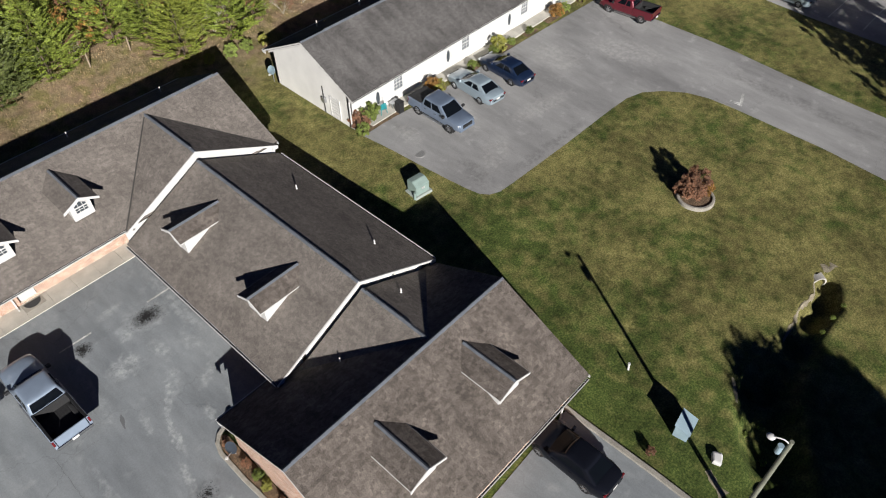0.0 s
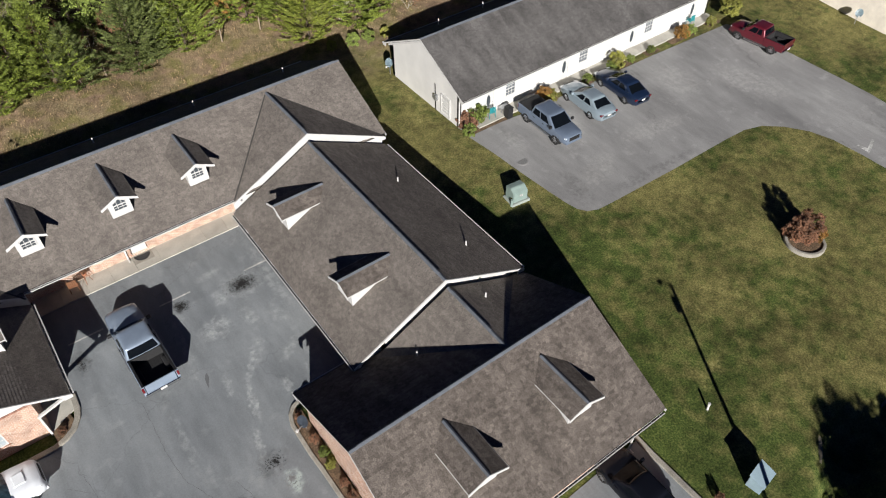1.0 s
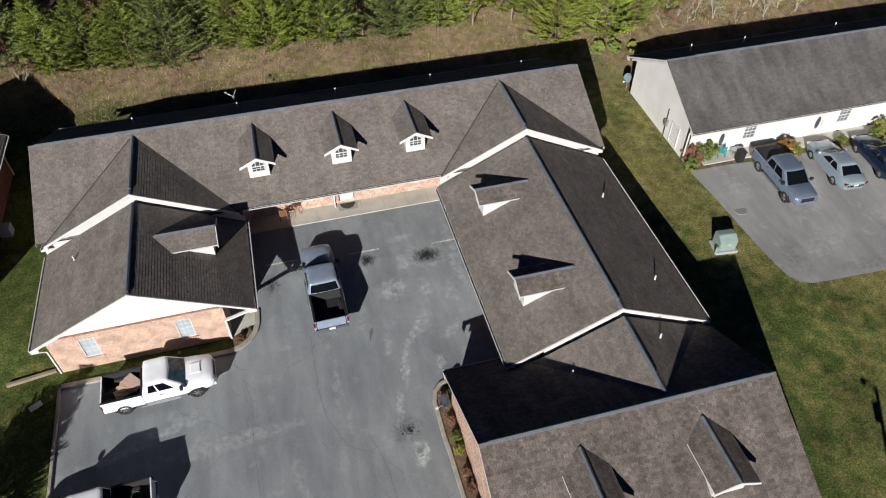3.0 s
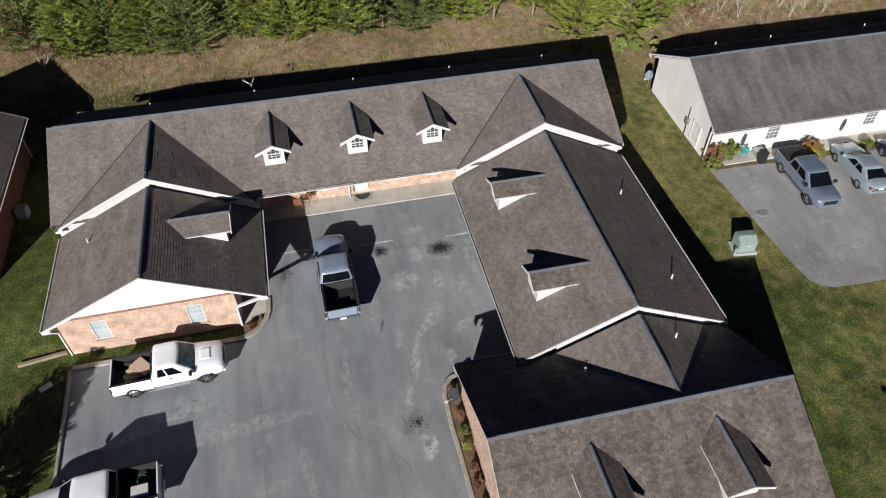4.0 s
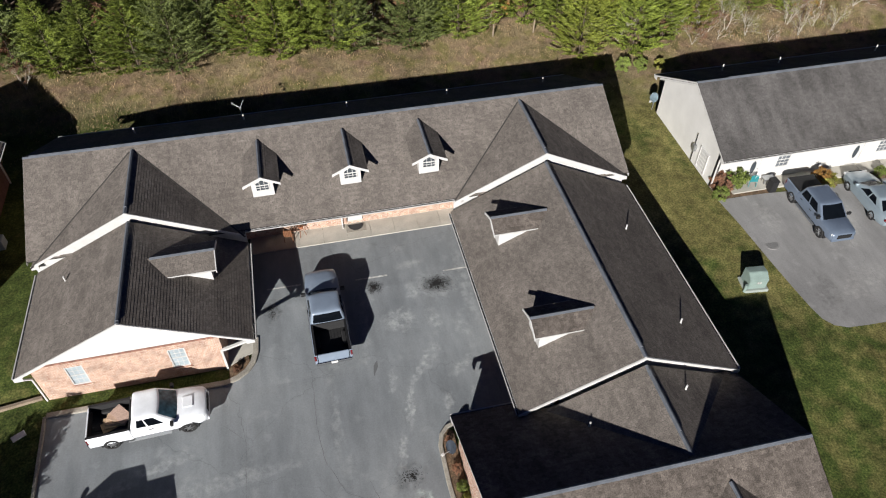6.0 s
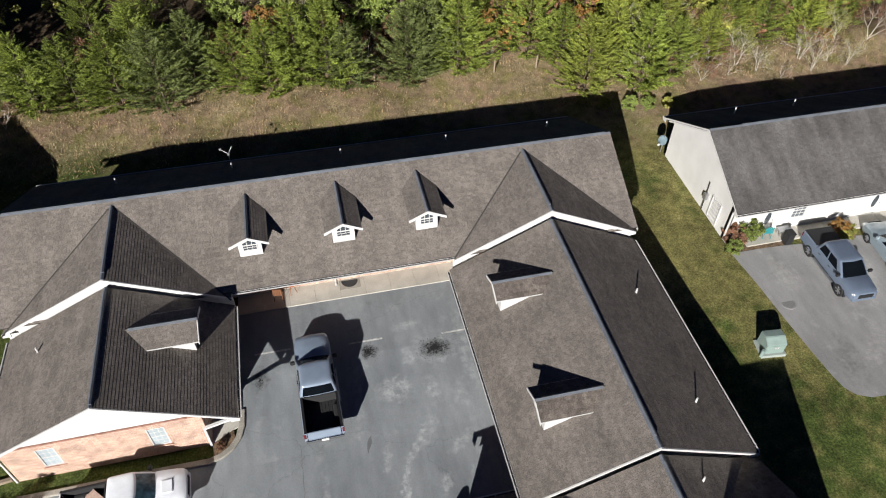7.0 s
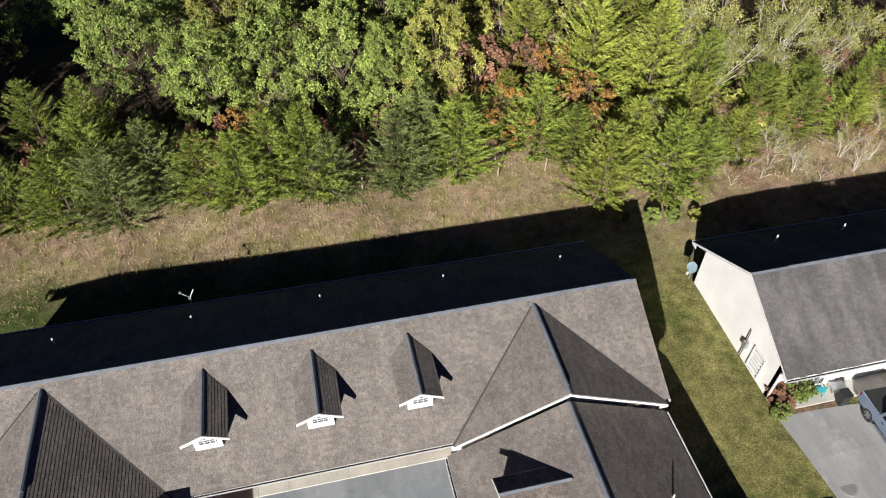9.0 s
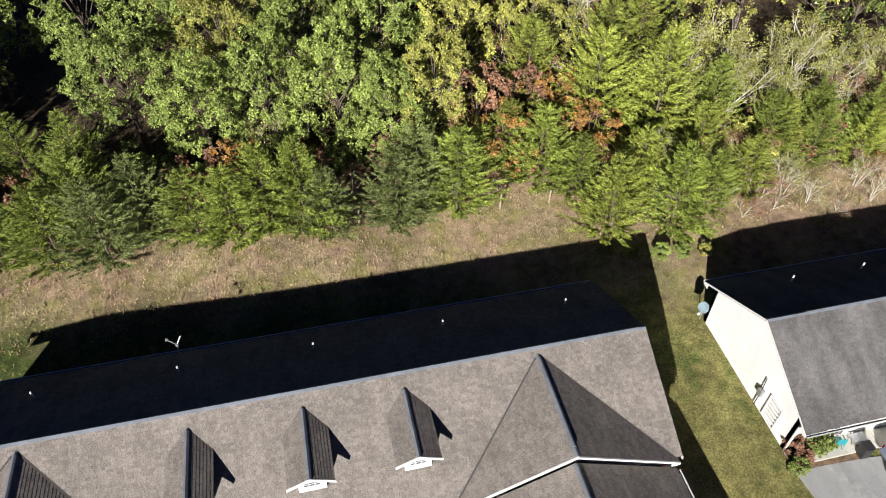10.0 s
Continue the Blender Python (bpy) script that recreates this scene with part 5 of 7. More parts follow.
    part("bed_floor", boxed(br, bf, -w + 0.15, w - 0.15, 0.56, 0.64), M_BEDLINE, body, "black ribbed bed liner")
    bm = bmesh.new()
    for j in range(9):
        yy = -0.68 + 0.17 * j
        box(bm, br + 0.05, bf - 0.05, yy - 0.04, yy + 0.04, 0.64, 0.655)
    part("bed_ribs", bm, M_BEDLINE, body)
    part("bed_front", boxed(bf - 0.05, bf, -w + 0.15, w - 0.15, 0.6, zr), M_BEDLINE, body)
    for s in (-1, 1):
        part("side_liner", boxed(br + 0.05, bf - 0.05, min(s * (w - 0.15), s * (w - 0.165)), max(s * (w - 0.15), s * (w - 0.165)), 0.64, zr - 0.01), M_BEDLINE, body)
    part("gate_liner", boxed(br + 0.051, br + 0.06, -w + 0.19, w - 0.19, 0.66, zr - 0.03), M_BEDLINE, body)
    bm = bmesh.new()
    box(bm, br - 0.02, br + 0.05, -w + 0.19, w - 0.19, 0.66, zr - 0.01, 0.015)
    part("tailgate", bm, m, body)
    bm = bmesh.new()
    box(bm, -0.17, 0.17, -0.02, 0.02, -0.07, 0.07, 0.004)
    bm.transform(pose(-h - 0.012, 0, 0.62, 0, 0, 90))
    part("number_plate", bm, M_PLATE, body)
    if tonneau:
        part("bed_cover", boxed(br + 0.02, bf - 0.02, -w + 0.12, w - 0.12, zr + 0.02, zr + 0.06, 0.015), M_BEDLINE, body, "black soft bed cover")
    for x0, x1, name in ((-h, -h + 0.18, "rear_bumper"), (h - 0.2, h, "front_bumper")):
        bm = bmesh.new()
        box(bm, x0, x1, -w * (0.95 if x0 < 0 else 0.8), w * (0.95 if x0 < 0 else 0.8), 0.45, 0.66, 0.06)
        part(name, bm, M_CHROME if name == "rear_bumper" else m, body)
    bm = bmesh.new()
    box(bm, h - 0.09, h + 0.0, -w * 0.5, w * 0.5, 0.68, zs - 0.2, 0.03)
    part("grille", bm, M_BLACKPL, body)
    add_wheels(car, wb, W - 0.27, 0.39, 0.26, 0.02)
    return car


# the silver's base colour includes blue for the sky it would reflect
P_SILVER = paint("silver_blue_grey_paint", (0.23, 0.285, 0.365), 0.1)
P_WHITE = paint("white_car_paint", (0.80, 0.83, 0.87), 0.0)
P_SLATE = paint("slate_blue_paint", (0.145, 0.185, 0.25), 0.2)
P_PALE = paint("pale_blue_paint", (0.27, 0.335, 0.38), 0.25)
P_NAVY = paint("navy_blue_paint", (0.012, 0.024, 0.058), 0.3)
P_MAROON = paint("maroon_paint", (0.12, 0.012, 0.022), 0.3)
P_BLACK = mat("black_car_paint", (0.006, 0.007, 0.011), 0.22, coat=0.1, spec=0.12)
M_SHADEGLASS = mat("windshield_with_blue_sunshade", (0.10, 0.20, 0.26), 0.08, spec=0.9, stain=0.5, stain_scale=4.0)

pickup(3.52, 28.2, 91, P_SILVER, "silver crew-cab pickup truck parked in the court", 6.15, 1.96, 3.6, 1.86, -0.92)
w_truck = pickup(-5.6, 24.1, 2.0, P_WHITE, "white extended-cab pickup with lumber in its bed", 5.65, 1.98, 3.55, 1.82, -0.72, front_glass=M_SHADEGLASS, hood_bulge=True)
pickup(-8.6, 17.68, 184, P_WHITE, "white crew-cab pickup carrying a toolbox in its bed", 5.85, 2.0, 3.6, 1.84, -1.05)
pickup(34.55, 29.85, -92, P_SLATE, "slate blue crew-cab pickup with a black bed cover", 5.35, 1.86, 3.22, 1.80, -1.2, tonneau=True)
pickup(57.0, 28.1, 95, P_MAROON, "dark maroon pickup truck at the edge of the lot", 5.2, 1.85, 3.15, 1.76, -0.7)
sedan(38.75, 30.2, 85, P_PALE, "pale silver-blue saloon car parked nose in", 4.9, 1.84, 2.78)
sedan(42.2, 30.0, 85, P_NAVY, "dark navy saloon car parked nose in", 4.85, 1.8, 2.78)
sedan(19.45, 7.15, 89, P_BLACK, "black saloon car parked against the building", 4.85, 1.84, 2.74)
sedan(69.9, 19.2, 90, P_PALE, "silver car parked in the far lot", 4.7, 1.8, 2.7)

# ---- what lies in the beds of the trucks ----
lum = thing("lumber_pile", -7.2, 24.1, level(24.3) + 0.68, "tan plywood offcuts and boards in the truck bed", "lumber", rz=2)
for k in range(5):
    bm = bmesh.new()
    box(bm, -0.5, 0.45, -0.28, 0.3, 0, 0.05, 0.006)
    bm.transform(pose(-0.1 + 0.12 * k, -0.1 + 0.07 * k, 0.06 * k, 4 * (k % 3), 3 * k, 20 - 17 * k))
    part("board", bm, mat("raw_plywood", (0.60 - 0.04 * k, 0.43 - 0.03 * k, 0.25), 0.8, grain=0.2, grain_scale=14), lum)
tb = thing("storage_box", -6.6, 17.5, level(17.7) + 0.68, "white plastic storage box in the truck bed", "box", rz=4)
part("body", boxed(-0.35, 0.35, -0.28, 0.28, 0, 0.38, 0.03), M_WHITE, tb)
part("lid", boxed(-0.38, 0.38, -0.31, 0.31, 0.38, 0.44, 0.02), M_WHITE, tb, "ribbed white lid")
hs = thing("garden_hose", -6.6, 18.2, level(18.3) + 0.68, "coil of green garden hose in the truck bed", "hose")
bm = bmesh.new()
for j in range(4):
    r = 0.26 - 0.02 * j
    pts = [(r * math.cos(a), r * math.sin(a), 0.03 + 0.045 * j) for a in [q * math.tau / 16 for q in range(17)]]
    for a, b in zip(pts, pts[1:]):
        tube(bm, a, b, 0.024, seg=6)
part("coil", bm, mat("green_hose", (0.02, 0.09, 0.05), 0.5), hs)


# ---- plants ----
def leaf_material(name, colour, vary=0.35, shift=(1.25, 1.1, 0.6)):
    m = bpy.data.materials.new(name)
    m.use_nodes = True
    nt = m.node_tree
    b = nt.nodes["Principled BSDF"]
    b.inputs["Roughness"].default_value = 0.6
    b.inputs["Specular IOR Level"].default_value = 0.3
    geo, info = nt.nodes.new("ShaderNodeNewGeometry"), nt.nodes.new("ShaderNodeObjectInfo")
    mix = nt.nodes.new("ShaderNodeMix")
    mix.data_type = "RGBA"
    mix.inputs["A"].default_value = (*[c * (1 - vary) for c in colour], 1)
    mix.inputs["B"].default_value = (*[c * (1 + vary) * s for c, s in zip(colour, shift)], 1)
    nt.links.new(geo.outputs["Random Per Island"], mix.inputs["Factor"])
    r = nt.nodes.new("ShaderNodeMapRange")
    r.inputs["To Min"].default_value, r.inputs["To Max"].default_value = 0.78, 1.25
    nt.links.new(info.outputs["Random"], r.inputs["Value"])
    spot = nt.nodes.new("ShaderNodeTexNoise")               # fresher and drier branches
    spot.inputs["Scale"].default_value, spot.inputs["Detail"].default_value = 0.9, 3.0
    nt.links.new(geo.outputs["Position"], spot.inputs["Vector"])
    sr = nt.nodes.new("ShaderNodeMapRange")
    sr.inputs["From Min"].default_value, sr.inputs["From Max"].default_value = 0.35, 0.65
    sr.inputs["To Min"].default_value, sr.inputs["To Max"].default_value = 0.72, 1.3
    nt.links.new(spot.outputs["Fac"], sr.inputs["Value"])
    both = nt.nodes.new("ShaderNodeMath")
    both.operation = "MULTIPLY"
    nt.links.new(r.outputs[0], both.inputs[0])
    nt.links.new(sr.outputs[0], both.inputs[1])
    v = nt.nodes.new("ShaderNodeVectorMath")
    v.operation = "SCALE"
    nt.links.new(mix.outputs["Result"], v.inputs[0])
    nt.links.new(both.outputs[0], v.inputs["Scale"])
    nt.links.new(v.outputs[0], b.inputs["Base Color"])
    tr = nt.nodes.new("ShaderNodeBsdfTranslucent")
    nt.links.new(v.outputs[0], tr.inputs["Color"])
    ms = nt.nodes.new("ShaderNodeMixShader")
    ms.inputs[0].default_value = 0.14
    nt.links.new(b.outputs[0], ms.inputs[1])
    nt.links.new(tr.outputs[0], ms.inputs[2])
    nt.links.new(ms.outputs[0], nt.nodes["Material Output"].inputs["Surface"])
    return m


M_CEDAR = leaf_material("cedar_foliage", (0.145, 0.190, 0.046), 0.5, (1.2, 1.12, 0.7))
M_PINE = leaf_material("blue_green_cedar_foliage", (0.135, 0.170, 0.064), 0.45, (1.15, 1.1, 0.8))
M_LIME = leaf_material("bright_cedar_foliage", (0.20, 0.245, 0.058), 0.48, (1.2, 1.1, 0.7))
M_LEAF = leaf_material("green_leaves", (0.165, 0.212, 0.056), 0.46, (1.15, 1.12, 0.95))
M_LEAF2 = leaf_material("yellow_green_leaves", (0.23, 0.235, 0.068), 0.39, (1.12, 1.08, 0.8))
M_HAZE = leaf_material("pale_olive_leaves", (0.25, 0.265, 0.09), 0.35, (1.1, 1.05, 0.8))
M_ORANGE = leaf_material("orange_autumn_leaves", (0.25, 0.15, 0.06), 0.4, (1.15, 1.0, 0.6))
M_RUSSET = leaf_material("russet_dry_leaves", (0.20, 0.125, 0.085), 0.4, (1.2, 0.95, 0.8))
M_BARK = mat("brown_bark", (0.10, 0.075, 0.055), 0.9, grain=0.3, stain=0.2)
M_PALEBARK = mat("pale_grey_twigs", (0.47, 0.43, 0.37), 0.85, grain=0.2)
M_STRAW = leaf_material("straw_grass", (0.30, 0.235, 0.135), 0.5, (1.1, 1.0, 0.95))


def unit(a):
    return a / np.maximum(1e-9, np.linalg.norm(a, axis=-1, keepdims=True))


def leaves_mesh(name, pos, along, normal, length, width, material):
    """Pointed leaves, one folded diamond each."""
    n = len(pos)
    along = unit(along)
    side = unit(np.cross(normal, along))
    up = np.cross(along, side)
    L, W = length[:, None], width[:, None]
    v = np.empty((n, 4, 3))
    v[:, 0] = pos
    v[:, 1] = pos + along * L * 0.45 + side * W * 0.5 + up * W * 0.12
    v[:, 2] = pos + along * L
    v[:, 3] = pos + along * L * 0.45 - side * W * 0.5 + up * W * 0.12
    me = bpy.data.meshes.new(name)
    me.from_pydata(v.reshape(-1, 3).tolist(), [], np.arange(4 * n).reshape(-1, 4).tolist())
    me.materials.append(material)
    return me


def needles_mesh(name, pos, along, normal, length, width, material):
    """Slim pointed sprays of scale leaves, one triangle each."""
    n = len(pos)
    along = unit(along)
    side = unit(np.cross(normal, along))
    v = np.empty((n, 3, 3))
    v[:, 0] = pos + side * width[:, None] * 0.5
    v[:, 1] = pos + along * length[:, None]
    v[:, 2] = pos - side * width[:, None] * 0.5
    me = bpy.data.meshes.new(name)
    me.from_pydata(v.reshape(-1, 3).tolist(), [], np.arange(3 * n).reshape(-1, 3).tolist())
    me.materials.append(material)
    return me


def cedar_meshes(seed, h, spread, material, boughs=150, fine=1.0):
    """An irregular conical cedar: boughs in loose whorls, each carrying short feathery plumes of fine sprays, with dark gaps between."""
    g = np.random.default_rng(seed)
    P, A, N, Ls, Ws = [], [], [], [], []
    wood = bmesh.new()
    tube(wood, (0, 0, -0.3), (0, 0, h * 0.85), 0.06 * h / 5, 0.012, seg=6)
    lobe = g.uniform(0, math.tau, 3)
    up = np.array([0, 0, 1.0])
    for k in range(boughs):
        t = ((k + g.uniform(0, 1)) / boughs) ** 1.1
        az = k * 2.39996 + g.uniform(-0.5, 0.5)
        wide = 1 + 0.2 * math.sin(2 * az + lobe[0]) + 0.16 * math.sin(3 * az + lobe[1] + 5 * t)
        ln = spread * wide * (1 - t) ** 0.88 * min(1.0, 0.66 + 2.4 * t) * g.choice((0.7, 0.95, 1.05, 1.2)) * g.uniform(0.9, 1.1) + 0.14
        base = np.array([0, 0, h * (0.02 + 0.95 * (0.5 * t + 0.5 * round(t * 11) / 11))])      # loose whorls
        out = np.array([math.cos(az), math.sin(az), 0.0])
        side = np.array([-out[1], out[0], 0.0])
        rise = g.uniform(0.22, 0.42) + 0.75 * t
        if k % 3 == 0:
            tube(wood, base, base + out * ln * 0.75 + up * ln * rise * 0.5, 0.014, 0.005, seg=3, caps=False)
        plumes = max(5, int(ln * 7.6 * fine))
        for j in range(plumes):
            s = 0.3 + 0.7 * (j + g.uniform(0, 1)) / plumes
            p = base + out * ln * s + up * (ln * rise * s ** 1.5 + g.normal(0, 0.03)) + side * g.normal(0, 0.06) * ln * (1.15 - s)
            fan = g.choice((-1.0, 1.0)) * g.uniform(0.25, 0.85) * (1.25 - s)
            d = unit(out * 0.9 + side * fan + up * (g.uniform(0.1, 0.4) + 0.5 * rise * s))
            reach = g.uniform(0.28, 0.6) * (1.2 - 0.45 * s)
            face = unit(up + out * 0.6 + g.normal(0, 0.35, 3))
            across = unit(np.cross(d, face))
            m = max(8, int(reach * 36 * fine))
            u = (np.arange(m) + g.uniform(0, 1, m)) / m
            flip = np.where(np.arange(m) % 2, 1.0, -1.0)[:, None]
            droop = -0.12 * reach * (u ** 2)[:, None] * up
            P.append(p + d * (reach * u)[:, None] + droop + g.normal(0, 0.012, (m, 3)))
            A.append(d * 0.8 + across * flip * g.uniform(0.4, 1.0, (m, 1)) + up * g.uniform(-0.1, 0.25, (m, 1)))
            N.append(face + g.normal(0, 0.3, (m, 3)))
            Ls.append(g.uniform(0.10, 0.20, m) * (1.25 - 0.7 * u))
            Ws.append(g.uniform(0.034, 0.058, m))
    crown = needles_mesh("crown", np.concatenate(P), np.concatenate(A), np.concatenate(N), np.concatenate(Ls), np.concatenate(Ws), material)
    return mesh_of("trunk", wood, M_BARK), crown


def broadleaf_meshes(seed, h, spread, material, clumps=46, tufts=9, per=30, size=0.165, low=0.22, bark=None):
    """A broad-leaved tree: trunk, limbs, and leaf tufts on the outer face of rounded masses, with deep gaps between the masses."""
    g = np.random.default_rng(seed)
    wood = bmesh.new()
    tube(wood, (0, 0, -0.3), (0, 0, h * 0.45), 0.14 * h / 8, 0.08 * h / 8, seg=7)
    tube(wood, (0, 0, h * 0.45), (0.1, 0.05, h * 0.85), 0.08 * h / 8, 0.02, seg=6)
    P, A, N = [], [], []
    masses = max(4, clumps // 4)
    for k in range(masses):
        f0 = (k + 0.5) / masses
        z = h * (low + (0.97 - low) * f0 ** 0.85)
        f = math.sqrt(max(0.06, 1 - ((z / h - 0.46) / 0.56) ** 2))
        az, rr = k * 2.39996 + g.uniform(-0.5, 0.5), spread * f * g.uniform(0.5, 0.8)
        c = np.array([rr * math.cos(az), rr * math.sin(az), z * 0.95])
        tube(wood, (0, 0, min(h * 0.8, z * 0.6)), c, 0.04 * h / 8, 0.012, seg=4, caps=False)
        R = spread * g.uniform(0.26, 0.40)
        away = unit(np.array([c[0], c[1], 0.75 * spread]))
        for _ in range(4):
            b0 = unit(g.normal(size=3) + away * 0.9)
            cc = c + b0 * R * g.uniform(0.55, 0.95)
            if g.random() < 0.6:
                tube(wood, c, cc, 0.018 * h / 8, 0.006, seg=3, caps=False)
            rs = R * g.uniform(0.42, 0.6)
            td = unit(g.normal(size=(tufts, 3)) + away * 0.8 + b0 * 0.4)
            tc = cc + td * rs * g.uniform(0.6, 1.0, (tufts, 1))
            for d0, c0 in zip(td, tc):
                d = unit(g.normal(size=(per, 3)) + d0 * 0.7)
                P.append(c0 + d * (rs * 0.36) * g.uniform(0.2, 1.0, (per, 1)))
                A.append(unit(g.normal(size=(per, 3)) + d * 0.7 + np.array([0, 0, -0.3])))
                N.append(unit(d0 * 0.8 + 0.45 * g.normal(size=(per, 3)) + np.array([0, 0, 0.5])))
    P, A, N = np.concatenate(P), np.concatenate(A), np.concatenate(N)
    n = len(P)
    crown = leaves_mesh("crown", P, A, N, g.uniform(0.7, 1.3, n) * size, g.uniform(0.6, 1.0, n) * size * 0.8, material)
    return mesh_of("trunk", wood, bark or M_BARK), crown


def bare_meshes(seed, h, material, leaf_n=3000, size=0.10):
    """A thin half-bare tree: forking pale twigs with a haze of small leaves."""
    g = np.random.default_rng(seed)
    wood = bmesh.new()
    tips = []

    def grow(p, d, ln, r, depth):
        q = p + d * ln
        tube(wood, p, q, r, r * 0.68, seg=5 if depth > 2 else 3, caps=False)
        if depth == 0:
            tips.append(q)
            return
        for j in range(int(g.integers(2, 5)) if depth > 1 else 4):
            nd = unit(d + g.normal(size=3) * (0.6 if j else 0.25) + np.array([0, 0, 0.05]))
            grow(p + d * ln * (g.uniform(0.4, 0.95) if j else 1.0), nd, ln * g.uniform(0.55, 0.8), r * (0.5 if j else 0.68), depth - 1)

    for _ in range(3):
        grow(np.array([g.uniform(-0.15, 0.15), g.uniform(-0.15, 0.15), -0.1]), unit(np.array([g.normal() * 0.3, g.normal() * 0.3, 1.0])), h * 0.34, 0.014 * h / 2 + 0.004, 4)
    tips = np.array(tips)
    leafy = tips[g.random(len(tips)) < 0.55]
    P = leafy[g.integers(0, len(leafy), leaf_n)] + g.normal(size=(leaf_n, 3)) * 0.12
    crown = leaves_mesh("crown", P, g.normal(size=(leaf_n, 3)), g.normal(size=(leaf_n, 3)) + np.array([0, 0, 1.0]), g.uniform(0.7, 1.3, leaf_n) * size, g.uniform(0.5, 0.9, leaf_n) * size, material)
    return mesh_of("trunk", wood, M_PALEBARK), crown


def plant(name, meshes, x, y, label, category, scale=1.0, rz=0.0, group="", z=None):
    ob = new(name)
    ob.matrix_basis = pose(x, y, terrain(x, y) if z is None else z, 0, 0, rz) @ Matrix.Diagonal((scale, scale, scale, 1))
    tagged(ob, label, category, group)
    for n, me in zip(("trunk", "crown"), meshes):
        o = new(n, me)
        o.parent = ob
    return ob


CEDARS = [cedar_meshes(200 + k, 5.9, 2.35, m, 175) for k, m in enumerate((M_CEDAR, M_PINE, M_CEDAR, M_LIME, M_CEDAR, M_PINE))]
BIGCEDARS = [cedar_meshes(210 + k, 8.2, 3.1, m, 210, 0.9) for k, m in enumerate((M_LIME, M_CEDAR))]
BROAD = [broadleaf_meshes(220 + k, 9.0, 3.1, m, 104, 8, 22, 0.15) for k, m in enumerate((M_LEAF, M_LEAF, M_LEAF2))]
THIN = [broadleaf_meshes(230 + k, 9.0, 3.3, m, 48, 6, 14, 0.21) for k, m in enumerate((M_LEAF, M_LEAF2))]
AUTUMN = [broadleaf_meshes(240 + k, 3.4, 1.3, m, 44, 5, 16, 0.11, 0.15) for k, m in enumerate((M_ORANGE, M_RUSSET))]
BARE = [bare_meshes(250 + k, 5.0, m, 3600, 0.085) for k, m in enumerate((M_HAZE, M_RUSSET, M_LEAF2))]
THICKET = [broadleaf_meshes(265 + k, 1.3, 0.85, m, 48, 5, 11, 0.095, 0.06) for k, m in enumerate((M_LEAF, M_LEAF2, M_RUSSET))]
BUSH = [broadleaf_meshes(260 + k, 1.25, 0.7, m, 84, 6, 13, 0.085, 0.05) for k, m in enumerate((M_LEAF, M_LEAF2, M_RUSSET, M_ORANGE))]

BARE_PALE = [bare_meshes(270 + k, 3.4, m, 500, 0.08) for k, m in enumerate((M_HAZE, M_RUSSET))]

# front row of cedars along the dry grass: x, y, scale, kind
ROW = [(-13.5, 55.4, 1.0, 0), (-10.6, 54.9, 0.95, 2), (-7.6, 54.6, 0.98, 2), (-4.6, 53.8, 1.06, 1), (-2.4, 55.6, 1.0, 0), (0.6, 54.6, 0.9, 2), (2.9, 53.7, 0.98, 0), (5.0, 54.6, 1.04, 2), (7.2, 54.0, 1.12, 0), (8.6, 53.2, 0.86, 2),
       (12.9, 53.0, 1.02, 1), (14.4, 54.0, 1.12, 1), (16.9, 53.6, 1.06, 0), (22.7, 54.6, 1.05, 0), (25.9, 50.0, 1.02, 3), (30.2, 49.6, 1.1, 0), (28.6, 52.2, 0.95, 3), (33.2, 50.6, 0.8, 2), (21.0, 56.6, 0.9, 3), (-16.4, 56.2, 1.0, 1), (-6.0, 56.6, 1.05, 0), (18.8, 55.4, 0.8, 0), (33.4, 53.8, 0.95, 3), (36.2, 51.4, 0.8, 3), (39.6, 54.0, 0.85, 3), (42.6, 54.6, 0.9, 2), (45.4, 52.4, 0.75, 3), (48.6, 55.0, 0.9, 2), (25.0, 53.4, 0.8, 2)]
for k, (x, y, s, kind) in enumerate(ROW):
    plant("cedar_tree", CEDARS[(kind, kind, 4, kind, 5)[k % 5] if kind != 3 else 3], x, y - 0.35, "dense green cedar tree at the edge of the wood", "tree", s, 47.0 * k, "cedars along the wood")
for k, (x, y, s, kind) in enumerate([(23.6, 60.5, 1.05, 0), (27.4, 57.6, 1.1, 0), (31.5, 56.2, 1.15, 0), (29.6, 61.5, 1.1, 0), (35.4, 56.0, 0.85, 1), (38.6, 53.6, 0.7, 1), (42.0, 52.6, 0.6, 1), (46.0, 53.0, 0.7, 1), (-6.0, 59.0, 0.85, 1), (-9.6, 60.4, 0.8, 1), (33.5, 64.0, 1.0, 0), (50.0, 54.0, 0.7, 1)]):
    plant("cedar_tree", BIGCEDARS[kind], x, y, "tall bright green cedar in the wood", "tree", s, 61.0 * k, "tall cedars in the wood")
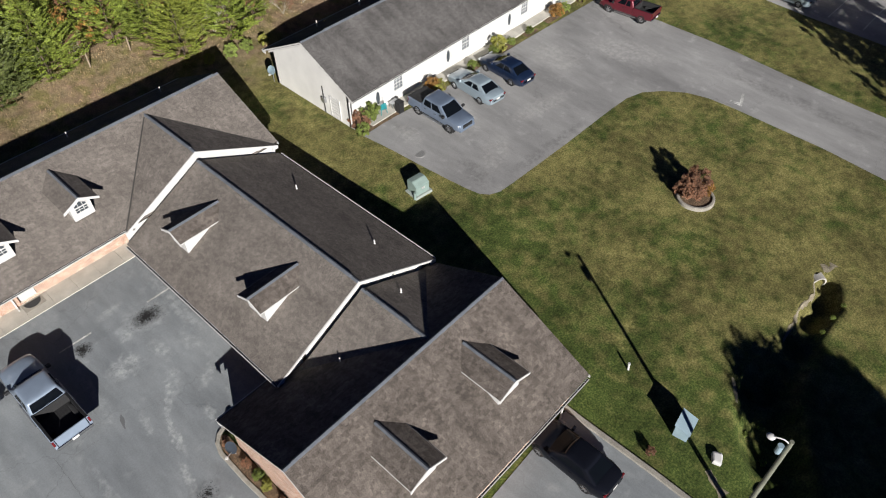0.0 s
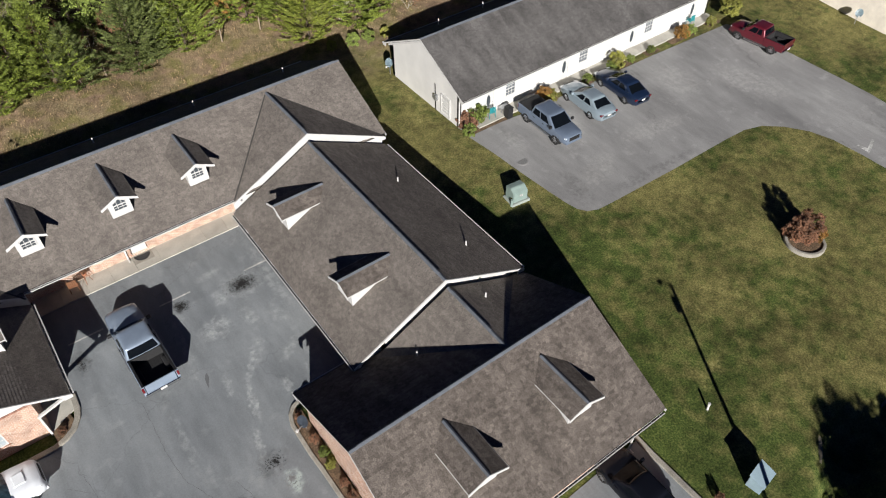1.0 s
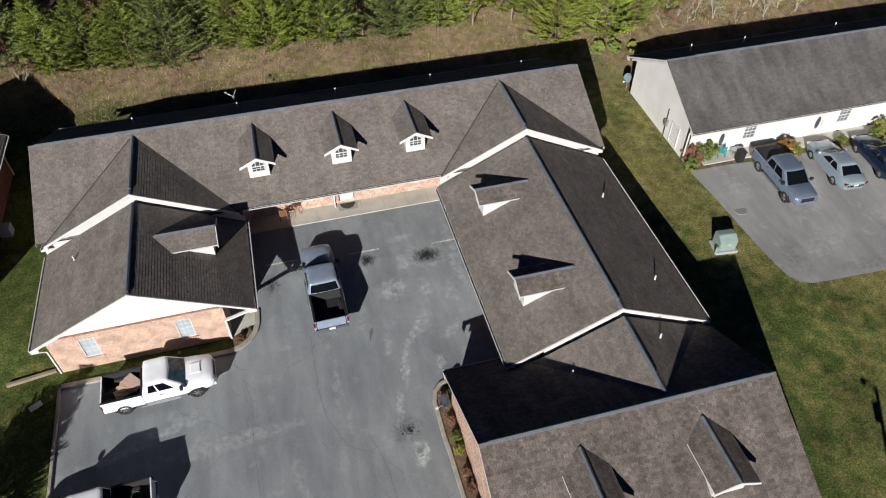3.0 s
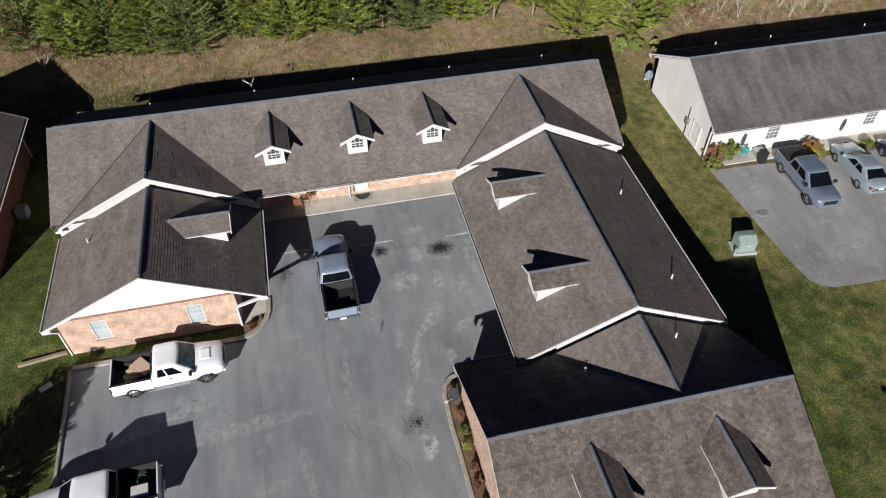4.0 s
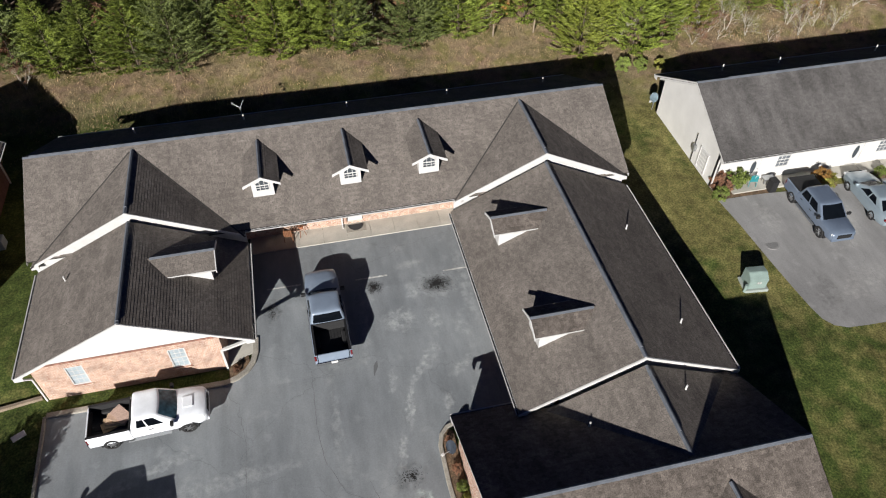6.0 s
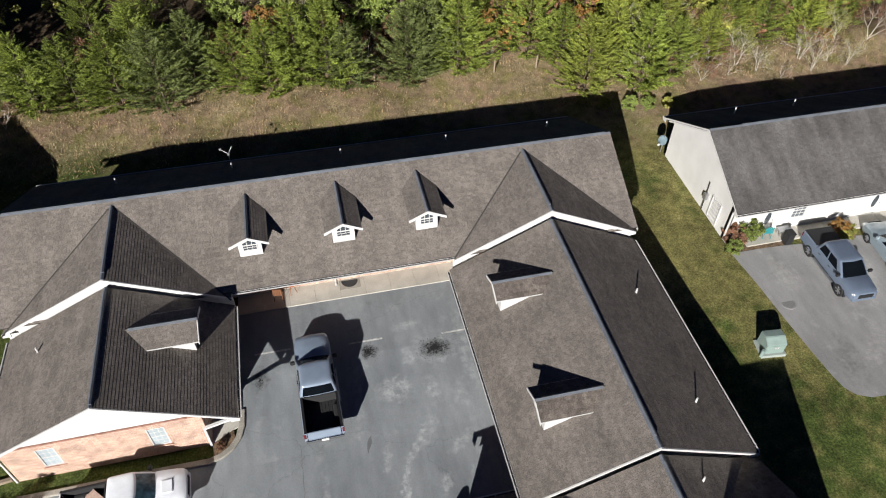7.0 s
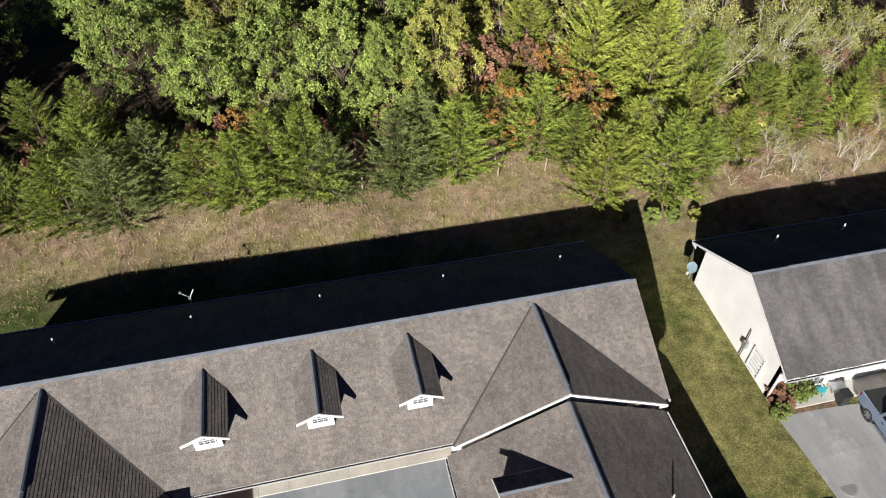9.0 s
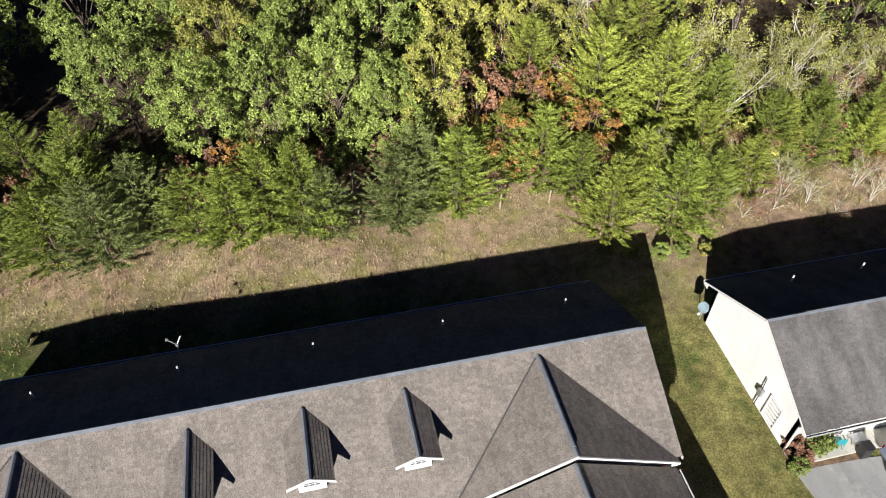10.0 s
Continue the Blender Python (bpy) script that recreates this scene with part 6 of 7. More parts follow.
# the six biggest, from x -20 westwards, are unseen and added to darken the wood
for k, (x, y, s, kind) in enumerate([(-3.0, 63.5, 1.05, 0), (1.8, 60.5, 0.95, 0), (5.8, 60.8, 1.0, 1), (10.4, 59.6, 1.05, 0), (13.6, 58.4, 0.85, 1), (16.8, 59.4, 0.95, 2), (8.4, 65.0, 1.1, 1), (3.6, 66.5, 1.1, 2), (14.2, 65.0, 1.1, 0), (19.4, 65.5, 1.0, 2), (-20.5, 58.5, 1.45, 0), (-22.5, 63.0, 1.55, 1), (-20.0, 67.0, 1.5, 0), (-24.0, 71.0, 1.55, 1), (-27.0, 66.5, 1.5, 0), (-26.0, 60.5, 1.5, 1), (25.6, 66.0, 1.0, 2), (0.4, 71.0, 1.1, 1), (-6.6, 73.0, 1.1, 1)]):
    plant("broadleaf_tree", BROAD[kind], x, y, "leafy green tree in the wood, some added unseen for shade", "tree", s, 83.0 * k, "broadleaf trees in the wood")
for k, (x, y, s, kind) in enumerate([(0.6, 57.4, 0.8, 0), (19.6, 59.6, 1.1, 0), (20.6, 57.6, 1.0, 1), (24.6, 56.4, 0.9, 1), (27.2, 54.6, 0.85, 1), (46.0, 50.6, 0.7, 0), (18.6, 57.2, 0.9, 1), (3.4, 57.8, 0.75, 0)]):
    plant("autumn_shrub", AUTUMN[kind], x, y, "rust-coloured autumn shrub between the cedars", "shrub", s, 71.0 * k, "autumn shrubs")
for k, (x, y, s, kind) in enumerate([(27.6, 50.4, 0.6, 0), (34.6, 52.8, 0.75, 0), (36.6, 53.0, 0.85, 1), (38.2, 57.6, 1.3, 0), (41.4, 57.0, 1.2, 2), (44.0, 55.0, 1.1, 0), (47.4, 56.0, 1.2, 1), (40.0, 51.4, 0.6, 0), (44.6, 50.8, 0.6, 1), (35.8, 60.0, 1.35, 2), (17.8, 62.4, 1.3, 0), (5.2, 58.6, 1.1, 0), (24.6, 63.0, 1.35, 1), (51.5, 51.5, 0.9, 1), (40.0, 62.0, 1.5, 0), (46.0, 61.0, 1.5, 2), (-15.6, 53.6, 0.5, 1), (10.2, 55.2, 0.6, 1), (20.0, 54.4, 0.6, 1), (31.0, 53.6, 0.8, 0), (48.4, 51.6, 0.7, 0), (37.4, 50.4, 0.5, 1), (33.0, 60.0, 1.3, 0), (37.0, 63.0, 1.5, 2), (43.0, 59.4, 1.4, 0), (49.6, 59.0, 1.4, 2), (30.6, 66.0, 1.6, 0), (26.6, 60.0, 1.2, 0), (35.0, 56.8, 1.1, 0), (39.6, 59.6, 1.3, 2), (45.6, 57.6, 1.3, 0), (8.0, 62.5, 1.7, 0), (32.4, 50.2, 0.55, 1), (35.4, 49.2, 0.5, 1), (12.0, 62.0, 1.8, 2)]):
    plant("bare_tree", BARE[kind], x, y, "thin half-bare tree with pale twigs", "tree", s, 53.0 * k, "half-bare trees")
for k, (x, y, s, kind) in enumerate([(29.5, 50.6, 1.0, 0), (29.0, 51.4, 0.9, 0), (36.6, 50.6, 0.9, 1), (39.0, 50.5, 1.0, 0), (40.3, 49.5, 0.85, 0), (41.9, 48.4, 0.6, 1), (44.5, 50.2, 1.1, 0), (44.8, 48.8, 0.9, 0), (46.6, 49.6, 0.8, 1), (34.4, 50.4, 0.8, 0), (19.4, 54.2, 0.8, 1), (37.8, 49.4, 0.6, 1), (48.0, 48.9, 0.8, 0)]):
    plant("bare_sapling", BARE_PALE[kind], x, y, "leafless pale-twigged sapling at the edge of the wood", "tree", s, 67.0 * k, "bare saplings")
for k, (x, y, s) in enumerate([(3.6, 56.6, 1.45), (1.4, 56.4, 1.3), (20.6, 55.8, 1.5), (19.4, 58.2, 1.8), (26.6, 55.4, 1.5), (22.0, 59.0, 1.9), (24.4, 58.6, 1.7)]):
    plant("autumn_shrub", AUTUMN[k % 2], x, y, "tall rust-coloured sapling between the cedars", "shrub", s, 71.0 * k, "autumn shrubs")
under_random = random.Random(12)
for k in range(50):
    x = -24 + 1.6 * k + under_random.uniform(-0.6, 0.6)
    y = (57.6 if x < 18 else 56.0) + under_random.uniform(-1.0, 2.2) - (1.5 if x > 32 else 0)
    plant("thicket_shrub", THICKET[under_random.choice((0, 1, 1, 2) if x > 17 else (0, 0, 2))], x, y, "leafy undergrowth shrub between the trees", "shrub", under_random.uniform(1.3, 2.3), 80 * k, "undergrowth of the wood")
# cedars out of view, added to put the neighbouring house in shade
for x, y, s in ((-24.6, 26.6, 0.95), (-26.6, 28.6, 0.95), (-24.2, 23.8, 0.9)):
    plant("cedar_tree", CEDARS[1], x, y, "unseen cedar added to shade the neighbouring house", "tree", s, 40 * x)
far_random = random.Random(5)
for gy in range(6):
    for gx in range(19):
        x = -34 + 5.0 * gx + far_random.uniform(-1.8, 1.8)
        y = 69.5 + 4.2 * gy + far_random.uniform(-1.5, 1.5)
        if x < -2 and far_random.random() < 0.75:
            continue
        meshes = THIN[far_random.randrange(2)] if x < 22 or far_random.random() < 0.5 else BARE[far_random.randrange(3)]
        plant("wood_tree", meshes, x, y, "tree deeper in the mixed wood", "tree", far_random.uniform(0.85, 1.2) * (1.0 if meshes in THIN else 1.7), far_random.uniform(0, 360), "trees deep in the wood")
for x, y, kind in ((-18.5, 57.0, 0), (-17.5, 62.5, 1), (-22.5, 58.5, 0), (-26.0, 62.0, 1), (-21.5, 66.0, 0), (54.0, 58.0, 1), (58.0, 54.0, 0), (60.0, 60.0, 1), (52.0, 64.0, 0), (65.0, 57.0, 1)):
    plant("wood_tree", THIN[kind], x, y, "leafy tree at the end of the wood", "tree", 0.95, 30 * x, "trees deep in the wood")
SHADE = [broadleaf_meshes(280 + k, 9.0, 3.1, m, 72, 6, 12, 0.28) for k, m in enumerate((M_LEAF, M_LEAF2))]
# trees outside the view that throw their shade on lawn and lots
for x, y, s, kind in ((19.6, -18.4, 1.17, 0), (19.0, -19.2, 1.12, 1), (20.3, -19.3, 1.12, 0), (19.8, -18.8, 1.15, 1), (20.8, -20.6, 1.15, 0), (21.4, -19.6, 1.1, 1), (16.8, -22.1, 1.15, 1), (20.4, -22.6, 1.15, 0), (60.8, 1.2, 0.95, 1), (62.5, 0.5, 1.0, 0), (61.5, -2.5, 1.0, 0), (64.5, -1.5, 1.0, 1)):
    plant("shade_tree", SHADE[kind], x, y, "leafy shade tree on the lawn", "tree", s, 40 * x, "shade trees")
for x, y, sc in ((-14.1, 18.9, 0.6), (-13.7, 17.9, 0.55), (-14.6, 17.6, 0.6), (-15.3, 18.4, 0.62), (-15.0, 16.6, 0.6), (-16.2, 17.4, 0.62)):
    plant("cedar_tree", CEDARS[5], x, y, "young dark cedar on the lawn by the kerb", "tree", sc, 50 * x)
plant("cedar_tree", CEDARS[1], -13.3, 19.6, "young cedar on the lawn by the kerb", "tree", 0.62, 20)

# shrubs by the white building
for k, (x, y, s, kind) in enumerate([(29.7, 33.3, 1.0, 2), (30.6, 33.4, 1.15, 0), (29.3, 32.6, 0.7, 0), (36.5, 32.5, 0.85, 3), (37.0, 32.3, 0.7, 1), (36.5, 32.2, 0.6, 1), (40.9, 32.4, 0.55, 0), (44.3, 32.5, 0.95, 1), (43.6, 32.4, 0.6, 0), (45.8, 32.35, 0.5, 0), (48.2, 32.35, 0.5, 0), (52.0, 32.4, 0.85, 3), (52.4, 32.3, 0.6, 1), (53.3, 32.35, 0.6, 0), (55.8, 32.3, 0.6, 1), (58.6, 32.6, 1.3, 1), (59.2, 33.2, 1.1, 0)]):
    plant("shrub", BUSH[kind], x, y, ("small rounded green shrub", "yellow-green garden shrub", "russet dry shrub", "orange-leaved garden shrub")[(0, 1, 2, 3)[kind]] + " beside the white wall", "shrub", s, 77.0 * k, "shrubs along the white wall", level(y) + 0.06)
for k, (x, y, s, kind) in enumerate([(8.45, 18.5, 0.35, 2), (8.5, 17.6, 0.42, 0), (8.4, 16.9, 0.36, 1), (8.5, 15.7, 0.35, 2), (8.5, 14.9, 0.4, 2), (8.4, 20.1, 0.25, 2), (8.6, 17.1, 0.3, 1), (8.55, 13.9, 0.35, 0), (-1.45, 26.2, 0.3, 2), (28.6, 47.2, 0.8, 0), (30.0, 47.0, 0.7, 0), (26.8, 47.6, 0.6, 1), (31.6, 46.9, 0.6, 1), (22.4, 4.55, 0.35, 2)]):
    plant("shrub", BUSH[kind], x, y, "low straggling shrub in rough ground", "shrub", s, 57.0 * k, "", level(y) + 0.05)

# dry grass along the wood, blade by blade
g = np.random.default_rng(9)
n = 42000
gx, gy = g.uniform(-26, 52, n), 44.5 + 12.5 * g.uniform(0, 1, n) ** 0.85
keep = ((gy > 48.2 + 0.8 * np.sin(gx * 0.7)) | (g.uniform(0, 1, n) < 0.25)) & ~((gx > 28.5) & (gy < 45.5)) & ~((gx > -11.9) & (gx < 23) & (gy < 45.2))
gx, gy = gx[keep], gy[keep]
n = len(gx)
pos = np.stack([gx, gy, np.interp(gy, GROUND_Y, GROUND_Z) - 0.65 * np.clip((6.0 - gx) / 18.0, 0, 1) * np.clip((gy - 44.0) / 6.0, 0, 1) - 0.01], 1)
me = leaves_mesh("dry_grass", pos, np.stack([g.normal(0, 0.55, n), g.normal(0, 0.55, n), np.ones(n) * 0.8], 1), g.normal(size=(n, 3)), g.uniform(0.10, 0.34, n), g.uniform(0.02, 0.05, n), M_STRAW)
tagged(new("dry_grass", me), "tufts of dry straw-coloured grass along the wood", "grass", kind="stuff")

# ---- on the lawns ----
for x, y, h in ((10.5, 53.3, 1.15), (19.7, 52.8, 1.25), (23.05, 52.7, 1.1), (-15.9, 53.9, 0.9)):
    p = thing("fence_post", x, y, level(y), "weathered wooden fence post in dry grass", "fence post", "old fence posts")
    bm = bmesh.new()
    tube(bm, (0, 0, -0.2), (0.04, 0.02, h), 0.065, 0.055, seg=8)
    part("post", bm, M_WOOD, p)

tx = thing("transformer_box", 28.0, 25.85, level(25.8), "pale green utility transformer on a concrete pad", "utility box", rz=-6)
part("pad", boxed(-0.72, 0.68, -0.62, 0.52, -0.1, 0.14, 0.02), mat("green_grey_pad", (0.30, 0.34, 0.31), 0.85, grain=0.12), tx)
bm = bmesh.new()
prism(bm, [(-0.58, -0.48, 0.12), (-0.58, 0.45, 0.12), (-0.58, 0.45, 1.05), (-0.58, -0.05, 1.12), (-0.58, -0.48, 0.85)], (1.12, 0, 0))
bmesh.ops.bevel(bm, geom=bm.edges[:], offset=0.03, segments=2, affect="EDGES")
tb_ = part("cabinet", bm, M_GREENBOX, tx)
part("door", boxed(-0.5, 0.48, -0.497, -0.482, 0.2, 0.8, 0.005), M_GREENBOX, tb_)
part("label_plate", boxed(-0.12, 0.12, -0.505, -0.499, 0.55, 0.7), M_PAINTLINE, tb_)
bm = bmesh.new()
tube(bm, (-0.72, -0.5, 0.0), (-0.72, -0.5, 0.55), 0.09, seg=10)
part("pedestal", bm, M_GREENBOX, tx)

cb = thing("utility_cabinet", 24.65, 4.0, level(4.0), "pale blue-grey metal utility cabinet on the lawn", "utility box", rz=8)
bm = bmesh.new()
prism(bm, [(-0.55, -0.4, 0), (-0.55, 0.36, 0), (-0.55, 0.36, 0.95), (-0.55, -0.4, 0.68)], (1.08, 0, 0))
bmesh.ops.bevel(bm, geom=bm.edges[:], offset=0.025, segments=2, affect="EDGES")
part("cabinet", bm, M_BLUEPANEL, cb)
bm = bmesh.new()
prism(bm, [(-0.6, -0.45, 0.67), (-0.6, 0.4, 0.97), (-0.6, 0.4, 1.01), (-0.6, -0.45, 0.71)], (1.18, 0, 0))
part("lid", bm, M_BLUEPANEL, cb)

mk = thing("marker_post", 25.85, 8.0, level(8.0), "short white plastic marker post on the lawn", "marker post")
bm = bmesh.new()
tube(bm, (0, 0, -0.1), (0.04, 0.05, 0.42), 0.06, seg=10)
tube(bm, (0.04, 0.05, 0.42), (0.045, 0.055, 0.5), 0.075, seg=10)
part("post", bm, M_WHITE, mk)
st = thing("pale_rock", 24.4, 1.95, level(2.0) - 0.2, "pale squared rock at the edge of the bank", "rock", rz=25)
bm = boxed(-0.3, 0.28, -0.22, 0.26, 0, 0.45, 0.09)
for v in bm.verts:
    v.co += Vector(noise.noise_vector(v.co * 3.1)) * 0.07
part("rock", bm, M_WHITE, st)
for x, y in ((-11.9, 24.75),):
    c = thing("paper_sheet" if x < 0 else "pale_rock", x, y, terrain(x, y) + 0.02, "white board lying on the grass" if x < 0 else "weathered pale stone in the bank", "board" if x < 0 else "rock", rz=30)
    part("board" if x < 0 else "rock", boxed(-0.32, 0.32, -0.17, 0.17, 0, 0.05 if x < 0 else 0.2, 0.01), M_WHITE if x < 0 else M_CONC, c)
lg = thing("timber_edging", -12.2, 26.5, level(26.5), "old timber edging beam lying in the grass", "timber", rz=8)
part("beam", boxed(-1.25, 1.2, -0.1, 0.1, -0.03, 0.16, 0.02), M_WOOD, lg)

# round planter with a dry shrub
pl = thing("planter_ring", 40.35, 12.1, level(12.1), "low round concrete planter ring on the lawn", "planter")
bm = bmesh.new()
seg = 28
prof = [(1.28, -0.1), (1.28, 0.2), (1.24, 0.24), (1.1, 0.24), (1.06, 0.2), (1.06, -0.1)]
rings = [[bm.verts.new((p * math.cos(k * math.tau / seg), p * math.sin(k * math.tau / seg), q)) for p, q in prof] for k in range(seg)]
for k in range(seg):
    a, b = rings[k], rings[(k + 1) % seg]
    for j in range(6):
        bm.faces.new((a[j], a[(j + 1) % 6], b[(j + 1) % 6], b[j]))
part("ring", bm, M_KERB, pl, smooth=True)
bm = bmesh.new()
bm.faces.new([bm.verts.new((1.07 * math.cos(k * math.tau / seg), 1.07 * math.sin(k * math.tau / seg), 0.14)) for k in range(seg)])
part("soil", bm, M_MULCH, pl)
for k, (x, y, s, kind) in enumerate([(40.7, 12.5, 1.35, 2), (40.0, 12.7, 1.0, 2), (41.0, 11.8, 0.8, 3), (40.2, 12.2, 0.9, 2)]):
    plant("shrub", BUSH[kind], x, y, "dry russet shrub in the planter ring", "shrub", s, 90 * k, "shrubs in the planter", level(y) + 0.14)

# culvert mouth
cv = thing("culvert_pipe", 39.35, 2.95, level(3.0) - 0.82, "broken concrete culvert pipe mouth in the ditch", "culvert", rz=-38)
bm = bmesh.new()
for k in range(16):
    a0, a1 = math.tau * k / 16, math.tau * (k + 1) / 16
    o = [(r * math.cos(a), 0.0, r * math.sin(a) + 0.4) for r, a in ((0.46, a0), (0.46, a1), (0.36, a1), (0.36, a0))]
    prism(bm, o, (0, 0.5 + 0.1 * math.sin(3 * a0), 0))
part("pipe", bm, mat("pale_weathered_concrete", (0.42, 0.40, 0.36), 0.9, grain=0.15, stain=0.2), cv)
M_CLAY = mat("bare_pale_clay", (0.23, 0.20, 0.14), 0.95, grain=0.3, grain_scale=9, stain=0.3, stain_scale=2.0, bump=0.6, bump_scale=14)


def bare_bank(points, wide, seed):
    """A ragged strip of bare clay along the broken edge of the ditch."""
    g = random.Random(seed)
    bm = bmesh.new()
    last = None
    for (ax, ay), (bx, by) in zip(points, points[1:]):
        n = max(2, int(math.hypot(bx - ax, by - ay) / 0.2))
        nx, ny = -(by - ay) / math.hypot(bx - ax, by - ay), (bx - ax) / math.hypot(bx - ax, by - ay)
        for k in range(n):
            x, y = ax + (bx - ax) * k / n, ay + (by - ay) * k / n
            w = wide * g.uniform(0.4, 1.2)
            row = []
            for q in (-1.0, -0.33, 0.33, 1.0):
                px, py = x + nx * w * q, y + ny * w * q
                row.append(bm.verts.new((px, py, terrain(px, py) + 0.035 - 0.03 * abs(q))))
            if last:
                for i in range(3):
                    bm.faces.new((last[i], last[i + 1], row[i + 1], row[i]))
            last = row
    for f in bm.faces:
        f.normal_update()
        if f.normal.z < 0:
            f.normal_flip()
    tagged(part("bare_bank", bm, M_CLAY), "strip of bare pale clay along the ditch", "bank", kind="structure")


bare_bank([(39.0, 3.2), (38.2, 2.75), (37.2, 2.85), (36.4, 3.0), (35.4, 2.8), (34.4, 2.75), (33.6, 2.65)], 0.13, 1)
bare_bank([(40.2, 3.3), (40.6, 2.9), (41.2, 2.9)], 0.3, 2)
bare_bank([(29.4, 3.6), (28.6, 3.0), (28.0, 2.6)], 0.16, 3)
bare_bank([(23.6, 2.0), (23.2, 1.4), (22.9, 0.6)], 0.3, 4)
for k, (x, y, s) in enumerate([(38.2, 1.2, 0.2), (37.0, 1.3, 0.22), (35.6, 1.3, 0.18), (29.6, 2.4, 0.25), (28.2, 1.2, 0.25), (26.6, 0.2, 0.25), (27.2, 1.6, 0.2)]):
    plant("shrub", BUSH[0], x, y, "low rough green growth along the ditch", "shrub", s, 33.0 * k, "growth along the ditch")

# light pole
lp = thing("street_lamp", 22.37, -0.17, level(-0.25) - 0.7, "tall wooden pole with a white lamp arm", "street lamp")
bm = bmesh.new()
tube(bm, (0, 0, -0.3), (0.12, 0.0, 7.9), 0.13, 0.09, seg=12)
part("pole", bm, mat("treated_green_grey_timber", (0.16, 0.165, 0.125), 0.85, grain=0.25, stain=0.2), lp)
bm = bmesh.new()
pts = [(0.1, 0.02, 7.7), (0.0, 0.25, 7.9), (-0.08, 0.45, 7.92), (-0.15, 0.62, 7.88)]
for a, b in zip(pts, pts[1:]):
    tube(bm, a, b, 0.03)
arm = part("lamp_arm", bm, M_WHITE, lp)
bm = bmesh.new()
bmesh.ops.create_uvsphere(bm, u_segments=16, v_segments=10, radius=0.16)
bm.transform(pose(-0.17, 0.72, 7.82) @ Matrix.Diagonal((1, 1.15, 0.6, 1)))
part("lamp_head", bm, M_WHITE, arm, "white lamp head", smooth=True)
bm = bmesh.new()
tube(bm, (0.0, 0.24, 6.95), (0.0, 0.24, 7.45), 0.13, seg=12)
part("pole_transformer", bm, M_BLUEPANEL, lp, "blue-grey can on the pole")
sign = thing("flat_box_roof", 22.2, -3.2, level(-3.2), "dark flat-topped box beside the pole", "box", rz=20)
part("body", boxed(-0.9, 0.9, -0.7, 0.7, 0, 0.9, 0.03), M_BLACKPL, sign)
part("top", boxed(-0.95, 0.95, -0.75, 0.75, 0.9, 0.96, 0.02), M_KERB, sign)

# ---- by the brick wall ----
def garden_chair(name, x, y, z, rz, m, label, s=1.0):
    ch = thing(name, x, y, z, label, "chair", rz=rz)
    for i in (-1, 1):
        for j in (-1, 1):
            bm = bmesh.new()
            bar(bm, (i * 0.25, j * 0.24, 0), (i * 0.22, j * 0.21, 0.42 if j < 0 else 0.92), 0.035, 0.035)
            part("leg", bm, m, ch)
        bm = bmesh.new()
        bar(bm, (i * 0.26, -0.26, 0.64), (i * 0.24, 0.24, 0.66), 0.05, 0.025)
        part("armrest", bm, m, ch)
    for k in range(5):
        part("slat", boxed(-0.24, 0.24, -0.24 + 0.095 * k, -0.165 + 0.095 * k, 0.42, 0.44), m, ch)
    for k in range(5):
        bm = boxed(-0.22 + 0.095 * k, -0.15 + 0.095 * k, 0.205, 0.225, 0.44, 0.95)
        part("back_slat", bm, m, ch)
    return ch


garden_chair("garden_chair", 1.95, 34.8, 0.21, 175, M_BROWN, "brown wooden armchair on the concrete walk")
tb2 = thing("plant_stand", 2.75, 35.0, 0.21, "brown plant stand with a dry pot plant", "plant stand")
bm = bmesh.new()
for k in range(3):
    a = k * math.tau / 3
    bar(bm, (0.25 * math.cos(a), 0.25 * math.sin(a), 0), (0.1 * math.cos(a), 0.1 * math.sin(a), 0.6), 0.03, 0.03)
part("legs", bm, M_BROWN, tb2)
bm = bmesh.new()
tube(bm, (0, 0, 0.6), (0, 0, 0.8), 0.12, 0.16, seg=12)
part("pot", bm, mat("terracotta", (0.38, 0.15, 0.08), 0.8, grain=0.1), tb2)
plant("pot_plant", BUSH[2], 2.75, 35.0, "dry russet pot plant", "plant", 0.3, 0, "", 0.98)
rug = thing("door_mat", 6.05, 35.02, 0.212, "dark half-round door mat on a pale mat", "door mat")
part("under_mat", boxed(-0.6, 0.6, -0.42, 0.3, 0, 0.012), M_KERB, rug)
bm = bmesh.new()
prism(bm, [(0.48 * math.cos(a), 0.22 - 0.52 * math.sin(a), 0.012) for a in [math.pi * k / 16 for k in range(17)]], (0, 0, 0.015))
part("mat", bm, M_BLACKPL, rug)
garden_chair("garden_chair", 31.9, 33.3, level(33.3) + 0.165, 170, M_TEAL, "teal plastic garden chair on the patio")
garden_chair("garden_chair", 54.2, 33.3, level(33.3) + 0.165, 175, M_TEAL, "pale teal garden chair on the patio")
lt = thing("low_table", 33.1, 33.3, level(33.3) + 0.165, "low dark slatted table on the patio", "table")
for i in (-1, 1):
    for j in (-1, 1):
        part("leg", boxed(i * 0.32 - 0.025, i * 0.32 + 0.025, j * 0.16 - 0.025, j * 0.16 + 0.025, 0, 0.36), M_METAL, lt)
part("tabletop", boxed(-0.4, 0.4, -0.24, 0.24, 0.36, 0.4, 0.01), M_METAL, lt)
bn = thing("waste_bin", 33.0, 32.62, level(32.6) + 0.05, "dark wheeled bin behind the slate pickup", "bin")
part("body", boxed(-0.24, 0.24, -0.26, 0.26, 0, 0.85, 0.05), M_BLACKPL, bn)
part("lid", boxed(-0.26, 0.26, -0.29, 0.28, 0.85, 0.92, 0.03), M_BLACKPL, bn)

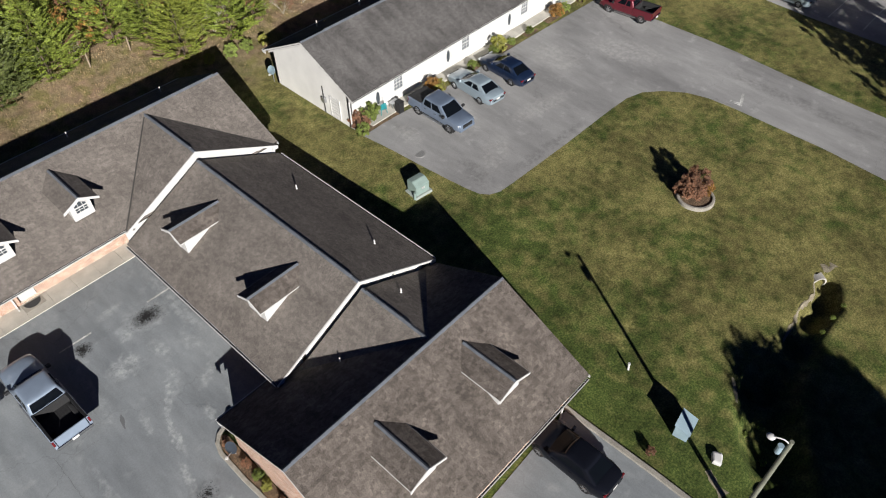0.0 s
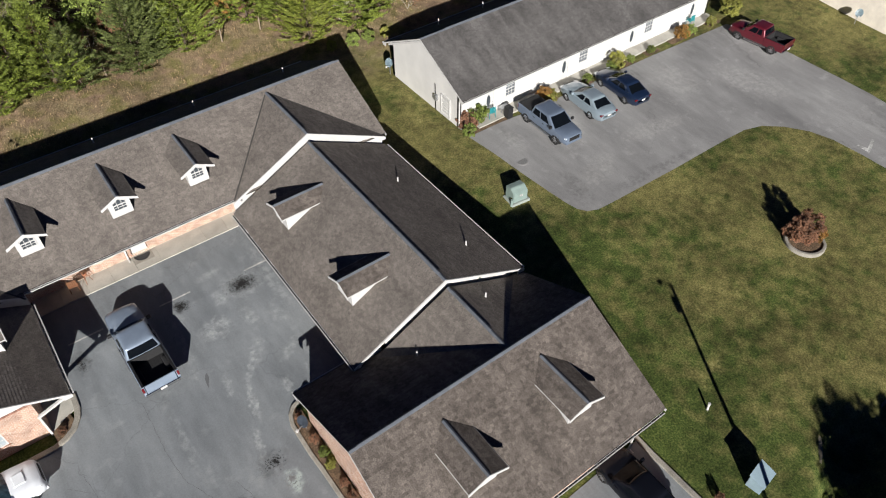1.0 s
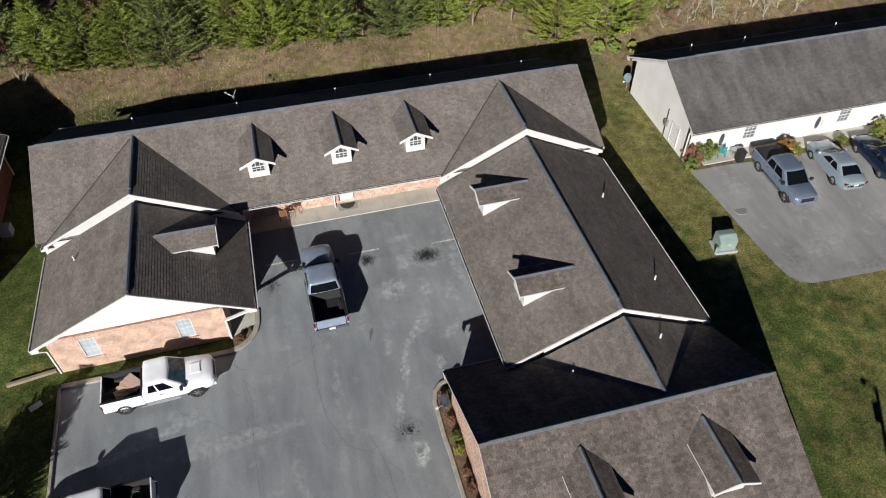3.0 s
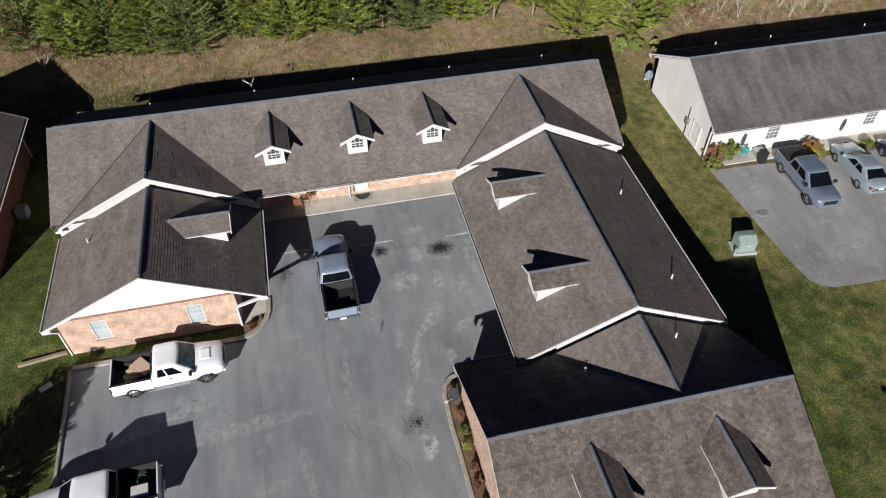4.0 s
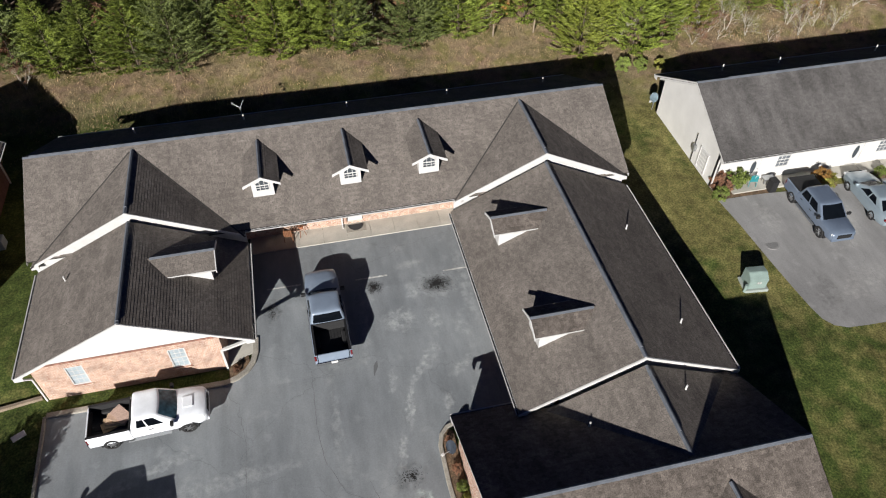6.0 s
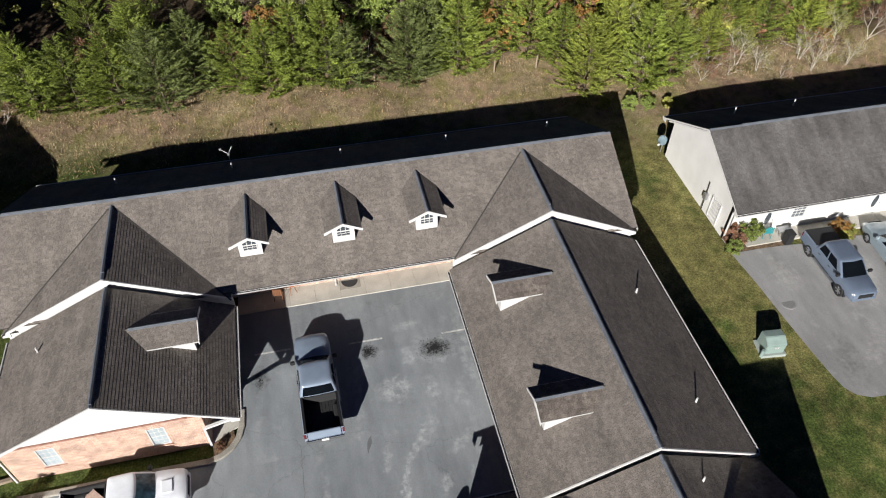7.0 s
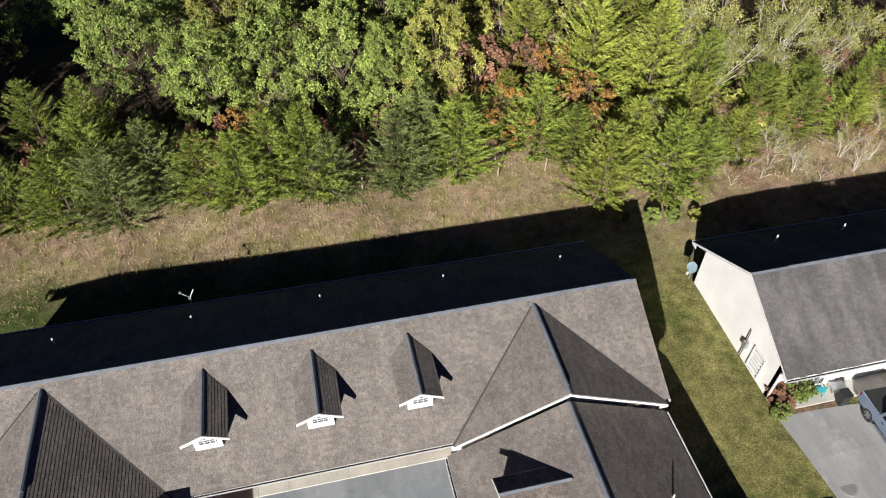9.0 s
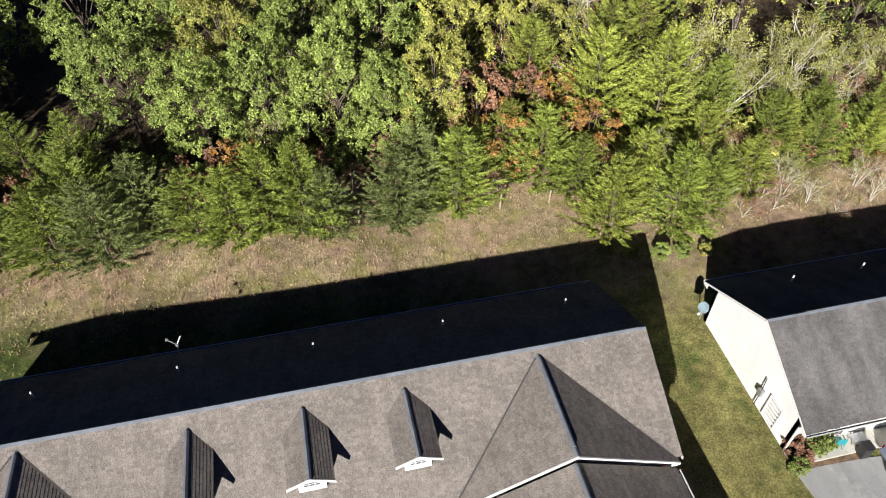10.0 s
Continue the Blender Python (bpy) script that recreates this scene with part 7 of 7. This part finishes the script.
# ---- marks on the asphalt ----
def blotch(name, x, y, rx, ry, material, label, category, seed, rough=0.35, up=0.034, rz=0.0, n=40):
    g = random.Random(seed)
    ph = [g.uniform(0, math.tau) for _ in range(6)]
    bm = bmesh.new()
    vs = []
    for k in range(n):
        a = k * math.tau / n
        r = 1 + rough * sum(math.sin((j + 2) * a + ph[j]) / (j + 1.5) for j in range(6)) + g.uniform(-0.12, 0.12) * rough * 2
        c, s = math.cos(radians(rz)), math.sin(radians(rz))
        px, py = rx * r * math.cos(a), ry * r * math.sin(a)
        vs.append((x + px * c - py * s, y + px * s + py * c))
    bm.faces.new([bm.verts.new((p, q, level(q) + up)) for p, q in vs])
    for yy in GROUND_Y:
        bmesh.ops.bisect_plane(bm, geom=bm.verts[:] + bm.edges[:] + bm.faces[:], plane_co=(0, yy, 0), plane_no=(0, 1, 0))
    for v in bm.verts:
        v.co.z = level(v.co.y) + up
    for f in bm.faces:
        if f.normal.z < 0:
            f.normal_flip()
    return tagged(part(name, bm, material), label, category, kind="structure")


def spatter(x, y, rx, ry, seed, n=130, material=None, size=(0.02, 0.14)):
    """A worn oil stain: a scatter of irregular dark flecks."""
    g = random.Random(seed)
    bm = bmesh.new()
    for _ in range(n):
        d, a = abs(g.gauss(0, 0.5)), g.uniform(0, math.tau)
        px, py = x + rx * d * math.cos(a), y + ry * d * math.sin(a)
        r = g.uniform(*size) * max(0.25, 1.2 - d)
        z = level(py) + 0.036 + g.uniform(0, 0.003)
        k = g.randint(5, 8)
        f = bm.faces.new([bm.verts.new((px + r * g.uniform(0.5, 1.3) * math.cos(j * math.tau / k), py + r * g.uniform(0.4, 1.1) * math.sin(j * math.tau / k), z)) for j in range(k)])
    return tagged(part("oil_stain", bm, material or M_OIL), "dark oil stain on the asphalt", "stain", kind="structure")


spatter(9.95, 29.6, 1.35, 0.9, 1, 1100, None, (0.008, 0.05))
spatter(6.35, 30.1, 0.8, 0.75, 2, 420, None, (0.008, 0.045))
spatter(0.6, 29.5, 0.45, 0.8, 3, 90, None, (0.01, 0.04))
spatter(6.3, 18.7, 0.9, 0.8, 4, 200, None, (0.01, 0.045))
spatter(6.55, 17.4, 0.6, 0.7, 5, 90, M_PALEPATCH, (0.02, 0.08))
spatter(15.3, 6.6, 0.9, 0.6, 7, 90, None, (0.02, 0.1))
blotch("dark_patch", 5.6, 24.9, 0.1, 0.4, M_TAR, "small dark oil patch on the asphalt", "stain", 31, 0.3, 0.034, -12, 20)
for x0, x1, y in ((0.4, 2.3, 31.12), (5.4, 7.25, 30.77), (10.5, 12.0, 30.4)):
    sheet("bay_line", [(x0, y), (x1, y - 0.02), (x1, y + 0.09), (x0, y + 0.1)], M_PAINTLINE, 0.034, "worn white parking bay line", "road marking")
for k in range(6):
    y = 18.2 - 3.1 * k
    sheet("bay_line", [(69.6, y), (75.0, y), (75.0, y + 0.12), (69.6, y + 0.12)], M_PAINTLINE, 0.034, "white parking bay line", "road marking")
sheet("road_arrow", [(51.9, 14.6), (52.5, 14.75), (53.6, 15.2), (53.5, 15.35), (52.3, 14.95), (52.1, 15.6), (51.9, 15.6)], M_PAINTLINE, 0.034, "worn white painted arrow", "road marking")
mh = thing("manhole_cover", 30.64, 28.35, level(28.35) + 0.03, "round grey manhole cover in the asphalt", "manhole cover")
bm = bmesh.new()
tube(bm, (0, 0, -0.05), (0, 0, 0.005), 0.46, seg=28)
part("frame", bm, mat("worn_iron_ring", (0.25, 0.245, 0.24), 0.8, grain=0.15), mh)
bm = bmesh.new()
tube(bm, (0, 0, -0.02), (0, 0, 0.009), 0.38, seg=28)
part("lid", bm, mat("worn_iron_lid", (0.2, 0.2, 0.195), 0.7, grain=0.2), mh)


def crack(points, seed):
    g = random.Random(seed)
    bm = bmesh.new()
    pts = []
    for (ax, ay), (bx, by) in zip(points, points[1:]):
        n = max(2, int(math.hypot(bx - ax, by - ay) / 0.25))
        for k in range(n):
            t = k / n
            pts.append((ax + (bx - ax) * t + g.uniform(-0.03, 0.03), ay + (by - ay) * t + g.uniform(-0.03, 0.03)))
    pts.append(points[-1])
    last = None
    for x, y in pts:
        w = g.uniform(0.004, 0.012)
        cur = (bm.verts.new((x - w, y, level(y) + 0.0335)), bm.verts.new((x + w, y + 0.3 * w, level(y) + 0.0335)))
        if last:
            bm.faces.new((last[0], last[1], cur[1], cur[0]))
        last = cur
    for f in bm.faces:
        if f.normal.z < 0:
            f.normal_flip()
    tagged(part("asphalt_crack", bm, M_TAR), "long hairline crack in the asphalt", "crack", kind="structure")


crack([(2.3, 25.5), (2.25, 22.4), (2.4, 20.4), (3.2, 18.6), (4.6, 17.8), (5.6, 16.5)], 1)
crack([(-1.4, 23.4), (-1.2, 22.0), (-1.3, 19.5), (-1.2, 16.8), (-1.0, 14.0)], 2)
crack([(-2.2, 23.2), (-1.3, 22.3)], 3)
crack([(4.4, 18.9), (4.9, 17.0), (5.0, 15.0)], 4)
crack([(-0.2, 24.8), (2.0, 25.0), (4.5, 24.8)], 5)
